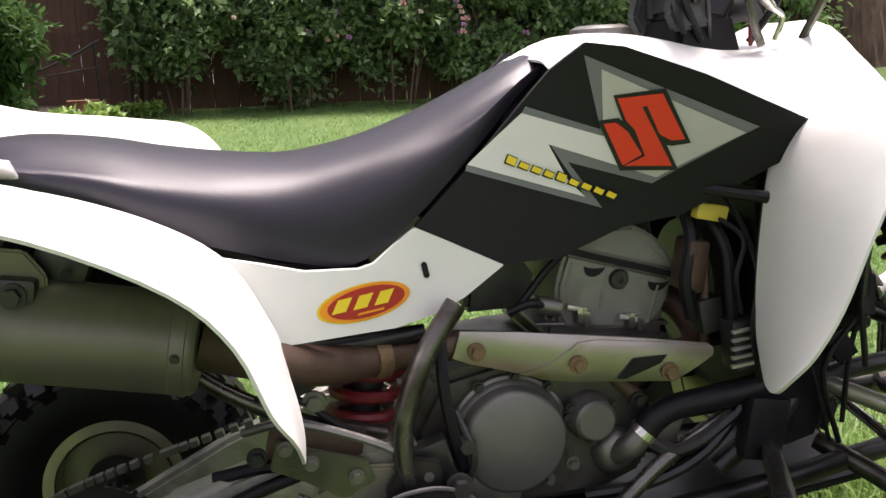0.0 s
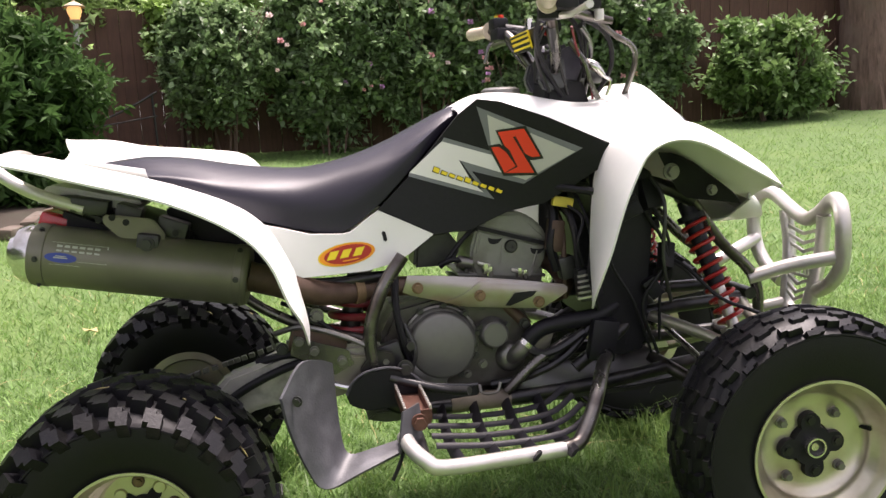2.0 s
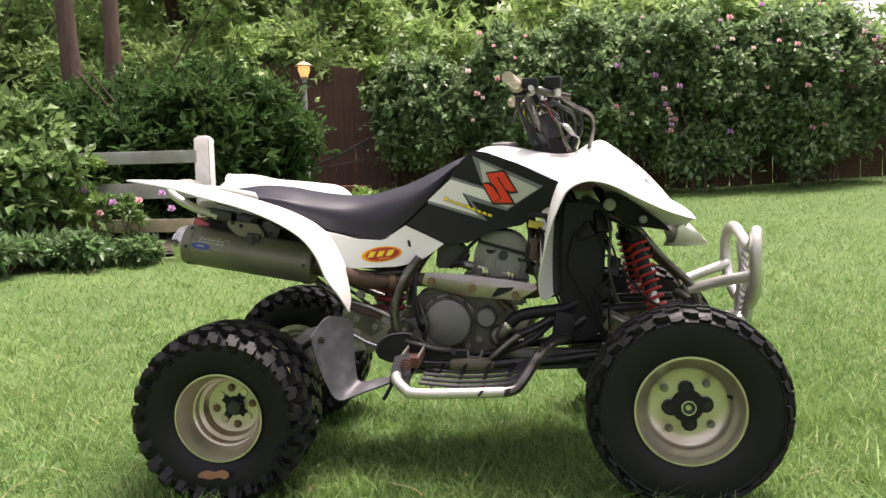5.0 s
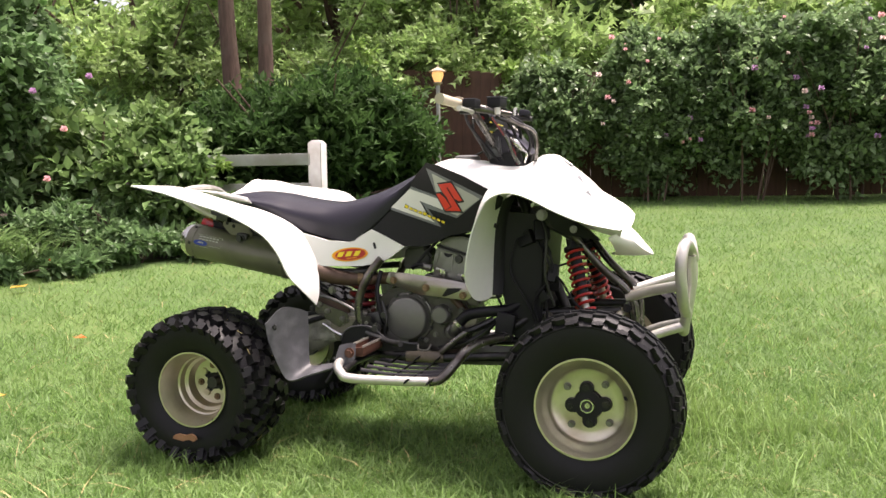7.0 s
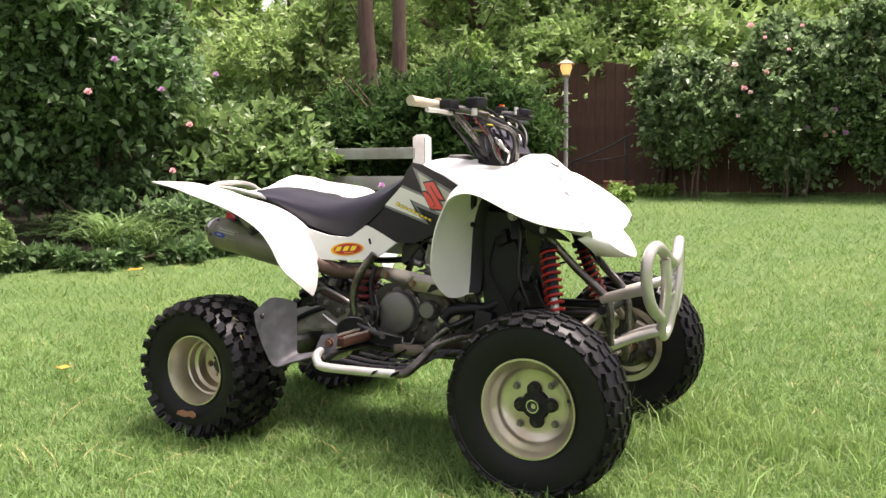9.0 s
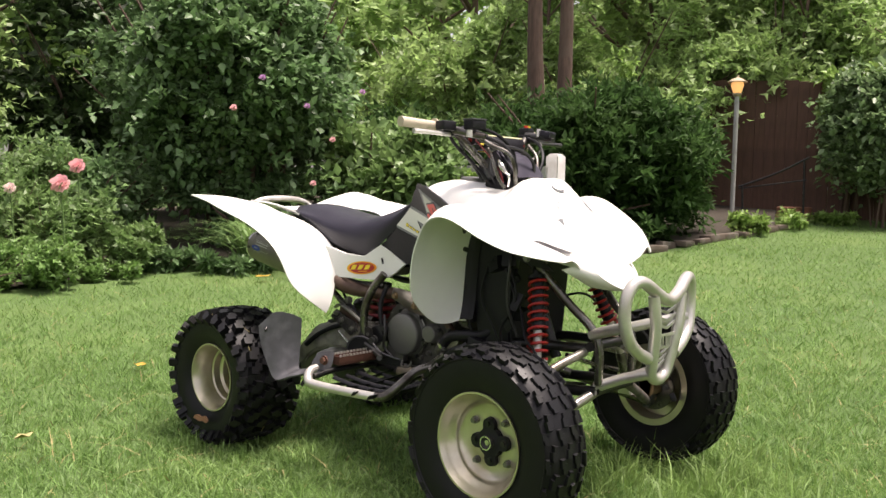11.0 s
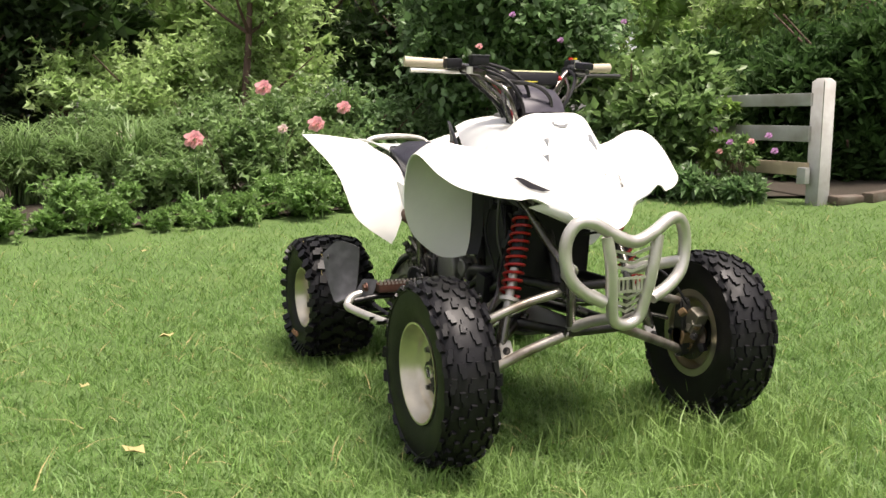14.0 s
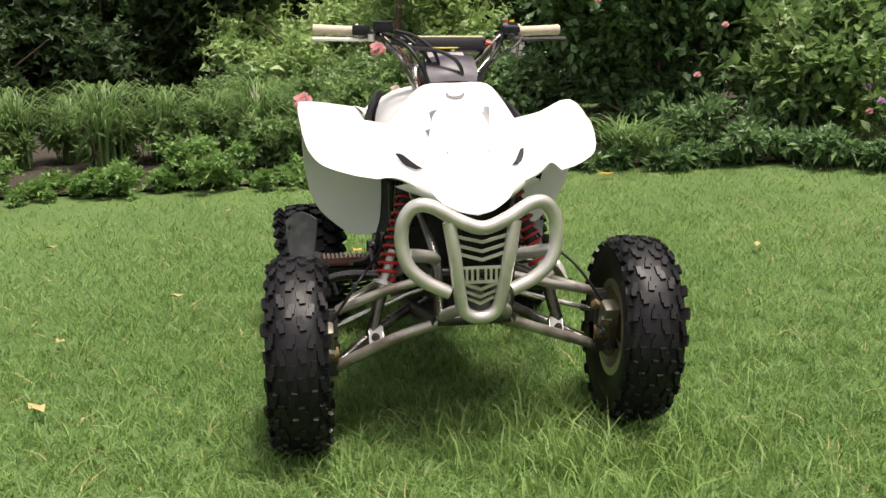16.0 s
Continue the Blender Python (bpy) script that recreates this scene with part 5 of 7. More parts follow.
decal("graphic", [(.731, .890), (.783, .894), (.819, .836), (.803, .835), (.788, .843), (.767, .880), (.762, .878), (.785, .841), (.809, .802), (.749, .804), (.774, .816), (.757, .850), (.745, .862)], "red", .006, "angular red emblem")
decal("graphic", [(.718, .859), (.733, .860), (.749, .848), (.770, .818), (.747, .8045)], "red", .006, "angular red emblem")
for i in range(9):
    x0, z0 = .592 + i * .0170, .8165 - i * .0063
    h = .0105 if i in (0, 4) else .0075
    decal("lettering_bar", [(x0 - .002, z0 - .0015), (x0 + .003, z0 + h), (x0 + .0168, z0 + h - .0062), (x0 + .0120, z0 - .0072)], "decal_black", .0045)
    decal("lettering_bar", [(x0, z0), (x0 + .004, z0 + h - .0015), (x0 + .0155, z0 + h - .0072), (x0 + .0115, z0 - .0055)], "yellow", .006, "yellow lettering bar")


def oval(cx, cz, a, b, tilt, n=28):
    t = radians(tilt)
    return [(cx + a * math.cos(u) * math.cos(t) - b * math.sin(u) * math.sin(t), cz + a * math.cos(u) * math.sin(t) + b * math.sin(u) * math.cos(t)) for u in (2 * math.pi * i / n for i in range(n))]


decal("sticker", oval(.400, .658, .0600, .0235, 5), "yellow", .0055, "oval orange and red sticker")
decal("sticker", oval(.402, .658, .0585, .0225, 5), "orange", .0065)
decal("sticker", oval(.403, .6585, .0500, .0190, 5), "maroon", .0078, "dark red oval of the sticker")
for i in range(3):
    x0, z0 = .362 + i * .027, .6495 + i * .0016
    decal("sticker_bar", [(x0 - .004, z0), (x0 + .005, z0 + .017), (x0 + .023, z0 + .0185), (x0 + .014, z0 + .0015)], "yellow", .0092)
decal("sticker_bar", [(.39, .6435), (.392, .6465), (.425, .649), (.424, .646)], "orange", .0092)
decal("panel_slot", [(.4765, .695), (.4805, .6985), (.4845, .6955), (.488, .679), (.485, .6755), (.480, .678)], "black", .0055, "dark keyhole slot")


# engine ---------------------------------------------------------------------
def slab(outline, y0, y1, bevel=0.004):
    """A block with an outline in x and z between two depths."""
    bm = bmesh.new()
    f = bm.faces.new([bm.verts.new((x, y0, z)) for x, z in outline])
    r = bmesh.ops.extrude_face_region(bm, geom=[f])
    for v in r["geom"]:
        if isinstance(v, bmesh.types.BMVert):
            v.co.y = y1
    if bevel:
        bmesh.ops.bevel(bm, geom=bm.edges[:], offset=bevel, segments=2, affect="EDGES")
    return bm


YIN = Matrix.Rotation(radians(90), 4, "X")      # lathe axis towards the machine's right


def disc(x, y, z, prof, seg=32):
    return lathe(prof, seg, Matrix.Translation((x, y, z)) @ YIN)


part("crankcase", slab([(.47, .36), (.50, .33), (.72, .33), (.80, .36), (.81, .44), (.78, .51), (.70, .55), (.60, .55), (.50, .53), (.46, .46)], -.105, .12, .012), "case", atv, "dark grey cast crankcase")
clutch = part("clutch_cover", disc(.592, -.10, .442, [(.080, 0), (.081, .010), (.078, .019), (.0735, .023), (.0725, .040), (.070, .047), (.065, .050), (.0, .051)], 56), "cover", atv, "round grey clutch cover")
part("clutch_ring", disc(.592, -.10, .442, [(.084, 0), (.086, .006), (.084, .013), (.078, .015)], 56), "engine", clutch)
for i in range(10):
    a = 2 * math.pi * i / 10 + 0.2
    part("cover_bolt", bolt((.592 + .084 * math.cos(a), -.113, .442 + .084 * math.sin(a)), (0, -1, 0), .0055, .010), "darkmetal", clutch)
part("generator_cover", disc(.709, -.10, .455, [(.034, 0), (.034, .02), (.030, .025), (.029, .038), (.025, .042), (0, .043)], 32), "cover", atv, "small round grey cover")
for a in (0.5, 2.6, 4.7):
    part("cover_bolt", bolt((.709 + .035 * math.cos(a), -.12, .455 + .035 * math.sin(a)), (0, -1, 0), .005, .009), "darkmetal", atv)
part("water_pump", disc(.748, -.08, .396, [(.034, 0), (.034, .03), (.028, .04), (.02, .046), (0, .046)], 24), "engine", atv, "grey water pump housing")
part("pump_outlet", tube([(.748, -.115, .396), (.760, -.135, .41), (.777, -.14, .430)], .018, 14), "engine", atv)
part("hose_clamp", tube([(.7745, -.1395, .427), (.7815, -.1405, .435)], .0215, 16, 2), "chrome", atv)
part("coolant_hose", tube([(.778, -.14, .431), (.793, -.142, .449), (.820, -.145, .464), (.873, -.15, .473), (.941, -.15, .482), (.99, -.135, .505)], .018, 14), "black", atv, "thick black coolant hose")
part("drain_bolt", bolt((.685, -.105, .385), (0, -1, 0), .007, .014), "engine", atv)
part("case_bolt", bolt((.65, -.105, .365), (0, -1, 0), .006, .012), "engine", atv)
part("cylinder", slab([(.645, .50), (.83, .48), (.84, .59), (.665, .60)], -.075, .08, .008), "engine", atv)
for i in range(4):
    z = .515 + i * .02
    part("cooling_fin", boxm((.742, 0, z), (.20, .17, .006), (0, 5, 0)), "engine", atv, bevel=.002)
part("cylinder_head", slab([(.672, .599), (.673, .638), (.688, .683), (.847, .635), (.837, .595), (.807, .562), (.683, .574)], -.088, .09, .006), "head", atv, "grey cast cylinder head")
part("head_cover", slab([(.690, .689), (.712, .704), (.736, .714), (.785, .714), (.810, .702), (.832, .682), (.849, .650), (.850, .641)], -.092, .094, .006), "head", atv, "grey cast head cover")
part("head_gasket", slab([(.690, .690), (.851, .641), (.848, .633), (.687, .682)], -.0945, .095, 0), "black", atv)
for x, z in ((.730, .668), (.825, .639)):
    bm = bmesh.new()
    bm.faces.new([bm.verts.new((x + .0165 * math.cos(u) + .004 * math.sin(u), -.0895, z - .006 - .0165 * abs(math.sin(u)) * (1 if u > math.pi else 0) + .005 * math.sin(-u) * (u < math.pi))) for u in (2 * math.pi * i / 24 for i in range(24))])
    part("head_recess", bm, "black", atv)
part("head_bolt", disc(.764, -.088, .639, [(.0145, 0), (.0145, .003), (.012, .007), (.0045, .007), (.0045, .003), (0, .003)], 24), "darkmetal", atv)
for a, b in (((.697, .668), (.686, .628)), ((.823, .625), (.808, .572)), ((.745, .655), (.738, .60))):
    part("head_rib", rod((a[0], -.0875, a[1]), (b[0], -.0875, b[1]), .0028, 8), "head", atv)
for x, z in ((.704, .592), (.714, .585), (.780, .577), (.792, .572)):
    part("stud_nut", rod((x, -.092, z - .008), (x, -.092, z + .013), .0078, 6), "chrome", atv)
for x, z in ((.700, .604), (.776, .583)):
    part("stud_clip", boxm((x, -.094, z), (.030, .008, .007), (0, 16, 0)), "pipe", atv, bevel=.002)
part("engine_stay", tube([(.742, -.095, .508), (.765, -.10, .488), (.79, -.105, .462)], .013, 12), "header", atv, "browned steel engine stay")
part("spark_lead", tube([(.705, -.06, .715), (.691, -.098, .698), (.650, -.10, .658), (.622, -.10, .625), (.603, -.095, .605)], .0055, 8), "black", atv)
part("breather_hose", tube([(.60, -.10, .61), (.63, -.11, .622), (.652, -.105, .612), (.66, -.10, .60)], .006, 8), "black", atv)
part("carburettor", slab([(.55, .60), (.64, .60), (.66, .64), (.63, .68), (.56, .675)], -.05, .05, .008), "darkmetal", atv)
part("coolant_fitting", rod((.640, -.10, .617), (.672, -.10, .609), .013, 14), "engine", atv)

# heat shield over the header
part("header_pipe", tube([(.83, -.02, .60), (.87, -.04, .585), (.885, -.08, .55), (.86, -.105, .53), (.80, -.118, .535), (.70, -.116, .550), (.60, -.106, .563), (.52, -.10, .572), (.46, -.105, .572)], .021, 14), "header", atv, "heat-browned exhaust header pipe")


def shield_width(x, z):
    dz = z - (.576 - .135 * (x - .53))
    return .126 + .30 * min(max(x - .53, 0), .14) + .03 * max(0, x - .67) - (.05 - math.sqrt(max(1e-6, .05 ** 2 - min(abs(dz), .046) ** 2))) * .55


SHIELD = [(.515, .562), (.527, .597), (.60, .594), (.672, .588), (.77, .574), (.858, .559), (.865, .552), (.863, .543), (.809, .511), (.72, .519), (.631, .527), (.605, .536), (.534, .553)]
shield = part("heat_shield", panel(SHIELD, shield_width, -1, 0, .004, .012), "shield", atv, "brushed metal exhaust heat shield")
part("shield_rib", panel([(.600, .537), (.642, .555), (.673, .579), (.700, .580), (.80, .567), (.86, .555), (.86, .551), (.80, .561), (.697, .574), (.679, .573), (.648, .549), (.612, .534)], shield_width, -1, .004, .005), "shield", shield)
part("shield_slot", panel([(.727, .5235), (.748, .5505), (.797, .551), (.787, .5405), (.738, .522)], shield_width, -1, .0022), "black", shield, "dark slot in the heat shield")
for x, z in ((.546, .570), (.673, .550), (.800, .527)):
    part("shield_bolt", bolt((x, -shield_width(x, z) - .001, z), (0, -1, 0), .0085, .012), "rust", shield, "rusty shield bolt")
part("mid_pipe", tube([(.46, -.105, .572), (.40, -.120, .571), (.34, -.150, .580), (.28, -.178, .605), (.20, -.188, .634)], [.021, .024, .026, .028, .03], 16), "header", atv, "heat-browned exhaust mid pipe")
part("pipe_clamp", tube([(.430, -.111, .5713), (.412, -.116, .571)], .0275, 16, 2), "rust", atv)
# silencer
m_axis = (Vector((-.200, -.152, .704)) - Vector((.200, -.188, .634)))
mm = Matrix.Translation((.200, -.188, .634)) @ m_axis.to_track_quat("Z", "Y").to_matrix().to_4x4() @ Matrix.Diagonal((1.13, 1.13, 1, 1))
ml = m_axis.length
muffler = part("silencer", lathe([(.0, -.004), (.049, -.004), (.052, 0), (.053, .004), (.053, ml - .02), (.053, ml)], 36, mm), "muffler", atv, "dull aluminium exhaust silencer")
part("silencer_band", lathe([(.0535, .006), (.0545, .007), (.0545, .022), (.0535, .023)], 36, mm), "muffler", muffler)
part("silencer_band", lathe([(.0535, ml - .03), (.0545, ml - .029), (.0545, ml - .004), (.0535, ml - .003)], 36, mm), "muffler", muffler)
part("end_cap", lathe([(.053, ml), (.052, ml + .012), (.044, ml + .03), (.03, ml + .036), (.026, ml + .046), (.022, ml + .046), (.022, ml + .02), (0, ml + .02)], 32, mm), "chrome", muffler, "polished end cap")
for h in (.015, ml - .018):
    for a in range(6):
        d = mm.to_3x3() @ Vector((math.cos(a * 1.047), math.sin(a * 1.047), 0))
        part("rivet", bolt(mm @ Vector((.0535 * math.cos(a * 1.047), .0535 * math.sin(a * 1.047), h)), d, .004, .005), "darkmetal", muffler)


def on_muffler(h, a, lift=.0006):
    return mm @ Vector(((.053 + lift) * math.cos(a), (.053 + lift) * math.sin(a), h))


out_a = min((i * .01 for i in range(628)), key=lambda a: (mm.to_3x3() @ Vector((math.cos(a), math.sin(a), 0))).y)
sgn = 1 if (mm @ Vector((math.cos(out_a + .1), math.sin(out_a + .1), 0))).z > (mm @ Vector((math.cos(out_a), math.sin(out_a), 0))).z else -1


def muffler_badge(name, h0, h1, a0, a1, mat, lift, label="", round_=False):
    bm = bmesh.new()
    n = 10
    if round_:
        pts = [(.5 + .5 * math.cos(2 * math.pi * i / 20), .5 + .5 * math.sin(2 * math.pi * i / 20)) for i in range(20)]
    else:
        pts = [(i / n, 0) for i in range(n + 1)] + [(1 - i / n, 1) for i in range(n + 1)]
    bm.faces.new([bm.verts.new(on_muffler(h0 + (h1 - h0) * u, out_a + sgn * (a0 + (a1 - a0) * v), lift)) for u, v in pts])
    bmesh.ops.triangulate(bm, faces=bm.faces)
    return part(name, bm, mat, muffler, label)


for k in range(6):
    muffler_badge("badge_bar", ml - .135 + k * .014, ml - .125 + k * .014, .30, .52, "decal_silver", .001, "unreadable silver badge lettering")
for k in range(5):
    muffler_badge("badge", ml - .15, ml - .045, -.10 + k * .12, .02 + k * .12, "muffler", .0008)
for h0, h1, a0, a1 in ((ml - .150, ml - .045, .585, .60), (ml - .150, ml - .147, .02, .60), (ml - .10, ml - .045, -.12, -.105), (ml - .150, ml - .095, .02, .033)):
    muffler_badge("badge_edge", h0, h1, a0, a1, "decal_silver", .0012)
muffler_badge("badge_oval", ml - .095, ml - .035, -.05, .26, "blue", .0014, "blue oval badge", True)
muffler_badge("oval_bar", ml - .078, ml - .052, .085, .12, "decal_silver", .002)
muffler_badge("oval_bar", ml - .075, ml - .055, .14, .165, "decal_silver", .002)
part("silencer_bracket", slab([(-.01, .70), (.045, .695), (.05, .73), (.03, .76), (-.06, .775), (-.065, .76)], -.195, -.185, .003), "muffler", atv, "drilled aluminium silencer bracket")
for c, sz, rot in (((-.09, -.15, .79), (.07, .05, .03), 12), ((-.02, -.14, .77), (.05, .06, .035), 18), ((.06, -.15, .735), (.06, .05, .04), 22), ((-.14, -.13, .80), (.04, .06, .025), 5)):
    part("tray_bracket", boxm(c, sz, (0, rot, 0)), "darkmetal", atv, bevel=.005)
for x, z in ((-.07, .765), (-.045, .768), (-.02, .757), (.07, .73)):
    part("bracket_hole", rod((x, -.194, z), (x, -.1962, z), .0065, 12), "black", atv)
part("silencer_mount", boxm((.018, -.20, .712), (.042, .03, .042), (0, 10, 0)), "darkmetal", atv, bevel=.006)
part("mount_bolt", bolt((.018, -.215, .715), (0, -1, 0), .010, .014), "darkmetal", atv)

# tail
part("tail_lamp", boxm((-.168, -.06, .752), (.072, .11, .042), (0, 22, 0)), "tail_red", atv, "red tail lamp", bevel=.008)
part("tail_housing", boxm((-.115, -.04, .755), (.09, .14, .06), (0, 14, 0)), "black", atv, bevel=.008)
part("tail_bracket", slab([(-.21, .80), (-.02, .77), (.0, .79), (-.18, .835)], -.10, .10, .006), "decal_silver", atv)
part("grab_bar", tube([(-.10, -.165, .785), (-.19, -.16, .822), (-.252, -.145, .862), (-.262, -.10, .885), (-.255, 0, .893), (-.262, .10, .885), (-.252, .145, .862), (-.19, .16, .822), (-.10, .165, .785)], .0125, 12), "pipe", atv, "pale aluminium rear grab bar")
part("rear_plate", patch([[(-.20, -.2, .89), (-.205, -.1, .865), (-.205, .1, .865), (-.20, .2, .89)], [(-.1, -.19, .885), (-.1, -.1, .85), (-.1, .1, .85), (-.1, .19, .885)], [(.02, -.165, .86), (.02, -.1, .83), (.02, .1, .83), (.02, .165, .86)]], 3, .004, 1), "white", atv, "white plastic rear deck behind the seat")
part("air_box", slab([(.06, .64), (.40, .62), (.44, .66), (.42, .69), (.30, .70), (.20, .74), (.10, .79), (.04, .78)], -.095, .10, .01), "black", atv, "black air box under the seat")
part("sub_frame_tray", slab([(-.16, .74), (.06, .66), (.10, .72), (-.14, .81)], -.12, .12, .008), "black", atv)


# frame ------------------------------------------------------------------------
def frame_side(s):
    part("frame_tube", tube([(.515, s * .160, .645), (.475, s * .172, .594), (.450, s * .178, .545), (.436, s * .178, .495), (.437, s * .176, .444), (.449, s * .17, .40), (.48, s * .165, .345)], .0142, 14), "frame_worn", atv, "worn grey frame down tube")
    part("lower_frame_rail", tube([(.46, s * .155, .34), (.52, s * .16, .318), (.72, s * .16, .318), (.95, s * .15, .33), (1.12, s * .13, .345), (1.34, s * .10, .36)], .016, 12), "frame", atv, "black lower frame rail")
    part("rail_sleeve", tube([(.60, s * .16, .319), (.73, s * .16, .319)], .0195, 12, 2), "tape", atv, "worn tape on the rail")
    part("front_down_tube", tube([(.88, s * .155, .37), (.97, s * .15, .43), (1.06, s * .12, .47), (1.30, s * .09, .48)], .015, 12), "frame", atv)
    part("upper_frame_rail", tube([(.90, s * .10, .80), (1.0, s * .13, .78), (1.09, s * .15, .755), (1.16, s * .16, .72)], .016, 12), "frame", atv)
    part("front_strut", tube([(1.15, s * .155, .73), (1.24, s * .12, .62), (1.335, s * .10, .52), (1.345, s * .095, .38)], .013, 12), "frame_worn", atv)
    part("rear_frame_rail", tube([(.48, s * .12, .60), (.30, s * .12, .60), (.10, s * .12, .68), (-.14, s * .12, .79)], .012, 10), "frame", atv)
    part("sub_frame_brace", tube([(.42, s * .12, .47), (.33, s * .14, .50), (.22, s * .13, .555), (.12, s * .12, .64)], .011, 10), "frame_worn", atv)
    part("inner_shield", patch([[(.92, .17, .80), (.98, .165, .80), (1.06, .16, .79)], [(.93, .165, .65), (.98, .16, .65), (1.06, .155, .66)], [(.935, .16, .52), (.98, .155, .50), (1.05, .15, .48)], [(.95, .15, .42), (.98, .148, .39), (1.04, .145, .40)]], 3, .004, s), "black", atv, "black plastic inner shield")
    part("fender_bracket", patch([[(1.06, .21, .835), (1.09, .23, .83), (1.13, .23, .81)], [(1.10, .20, .76), (1.15, .215, .775), (1.22, .215, .745)], [(1.13, .19, .735), (1.19, .20, .725), (1.25, .20, .715)]], 3, .004, s), "black", atv)


both(frame_side)
part("radiator", slab([(.945, .45), (.985, .45), (1.01, .76), (.97, .76)], -.145, .145, .006), "black", atv, "black radiator")
part("radiator_fan", lathe([(.0, 0), (.10, 0), (.10, -.04), (0, -.04)], 28, Matrix.Translation((.945, 0, .60)) @ Matrix.Rotation(radians(90), 4, "Y")), "darkmetal", atv)
part("inner_bulkhead", slab([(.99, .40), (1.05, .40), (1.08, .78), (1.02, .82)], -.15, .15, .01), "black", atv)
part("skid_plate", slab([(.42, .295), (.46, .285), (1.02, .298), (1.16, .315), (1.16, .325), (1.02, .310), (.44, .31)], -.14, .14, .003), "darkmetal", atv)
part("engine_guard", slab([(.377, .371), (.392, .398), (.421, .417), (.469, .422), (.506, .410), (.544, .382), (.623, .369), (.653, .369), (.655, .345), (.42, .335), (.385, .35)], -.205, -.195, .003), "black", atv, "black plastic lower engine guard")
part("guard_lip", tube([(.378, -.205, .373), (.392, -.206, .399), (.421, -.206, .418), (.469, -.206, .423), (.506, -.206, .411), (.544, -.206, .383), (.623, -.206, .370), (.652, -.206, .370)], .0032, 8, 5), "guard", atv, "thin grey edge of the engine guard")
part("pivot_casting", slab([(.324, .422), (.373, .45), (.429, .443), (.435, .377), (.348, .36)], -.172, -.158, .004), "muffler", atv, "dull aluminium swing arm pivot casting")
part("arm_hose", tube([(.10, -.158, .345), (.17, -.160, .392), (.24, -.160, .424), (.31, -.158, .445)], .009, 10), "black", atv)
part("kick_lever", tube([(.655, -.205, .368), (.66, -.215, .352), (.69, -.215, .352), (.70, -.21, .37)], .0035, 8), "engine", atv)
part("upper_wire_loom", tube([(.84, -.05, .75), (.87, -.12, .73), (.885, -.16, .69), (.89, -.17, .62), (.90, -.16, .56)], .008, 8), "black", atv)
part("wire_connector", boxm((.865, -.155, .735), (.045, .02, .022), (0, 12, 0)), "wire_yellow", atv, "yellow wiring connector", bevel=.004)
part("wire_loop", tube([(.87, -.16, .73), (.90, -.18, .70), (.885, -.19, .65), (.90, -.18, .60)], .0035, 8), "black", atv)
part("regulator", boxm((.905, -.165, .555), (.035, .04, .07), (0, -6, 0)), "darkmetal", atv, bevel=.004)
for i in range(5):
    part("regulator_fin", boxm((.90, -.187, .53 + i * .012), (.035, .006, .004), (0, -6, 0)), "pipe", atv)
part("shroud_strut", tube([(.82, -.145, .775), (.87, -.19, .765), (.93, -.215, .755)], .008, 8), "black", atv)

# rear suspension and drive
part("swing_arm", slab([(.46, .465), (.36, .465), (.28, .463), (.14, .422), (.02, .305), (-.02, .25), (.02, .215), (.12, .315), (.20, .345), (.40, .37), (.46, .385)], -.15, -.10, .009), "swing", atv, "scratched aluminium swing arm")
part("swing_arm_left", slab([(.46, .46), (.36, .44), (.20, .375), (.02, .285), (-.02, .25), (.02, .215), (.20, .30), (.40, .37), (.46, .385)], .15, .19, .008), "swing", atv)
part("axle_carrier", rod((0, -.15, .25), (0, .16, .25), .05, 24), "engine", atv)
part("rear_axle", rod((0, -.40, .25), (0, .40, .252), .018, 16), "darkmetal", atv)
spr = part("rear_sprocket", lathe([(.03, -.003), (.092, -.003), (.092, .003), (.03, .003)], 38, Matrix.Translation((0, .12, .25)) @ YIN, close=True), "darkmetal", atv)
for i in range(36):
    a = 2 * math.pi * i / 36
    part("tooth", boxm((.095 * math.cos(a), .12, .25 + .095 * math.sin(a)), (.010, .005, .007), (0, -math.degrees(a), 0)), "darkmetal", spr)
chain_path = smooth_path([(-.095, .12, .25), (-.067, .12, .317), (0, .12, .350), (.14, .12, .388), (.42, .12, .455), (.45, .12, .42), (.42, .12, .385), (.12, .12, .19), (0, .12, .155), (-.067, .12, .183)], 14, True)
bm = bmesh.new()
acc, last = 0.0, chain_path[0]
for a, b in zip(chain_path, chain_path[1:] + chain_path[:1]):
    acc += (b - a).length
    if acc > .0125:
        acc = 0
        ang = math.degrees(math.atan2(b.z - a.z, b.x - a.x))
        box(bm, b, (.013, .014, .010), (0, -ang, 0))
part("chain", bm, "engine", atv, "greasy drive chain", smooth=False)
part("brake_disc", lathe([(.04, -.002), (.085, -.002), (.085, .002), (.04, .002)], 36, Matrix.Translation((0, -.065, .25)) @ YIN, close=True), "chrome", atv)


def spring(a, b, r, turns, wire, mat, parent, label=""):
    """A coil from a to b."""
    a, b = Vector(a), Vector(b)
    m = Matrix.Translation(a) @ (b - a).to_track_quat("Z", "Y").to_matrix().to_4x4()
    L = (b - a).length
    n = turns * 14
    return part("spring", tube([m @ Vector((r * math.cos(2 * math.pi * turns * i / n), r * math.sin(2 * math.pi * turns * i / n), L * i / n)) for i in range(n + 1)], wire, 8, curve=False), mat, parent, label)


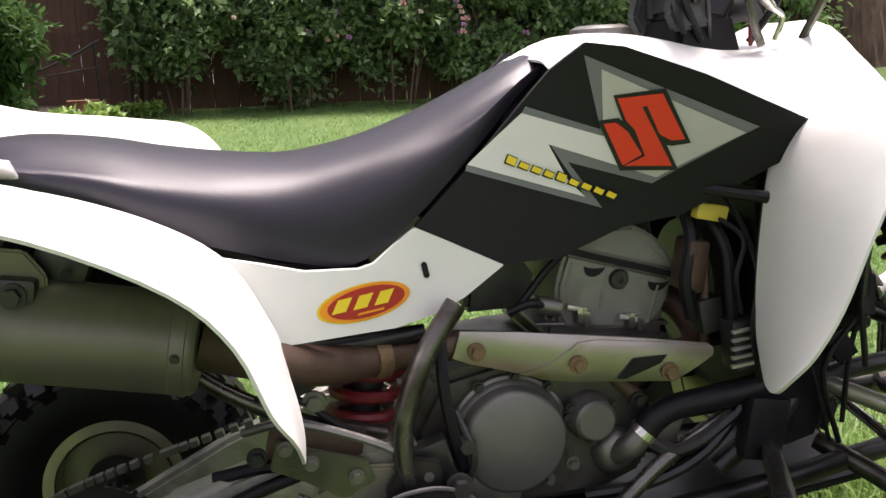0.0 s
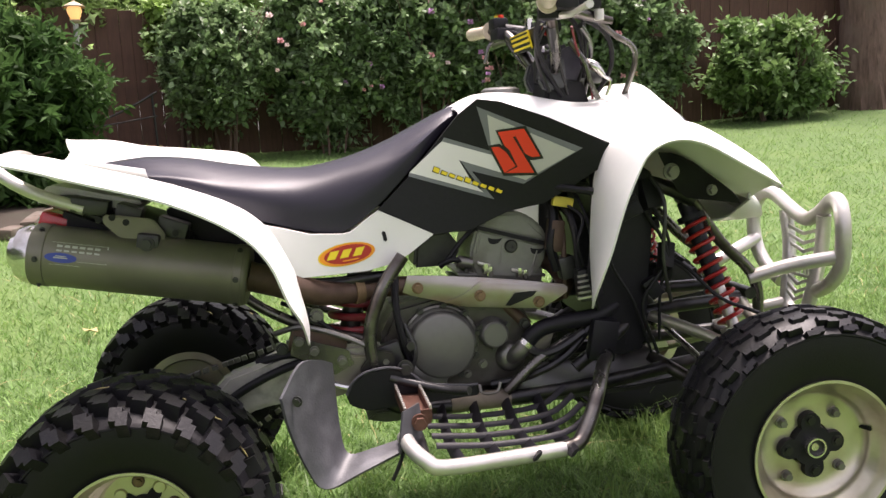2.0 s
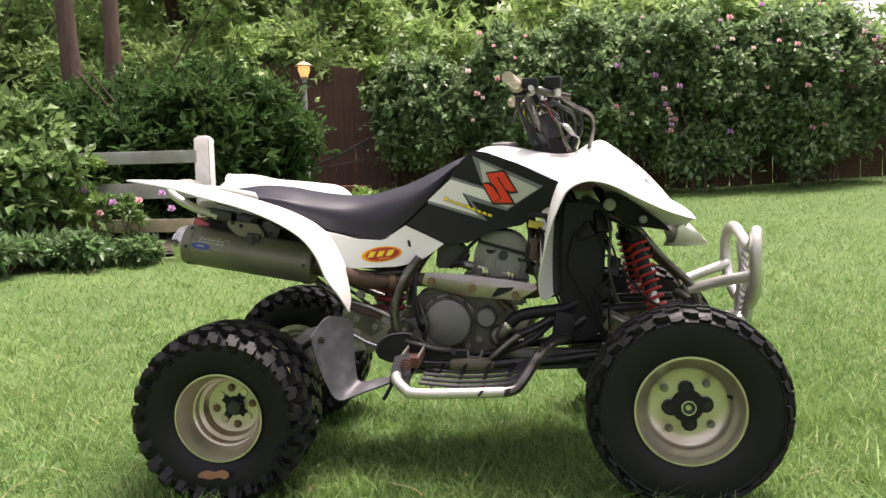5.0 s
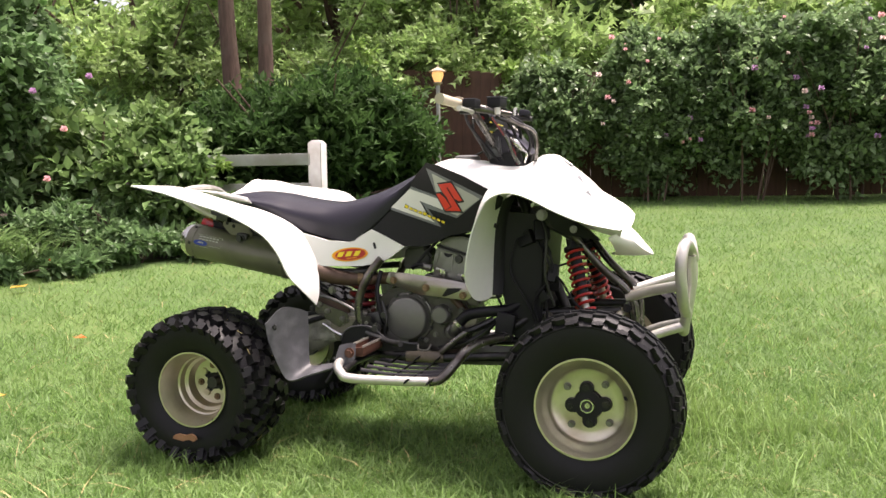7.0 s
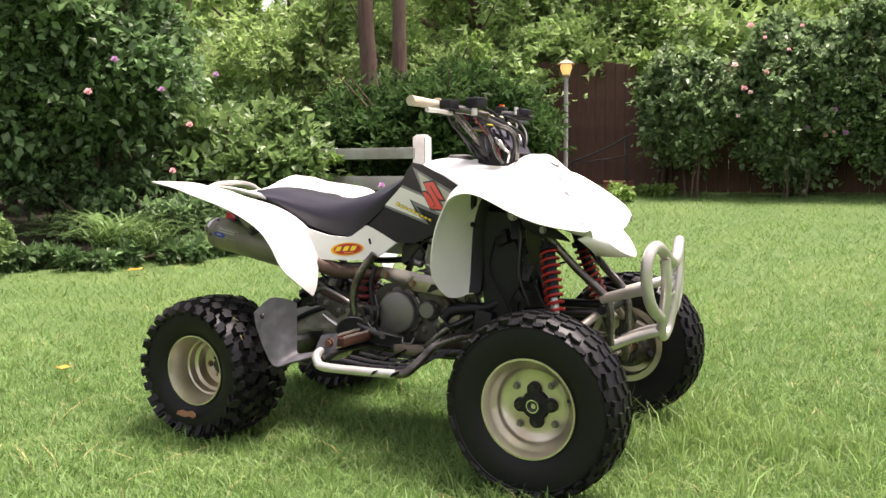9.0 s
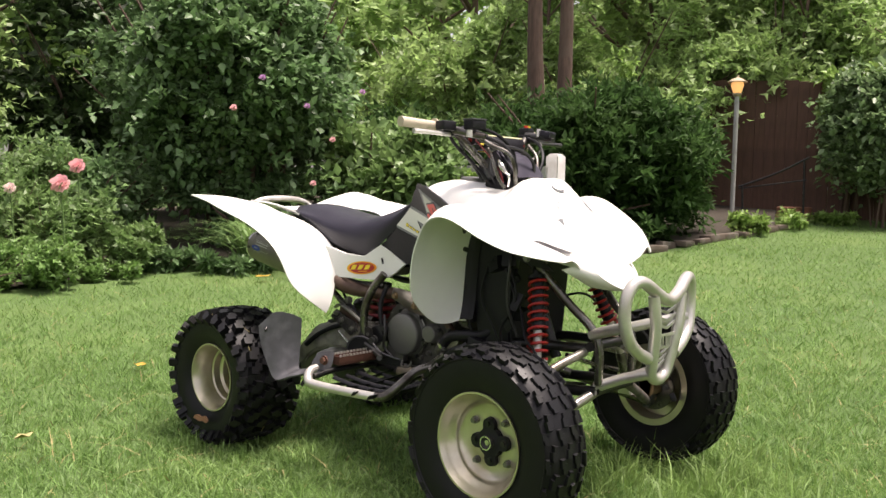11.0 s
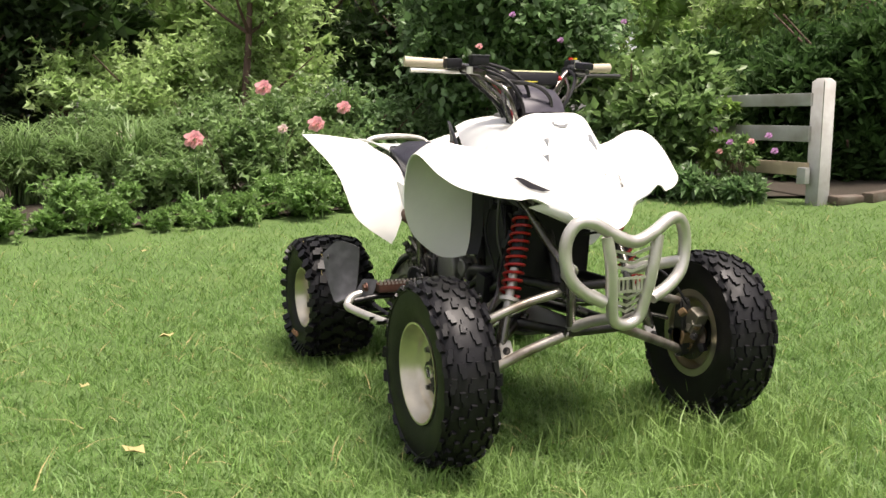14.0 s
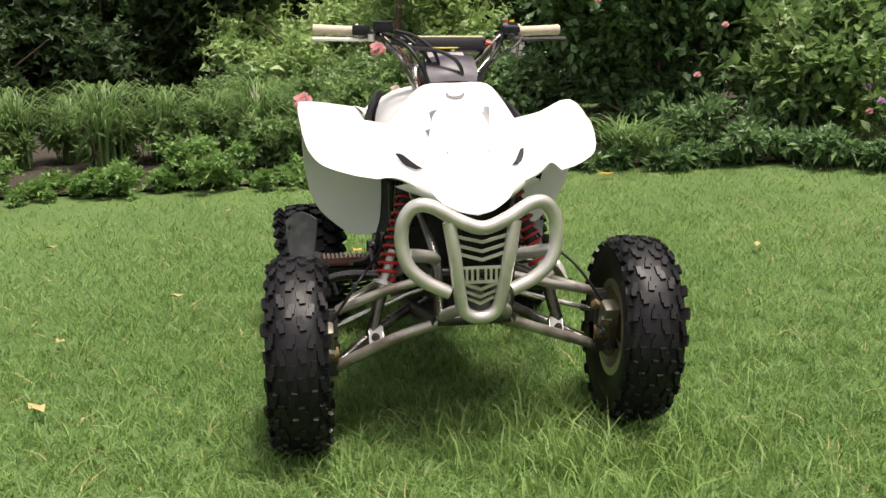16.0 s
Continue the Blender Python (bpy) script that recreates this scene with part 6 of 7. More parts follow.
rs = part("rear_shock", rod((.425, -.06, .60), (.385, -.06, .40), .022, 16), "darkmetal", atv, "rear shock absorber with a dark red spring")
spring((.419, -.06, .572), (.388, -.06, .425), .044, 5, .0088, "spring_dark", rs, "dark red coil spring")
part("shock_linkage", slab([(.37, .40), (.43, .40), (.44, .44), (.38, .45)], -.06, .06, .006), "frame_worn", atv)
part("side_bracket", slab([(.28, .50), (.33, .48), (.39, .46), (.40, .43), (.36, .41), (.31, .44), (.27, .46)], -.175, -.165, .002), "frame_worn", atv)
for x, z in ((.32, .465), (.375, .44), (.465, .43), (.29, .488)):
    part("frame_bolt", bolt((x, -.176, z), (0, -1, 0), .007, .012), "engine", atv)
part("peg_mount_plate", slab([(.44, .46), (.48, .45), (.49, .40), (.46, .36), (.42, .37), (.41, .42)], -.185, -.175, .003), "frame", atv)
part("brake_pedal_rod", tube([(.30, -.17, .42), (.36, -.18, .39), (.44, -.19, .37)], .006, 8), "chrome", atv)


# front suspension
def suspension(s):
    wz = FR[2] if s < 0 else FL[2]
    top, low = Vector((1.150, s * .138, .715)), Vector((1.224, s * .236, .42))
    d = (low - top)
    sh = part("front_shock", rod(top, top + d * .62, .019, 16), "black", atv, "front shock absorber with a red coil spring")
    part("shock_shaft", rod(top + d * .55, low, .013, 14), "pipe", sh)
    part("shock_eye", rod(top + Vector((0, -.02, .01)), top + Vector((0, .02, .01)), .018, 14), "engine", sh)
    spring(top + d * .14, top + d * .88, .0275, 10, .0046, "spring", sh, "red coil spring")
    part("spring_seat", lathe([(.0, 0), (.031, 0), (.031, .012), (0, .012)], 20, Matrix.Translation(top + d * .10) @ d.to_track_quat("Z", "Y").to_matrix().to_4x4()), "black", sh)
    part("spring_seat", lathe([(.0, 0), (.030, 0), (.030, .010), (0, .010)], 20, Matrix.Translation(top + d * .90) @ d.to_track_quat("Z", "Y").to_matrix().to_4x4()), "pipe", sh)
    part("shock_foot", rod(low, (1.24, s * .268, .30), .017, 14), "frame_worn", sh)
    bj, bu = (1.25, s * .375, wz - .045), (1.248, s * .36, wz + .115)
    arm = part("lower_arm", tube([(1.335, s * .075, .362), (1.30, s * .22, .305), bj], .015, 12, 5), "arm", atv, "worn silver lower suspension arm")
    part("arm_leg", tube([(1.08, s * .095, .362), (1.17, s * .24, .30), bj], .015, 12, 5), "frame_worn", arm)
    part("shock_bracket", slab([(1.235, .33), (1.25, .33), (1.27, .285), (1.215, .285)], s * .235, s * .275, .003), "pipe", arm, "bare aluminium shock bracket")
    part("bracket_bolt", bolt((1.262, s * .258, .305), (1, 0, 0), .008, .012), "darkmetal", arm)
    up = part("upper_arm", tube([(1.30, s * .105, .472), (1.275, s * .23, .435), bu], .013, 12, 5), "arm", atv, "worn silver upper suspension arm")
    part("arm_leg", tube([(1.06, s * .115, .468), (1.16, s * .24, .43), bu], .013, 12, 5), "arm", up)
    part("tie_rod", tube([(1.13, s * .06, .42), (1.15, s * .2, .375), (1.17, s * .385, wz + .04)], .008, 10), "chrome", atv)
    y0 = s * .40
    kn = part("steering_knuckle", slab([(1.235, wz + .12), (1.265, wz + .12), (1.28, wz + .03), (1.27, wz - .06), (1.24, wz - .06), (1.225, wz)], s * .36, s * .40, .006), "darkmetal", atv, "grimy cast steering knuckle")
    part("brake_disc", lathe([(.035, -.002), (.078, -.002), (.078, .002), (.035, .002)], 32, Matrix.Translation((1.255, s * .405, wz)) @ YIN, close=True), "frame_worn", kn)
    part("brake_caliper", boxm((1.295, s * .395, wz + .055), (.05, .045, .075), (0, 25, 0)), "muffler", kn, "grimy brake caliper", bevel=.008)
    part("hub_spindle", rod((1.255, s * .36, wz), (1.255, s * .455, wz), .028, 18), "rust", kn)
    part("ball_joint", rod((bj[0], bj[1], bj[2] - .02), (bj[0], bj[1], bj[2] + .03), .013, 12), "darkmetal", kn)
    part("brake_hose", tube([(1.29, s * .38, wz + .09), (1.27, s * .30, wz + .20), (1.18, s * .24, wz + .25), (1.12, s * .18, wz + .32), (1.06, s * .12, .60)], .004, 8), "black", atv)


both(suspension)
part("steering_stem", rod((1.13, 0, .42), (.90, 0, 1.0), .017, 14), "frame", atv)
part("front_cross_member", rod((1.32, -.11, .49), (1.32, .11, .49), .014, 12), "frame", atv)
part("lower_cross_member", rod((1.335, -.10, .362), (1.335, .10, .362), .016, 12), "frame", atv)

# front bumper
BY = -.014


def bx(y):
    return 1.518 - .03 * (abs(y) / .19) ** 2


def bumper_path(pts):
    return [(bx(y) - .03 * max(0, (.55 - z) / .15), y + BY, z) for y, z in pts]


bumper = part("front_bumper", tube(bumper_path([(-.078, .478), (-.135, .505), (-.178, .545), (-.194, .60), (-.190, .655), (-.165, .692), (-.125, .695), (-.06, .660), (0, .640), (.06, .660), (.125, .695), (.165, .692), (.190, .655), (.194, .60), (.178, .545), (.135, .505), (.078, .478)]), .0175, 16, 6), "pipe", atv, "tubular aluminium front bumper")
part("bumper_hoop", tube(bumper_path([(-.082, .656), (-.068, .57), (-.054, .475), (-.040, .425), (0, .408), (.040, .425), (.054, .475), (.068, .57), (.082, .656)]), .0165, 16, 6), "pipe", bumper)
for s in (-1, 1):
    part("bumper_stay", tube([(1.488, s * .185 + BY, .575), (1.40, s * .13, .55), (1.32, s * .10, .525)], .0165, 14, 4), "pipe", bumper)
    part("bumper_stay", tube([(1.49, s * .045 + BY, .43), (1.41, s * .07, .405), (1.33, s * .09, .37)], .0155, 14, 4), "pipe", bumper)


def plate_pt(y, z):
    return (bx(y) - .035 * max(0, (.55 - z) / .15) - .004, y + BY, z)


def chevron(z, w, h, drop):
    """One V-shaped bar of the grille plate."""
    bm = bmesh.new()
    pts = [(-w, z + drop), (0, z), (w, z + drop), (w, z + drop + h), (0, z + h), (-w, z + drop + h)]
    f = bm.faces.new([bm.verts.new(plate_pt(y, q)) for y, q in pts])
    r = bmesh.ops.extrude_face_region(bm, geom=[f])
    for v in r["geom"]:
        if isinstance(v, bmesh.types.BMVert):
            v.co.x -= .005
    return part("plate_bar", bm, "pipe", bumper, smooth=False)


for z, w in ((.600, .066), (.577, .060), (.556, .056), (.478, .044), (.458, .040), (.440, .035)):
    chevron(z, w, .008, .016)
for y in (-.037, -.0235, -.010, .010, .0235, .037):
    part("plate_bar", boxm((plate_pt(y, .522)[0], y + BY, .522), (.004, .006, .03)), "pipe", bumper)
for z in (.541, .503):
    part("plate_bar", boxm((plate_pt(0, z)[0], BY, z), (.004, .094, .007)), "pipe", bumper)
for s in (-1, 1):
    part("plate_edge", tube([plate_pt(s * .066, .62), plate_pt(s * .052, .54), plate_pt(s * .042, .45)], .004, 6, 3), "pipe", bumper)

# handlebar
BARX = .805
bar = part("handlebar", tube([(.80, -.372, 1.142), (.82, -.25, 1.137), (.845, -.185, 1.12), (.875, -.11, 1.05), (.885, -.06, 1.012), (.885, 0, 1.008), (.885, .06, 1.012), (.875, .11, 1.05), (.845, .185, 1.12), (.82, .25, 1.137), (.80, .372, 1.147)], .0115, 12), "frame_worn", atv, "bent steel handlebar")
for s in (-1, 1):
    part("grip", tube([(.797, s * .385, 1.144), (.809, s * .31, 1.141), (.82, s * .25, 1.138)], [.0165, .015, .0155], 14, 4), "grip", bar, "worn pale tan rubber grip")
    part("grip_flange", lathe([(.0, 0), (.023, 0), (.023, .006), (0, .006)], 18, Matrix.Translation((.8195, s * .252, 1.138)) @ Matrix.Rotation(radians(90), 4, "X")), "grip", bar)
    part("lever", tube([(.858, s * .39, 1.113), (.862, s * .33, 1.113), (.864, s * .26, 1.112), (.85, s * .215, 1.115)], [.008, .0065, .0065, .008], 8, 4), "pipe" if s < 0 else "darkmetal", bar, "metal hand lever")
    part("lever_perch", boxm((.838, s * .205, 1.124), (.05, .045, .03), (0, 0, s * 12)), "black", bar, bevel=.005)
    part("bar_clamp", boxm((.888, s * .035, 1.02), (.045, .03, .05)), "darkmetal", bar, bevel=.006)
    part("pad_end", tube([(.868, s * .105, 1.105), (.866, s * .128, 1.104)], .019, 12, 2), "black", bar, "black end of the bar pad")
part("crossbar", rod((.857, -.155, 1.095), (.857, .155, 1.095), .007, 10), "frame_worn", bar)
part("bar_pad", boxm((.864, .02, 1.094), (.050, .215, .044), (0, -14, 0)), "black", bar, "black crossbar pad with a striped yellow face", bevel=.012)
part("pad_strip", boxm((.866, .02, 1.1165), (.030, .205, .004), (0, -14, 0)), "pad_pale", bar, "pale yellow top of the bar pad")
part("pad_face", boxm((.8352, .02, 1.0865), (.004, .150, .040), (0, -14, 0)), "yellow", bar, "yellow rider's side of the bar pad")
for dz, h in ((.014, .004), (.004, .005), (-.008, .006), (-.018, .004)):
    part("pad_stripe", boxm((.8330 - dz * .25, .02, 1.0865 + dz), (.003, .148, h), (0, -14, 0)), "black", bar, "black stripe on the bar pad")
part("throttle_housing", boxm((.858, -.245, 1.138), (.044, .052, .030), (0, 0, -6)), "black", bar, "black throttle housing", bevel=.006)
part("brake_reservoir", boxm((.925, -.185, 1.143), (.046, .056, .030), (0, 0, -10)), "black", bar, "black brake reservoir", bevel=.005)
part("reservoir_lid", boxm((.925, -.185, 1.1590), (.049, .060, .005), (0, 0, -10)), "guard", bar, bevel=.002)
part("perch_casting", tube([(.85, -.21, 1.128), (.89, -.205, 1.122), (.93, -.20, 1.112), (.972, -.19, 1.104)], [.014, .013, .011, .008], 10, 4), "frame_worn", bar, "cast lever perch")
part("lever_pivot", rod((.935, -.222, 1.103), (.935, -.222, 1.124), .010, 12), "pipe", bar)
part("riser_sleeve", tube([(.852, -.165, 1.103), (.862, -.14, 1.08), (.872, -.118, 1.058)], .0120, 12, 4), "frame", bar, "dark sleeve on the bar")
part("riser_sleeve", tube([(.857, .135, 1.098), (.858, .152, 1.095)], .0125, 12, 2), "spring", bar, "red end of the crossbar")
part("riser_sleeve", tube([(.857, -.112, 1.098), (.858, -.128, 1.095)], .0125, 12, 2), "spring", bar, "red end of the crossbar")
part("left_perch", tube([(.84, .20, 1.135), (.88, .205, 1.130), (.93, .20, 1.122), (.962, .19, 1.116)], [.015, .015, .013, .008], 10, 4), "darkmetal", bar, "dark clutch lever perch")
part("choke_knob", rod((.90, .19, 1.13), (.90, .19, 1.158), .010, 12), "chrome", bar)
part("switch_cap", boxm((.935, .195, 1.138), (.04, .05, .022), (0, 10, 8)), "seat", bar, bevel=.006)
part("switch_box", boxm((.83, .215, 1.150), (.04, .045, .030), (0, 0, 6)), "black", bar, "black switch box", bevel=.008)
part("switch_button", lathe([(0, .008), (.008, .008), (.008, 0)], 12, Matrix.Translation((.83, .225, 1.164))), "yellow", bar)
part("switch_button", lathe([(0, .008), (.007, .008), (.007, 0)], 12, Matrix.Translation((.835, .205, 1.164))), "red", bar)
part("instrument_panel", slab([(.865, .995), (.935, .985), (.955, 1.03), (.92, 1.075), (.875, 1.06)], -.062, .062, .008), "panel_gloss", atv, "glossy dark instrument cover")
part("panel_top", patch([[(.915, -.05, 1.062), (.915, .01, 1.068), (.915, .07, 1.062)], [(.945, -.062, 1.052), (.95, .01, 1.056), (.945, .08, 1.052)], [(.985, -.065, 1.012), (.99, .01, 1.018), (.985, .085, 1.012)], [(1.005, -.058, .985), (1.008, .01, .988), (1.005, .078, .985)]], 3, .003, 1), "panel_gloss", atv, "glossy dark grey instrument plate")
part("bar_mount", slab([(.848, 1.0), (.862, .972), (.912, .98), (.905, 1.045), (.86, 1.04)], -.075, -.045, .005), "guard", atv, "grey casting under the handlebar")
part("bar_mount", slab([(.848, 1.0), (.862, .972), (.912, .98), (.905, 1.045), (.86, 1.04)], .045, .075, .005), "guard", atv)
part("chrome_stay", tube([(.945, -.085, 1.035), (.965, -.098, 1.02), (.985, -.10, .998)], [.006, .011, .006], 10, 4), "chrome", atv, "bright chrome stay")
part("stay_rod", tube([(.91, -.10, 1.075), (.94, -.105, 1.03), (.955, -.10, .985), (.975, -.09, .95)], .006, 8), "frame_worn", atv)
part("stay_rod", tube([(.985, -.10, .998), (1.0, -.10, .985), (.992, -.095, .955)], .004, 8), "chrome", atv)
part("ignition_key", lathe([(0, .02), (.012, .02), (.012, 0)], 14, Matrix.Translation((.88, .03, 1.062))), "chrome", atv)
part("stem_cover", slab([(.86, .93), (.97, .93), (.95, 1.0), (.87, 1.0)], -.06, .06, .01), "black", atv)
cables = [
    ([(.845, -.18, 1.13), (.90, -.17, 1.12), (.985, -.12, 1.085), (1.01, -.08, 1.02), (.98, -.05, .955)], .0055, "black"),
    ([(.85, .19, 1.13), (.92, .17, 1.10), (.97, .12, 1.04), (.97, .06, .95)], .0055, "black"),
    ([(.85, -.16, 1.14), (.92, -.11, 1.11), (.955, -.05, 1.04), (.94, -.03, .96)], .005, "black"),
    ([(.83, -.21, 1.14), (.82, -.16, 1.09), (.85, -.10, 1.03), (.90, -.06, .96)], .0055, "black"),
    ([(.83, .21, 1.14), (.86, .15, 1.06), (.90, .09, 1.0), (.93, .05, .95)], .005, "frame_worn"),
    ([(.85, -.15, 1.12), (.87, -.12, 1.07), (.90, -.08, 1.0), (.92, -.05, .95)], .0032, "frame"),
    ([(.945, -.19, 1.105), (.985, -.17, 1.078), (1.030, -.15, 1.056), (1.043, -.135, 1.02), (1.028, -.10, .95)], .0062, "frame_worn"),
    ([(.80, .25, 1.06), (.812, .25, 1.10), (.838, .25, 1.120), (.862, .25, 1.116), (.89, .22, 1.09), (.905, .15, 1.045), (.92, .08, .98)], .0048, "frame_worn"),
    ([(.925, -.15, 1.135), (.945, -.09, 1.115), (.965, -.04, 1.07), (.965, -.02, 1.0)], .0055, "black"),
    ([(.915, -.16, 1.10), (.95, -.10, 1.085), (.985, -.02, 1.07), (.998, .03, 1.03), (.985, .04, .96)], .0058, "frame"),
    ([(.88, .16, 1.10), (.93, .14, 1.06), (.955, .11, 1.01), (.96, .08, .95)], .0055, "frame_worn"),
    ([(.84, -.16, 1.10), (.83, -.12, 1.06), (.845, -.09, 1.02), (.87, -.07, .97)], .0045, "frame"),
    ([(.90, -.15, 1.10), (.925, -.11, 1.05), (.955, -.09, 1.0), (.965, -.08, .95)], .0028, "spring_dark"),
    ([(.855, .14, 1.10), (.88, .10, 1.09), (.89, .0, 1.085), (.88, -.1, 1.09)], .003, "wire_yellow"),
]
for pts, r, mat in cables:
    part("cable", tube(pts, r, 8), mat, bar)

# foot wells
def footwell(s):
    guard = part("heel_guard", patch([[(.258, .500, .478), (.292, .458, .522), (.325, .415, .516), (.350, .388, .500)], [(.268, .497, .42), (.300, .455, .44), (.330, .418, .44), (.352, .392, .435)], [(.292, .485, .345), (.318, .460, .355), (.342, .425, .358), (.357, .402, .36)], [(.320, .475, .300), (.338, .46, .312), (.355, .435, .325), (.370, .412, .335)], [(.385, .462, .318), (.395, .45, .328), (.405, .43, .336), (.415, .412, .342)], [(.485, .435, .348), (.488, .425, .35), (.492, .41, .351), (.495, .39, .352)]], 4, .006, s), "guard", atv, "scuffed grey plastic heel guard")
    part("guard_bolt", bolt((.284, s * .486, .456), (-.4, s * .9, 0), .0065, .007), "darkmetal", guard)
    part("guard_tab", patch([[(.470, .418, .405), (.492, .40, .408), (.505, .375, .405)], [(.462, .435, .37), (.490, .415, .372), (.508, .385, .37)], [(.455, .445, .335), (.488, .428, .343), (.505, .395, .347)]], 3, .005, s), "guard", guard, "scuffed grey end tab of the heel guard")
    peg = part("foot_peg", boxm((.503, s * .285, .358), (.050, .175, .012)), "brown_peg", atv, "rusty toothed foot peg", bevel=.003)
    for dx in (-.024, .024):
        part("peg_rail", boxm((.503 + dx, s * .285, .371), (.0045, .178, .020)), "brown_peg", peg)
        for i in range(12):
            part("peg_tooth", boxm((.503 + dx, s * (.203 + i * .0149), .3835), (.0045, .0085, .008)), "pipe", peg)
    for y in (.2, .37):
        part("peg_end", boxm((.503, s * y, .370), (.050, .005, .022)), "brown_peg", peg)
    part("peg_bracket", boxm((.495, s * .17, .355), (.05, .06, .03)), "frame", peg, bevel=.004)
    part("peg_bolt", bolt((.500, s * .412, .372), (0, s, 0), .011, .014), "brown_peg", peg)
    nb = part("nerf_bar", tube([(.47, s * .41, .346), (.478, s * .455, .338), (.50, s * .482, .322), (.53, s * .487, .309), (.65, s * .462, .302), (.765, s * .438, .299)], .0145, 14), "pipe", atv, "silver nerf bar with woven foot straps")
    part("nerf_bar_front", tube([(.765, s * .438, .299), (.80, s * .425, .306), (.835, s * .395, .345), (.865, s * .355, .385), (.90, s * .28, .40), (.95, s * .17, .40)], .0145, 14), "frame_worn", nb)
    part("nerf_stay", tube([(.50, s * .46, .325), (.50, s * .36, .335), (.50, s * .18, .33)], .010, 10), "frame", nb)
    for k, y in enumerate((.40, .345, .285, .225)):
        part("strap", tube([(.53, s * y, .318), (.65, s * (y - .005), .306), (.78, s * (y - .01), .312), (.84, s * (y - .02), .345)], .0065, 6, 4, flat=.3), "black", nb, "black woven foot strap")
    for k, x in enumerate((.565, .635, .705, .775)):
        part("strap", tube([(x, s * .475, .304), (x, s * .32, .300), (x + .01, s * .17, .318)], .012, 6, 4, flat=.3), "black", nb)


both(footwell)
part("brake_pedal", tube([(.47, -.20, .40), (.52, -.21, .385), (.58, -.24, .375), (.62, -.28, .38)], .009, 10), "darkmetal", atv)
part("skid_strut", tube([(.72, -.17, .335), (.80, -.165, .40), (.90, -.155, .45)], .011, 10), "frame_worn", atv)
part("hanging_strap", tube([(.47, -.43, .34), (.455, -.45, .31), (.44, -.46, .285)], .006, 6, 3, flat=.4), "black", atv)
# mud mark low on the rear tyre
part("mud_mark", slab([(-.058, .100), (-.05, .112), (-.032, .117), (-.01, .113), (.012, .119), (.026, .112), (.03, .101), (.018, .094), (.0, .099), (-.02, .093), (-.042, .097)], -.5468, -.540, .0012), "mudmark", atv, "patch of dry brown mud on the tyre")

# wiring, hoses and small fittings packed round the engine
for pts, r, mat in (
        ([(.845, -.10, .76), (.852, -.13, .70), (.842, -.135, .64), (.855, -.13, .585)], .011, "black"),
        ([(.86, -.06, .75), (.872, -.12, .68), (.868, -.14, .60), (.875, -.12, .52)], .006, "header"),
        ([(.88, -.10, .77), (.90, -.15, .74), (.915, -.19, .66), (.905, -.20, .58), (.93, -.18, .50)], .004, "black"),
        ([(.50, -.13, .60), (.495, -.155, .54), (.505, -.16, .47), (.52, -.15, .42)], .008, "black"),
        ([(.51, -.15, .50), (.53, -.165, .44), (.52, -.16, .39), (.55, -.15, .36)], .005, "darkmetal"),
        ([(.77, -.13, .43), (.80, -.16, .41), (.84, -.17, .42), (.90, -.16, .45)], .010, "frame"),
        ([(.70, -.12, .34), (.78, -.15, .36), (.86, -.16, .40), (.93, -.15, .47)], .009, "frame"),
        ([(1.06, -.16, .78), (1.08, -.19, .72), (1.075, -.19, .60), (1.10, -.17, .50)], .0045, "darkmetal"),
        ([(.24, -.14, .50), (.30, -.165, .515), (.38, -.175, .49), (.44, -.18, .46)], .006, "engine"),
        ([(.20, -.13, .44), (.28, -.15, .455), (.35, -.16, .43)], .009, "black"),
        ([(.26, -.12, .56), (.31, -.15, .54), (.36, -.15, .50), (.41, -.16, .47)], .005, "black")):
    part("hose", tube(pts, r, 8, 5), mat, atv)
for x, y, z, r, mat in ((.52, -.155, .455, .010, "darkmetal"), (.503, -.19, .415, .012, "darkmetal"), (.765, -.10, .52, .008, "darkmetal"), (.69, -.105, .515, .007, "darkmetal"), (.80, -.11, .40, .009, "engine"), (.665, -.115, .43, .006, "darkmetal"),
                        (.78, -.115, .47, .008, "darkmetal"), (.33, -.15, .535, .010, "engine"), (.255, -.15, .47, .009, "darkmetal"), (1.075, -.235, .79, .012, "engine"), (1.17, -.225, .745, .008, "engine")):
    part("fitting_bolt", bolt((x, y, z), (0, -1, 0), r, r * 1.6), mat, atv)
for c, sz, rot, mat in (((.855, -.12, .66), (.03, .05, .07), 8, "header"), ((.875, -.13, .59), (.035, .04, .05), -10, "darkmetal"), ((.81, -.125, .435), (.05, .03, .045), 20, "muffler"), ((.85, -.14, .40), (.06, .02, .03), -25, "darkmetal"),
                        ((.33, -.13, .475), (.12, .04, .055), 14, "header"), ((.56, -.13, .375), (.08, .03, .05), 10, "engine"), ((.48, -.14, .43), (.05, .03, .06), -15, "darkmetal"), ((.94, -.17, .43), (.06, .03, .09), 10, "black")):
    part("bracket", boxm(c, sz, (0, rot, 0)), mat, atv, bevel=.006)

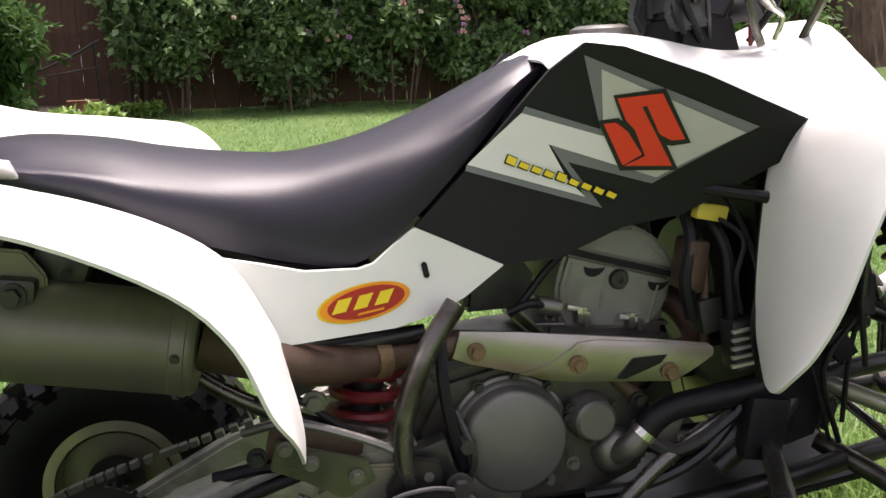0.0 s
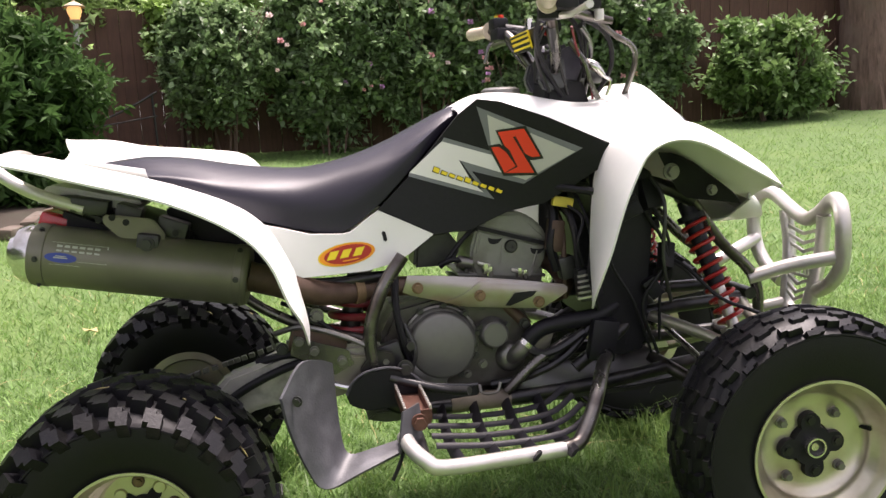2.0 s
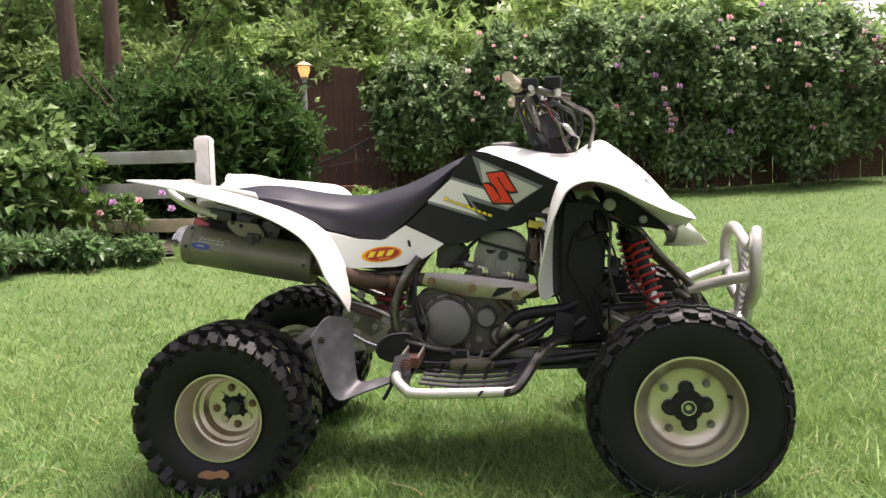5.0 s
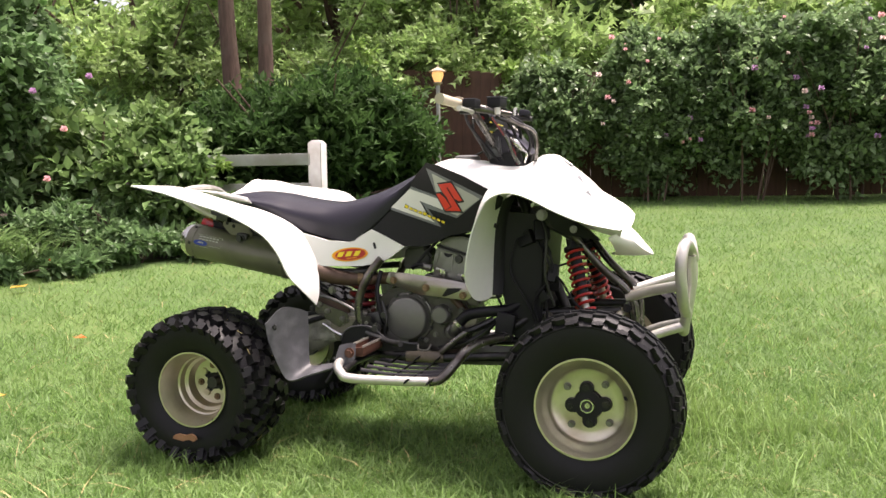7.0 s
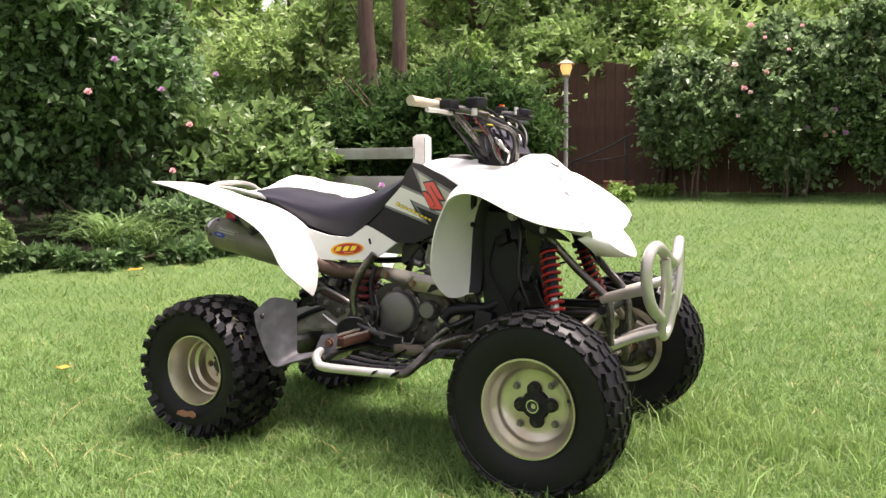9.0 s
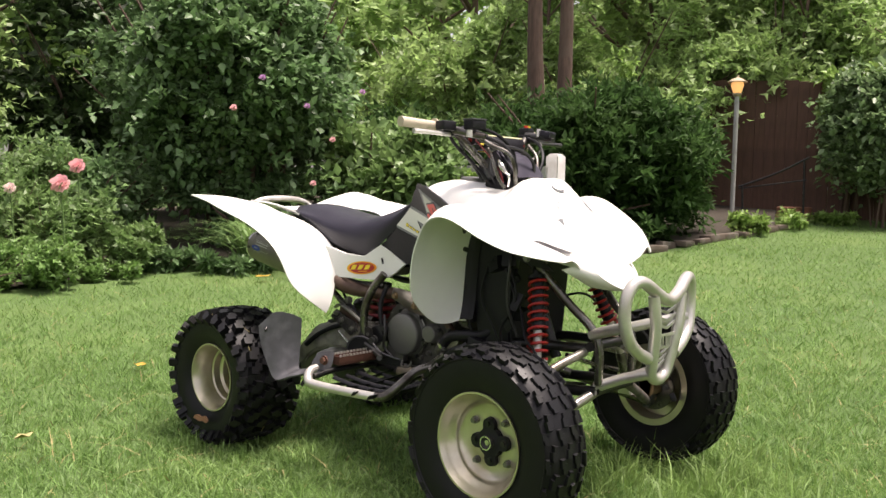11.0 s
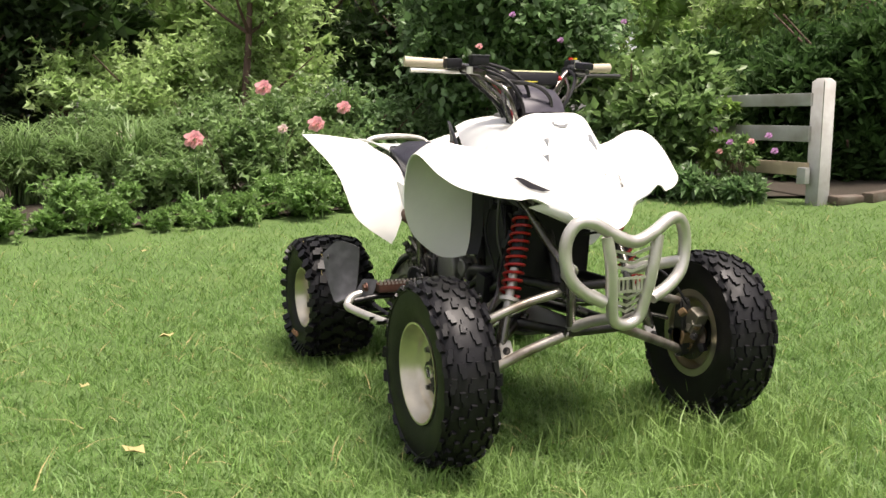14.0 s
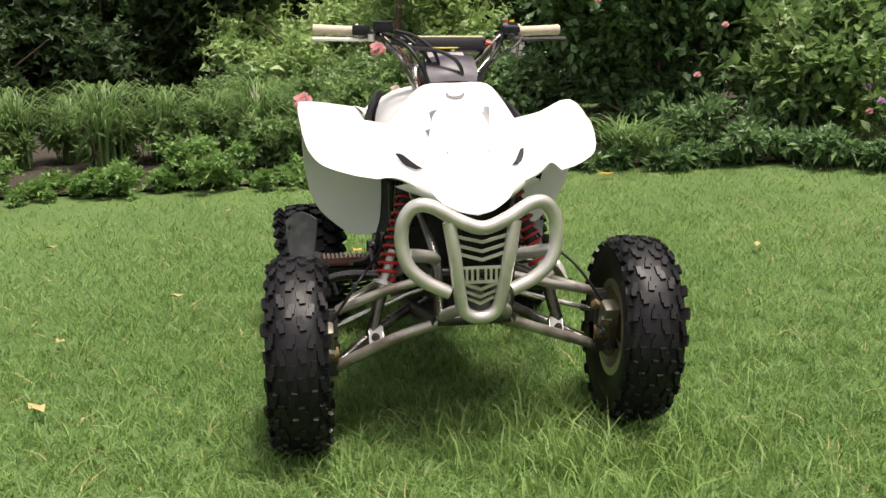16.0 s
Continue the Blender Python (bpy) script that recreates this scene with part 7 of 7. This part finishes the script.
# ribs, clips and hoses of the black bay behind the front shocks
bay = random.Random(5)
for i in range(9):
    c = (bay.uniform(.99, 1.10), -bay.uniform(.13, .165), bay.uniform(.50, .80))
    part("bay_bracket", boxm(c, (bay.uniform(.015, .05), bay.uniform(.015, .04), bay.uniform(.015, .07)), (bay.uniform(-20, 20), bay.uniform(-35, 35), bay.uniform(-20, 20))), "black", atv, bevel=.003)
for i in range(3):
    x, z = bay.uniform(.96, 1.06), bay.uniform(.70, .80)
    part("bay_hose", tube([(x, -.165, z), (x + bay.uniform(-.03, .05), -.175, z - .1), (x + bay.uniform(-.02, .06), -.17, z - .2), (x + bay.uniform(0, .08), -.155, z - .32)], bay.uniform(.003, .005), 8, 4), "black", atv)
# grimy fittings round the front hubs
for s in (-1, 1):
    wy, wz = (FR[1], FR[2]) if s < 0 else (FL[1], FL[2])
    for i in range(12):
        a, r = bay.uniform(0, 6.28), bay.uniform(.03, .085)
        c = (1.262 + r * math.cos(a), s * bay.uniform(.365, .405), wz + r * math.sin(a))
        mat = ("muffler", "rust", "darkmetal", "black")[i % 4]
        if i % 3:
            part("hub_fitting", boxm(c, (bay.uniform(.012, .035), bay.uniform(.012, .03), bay.uniform(.012, .04)), (bay.uniform(-40, 40), bay.uniform(-60, 60), bay.uniform(-30, 30))), mat, atv, bevel=.003)
        else:
            part("hub_fitting", bolt(c, (.2, -s, .1), .008, .014), mat, atv)

# ---- boards of the back fence ----
board = boxm((0, 0, 0), (0.1455, 0.022, 1.86))
bmesh.ops.bevel(board, geom=board.edges[:], offset=0.004, segments=1, affect="EDGES")
board_mesh = bpy.data.meshes.new("board")
board.to_mesh(board_mesh)
board.free()
board_mesh.materials.append(M["fence_wood"])
x = -3.0
i = 0
while x < 13.0:
    ob = new("board", board_mesh)
    ob.parent = back_fence
    ob.location = (x - fence_ox, -0.01 + 0.004 * math.sin(i * 2.7), float(gz(x, 9.95)) + 0.875 + 0.012 * math.sin(i * 1.9))
    ob.rotation_euler = (0, radians(0.35 * math.sin(i * 3.1)), radians(0.8 * math.sin(i * 1.3)))
    x += 0.147
    i += 1
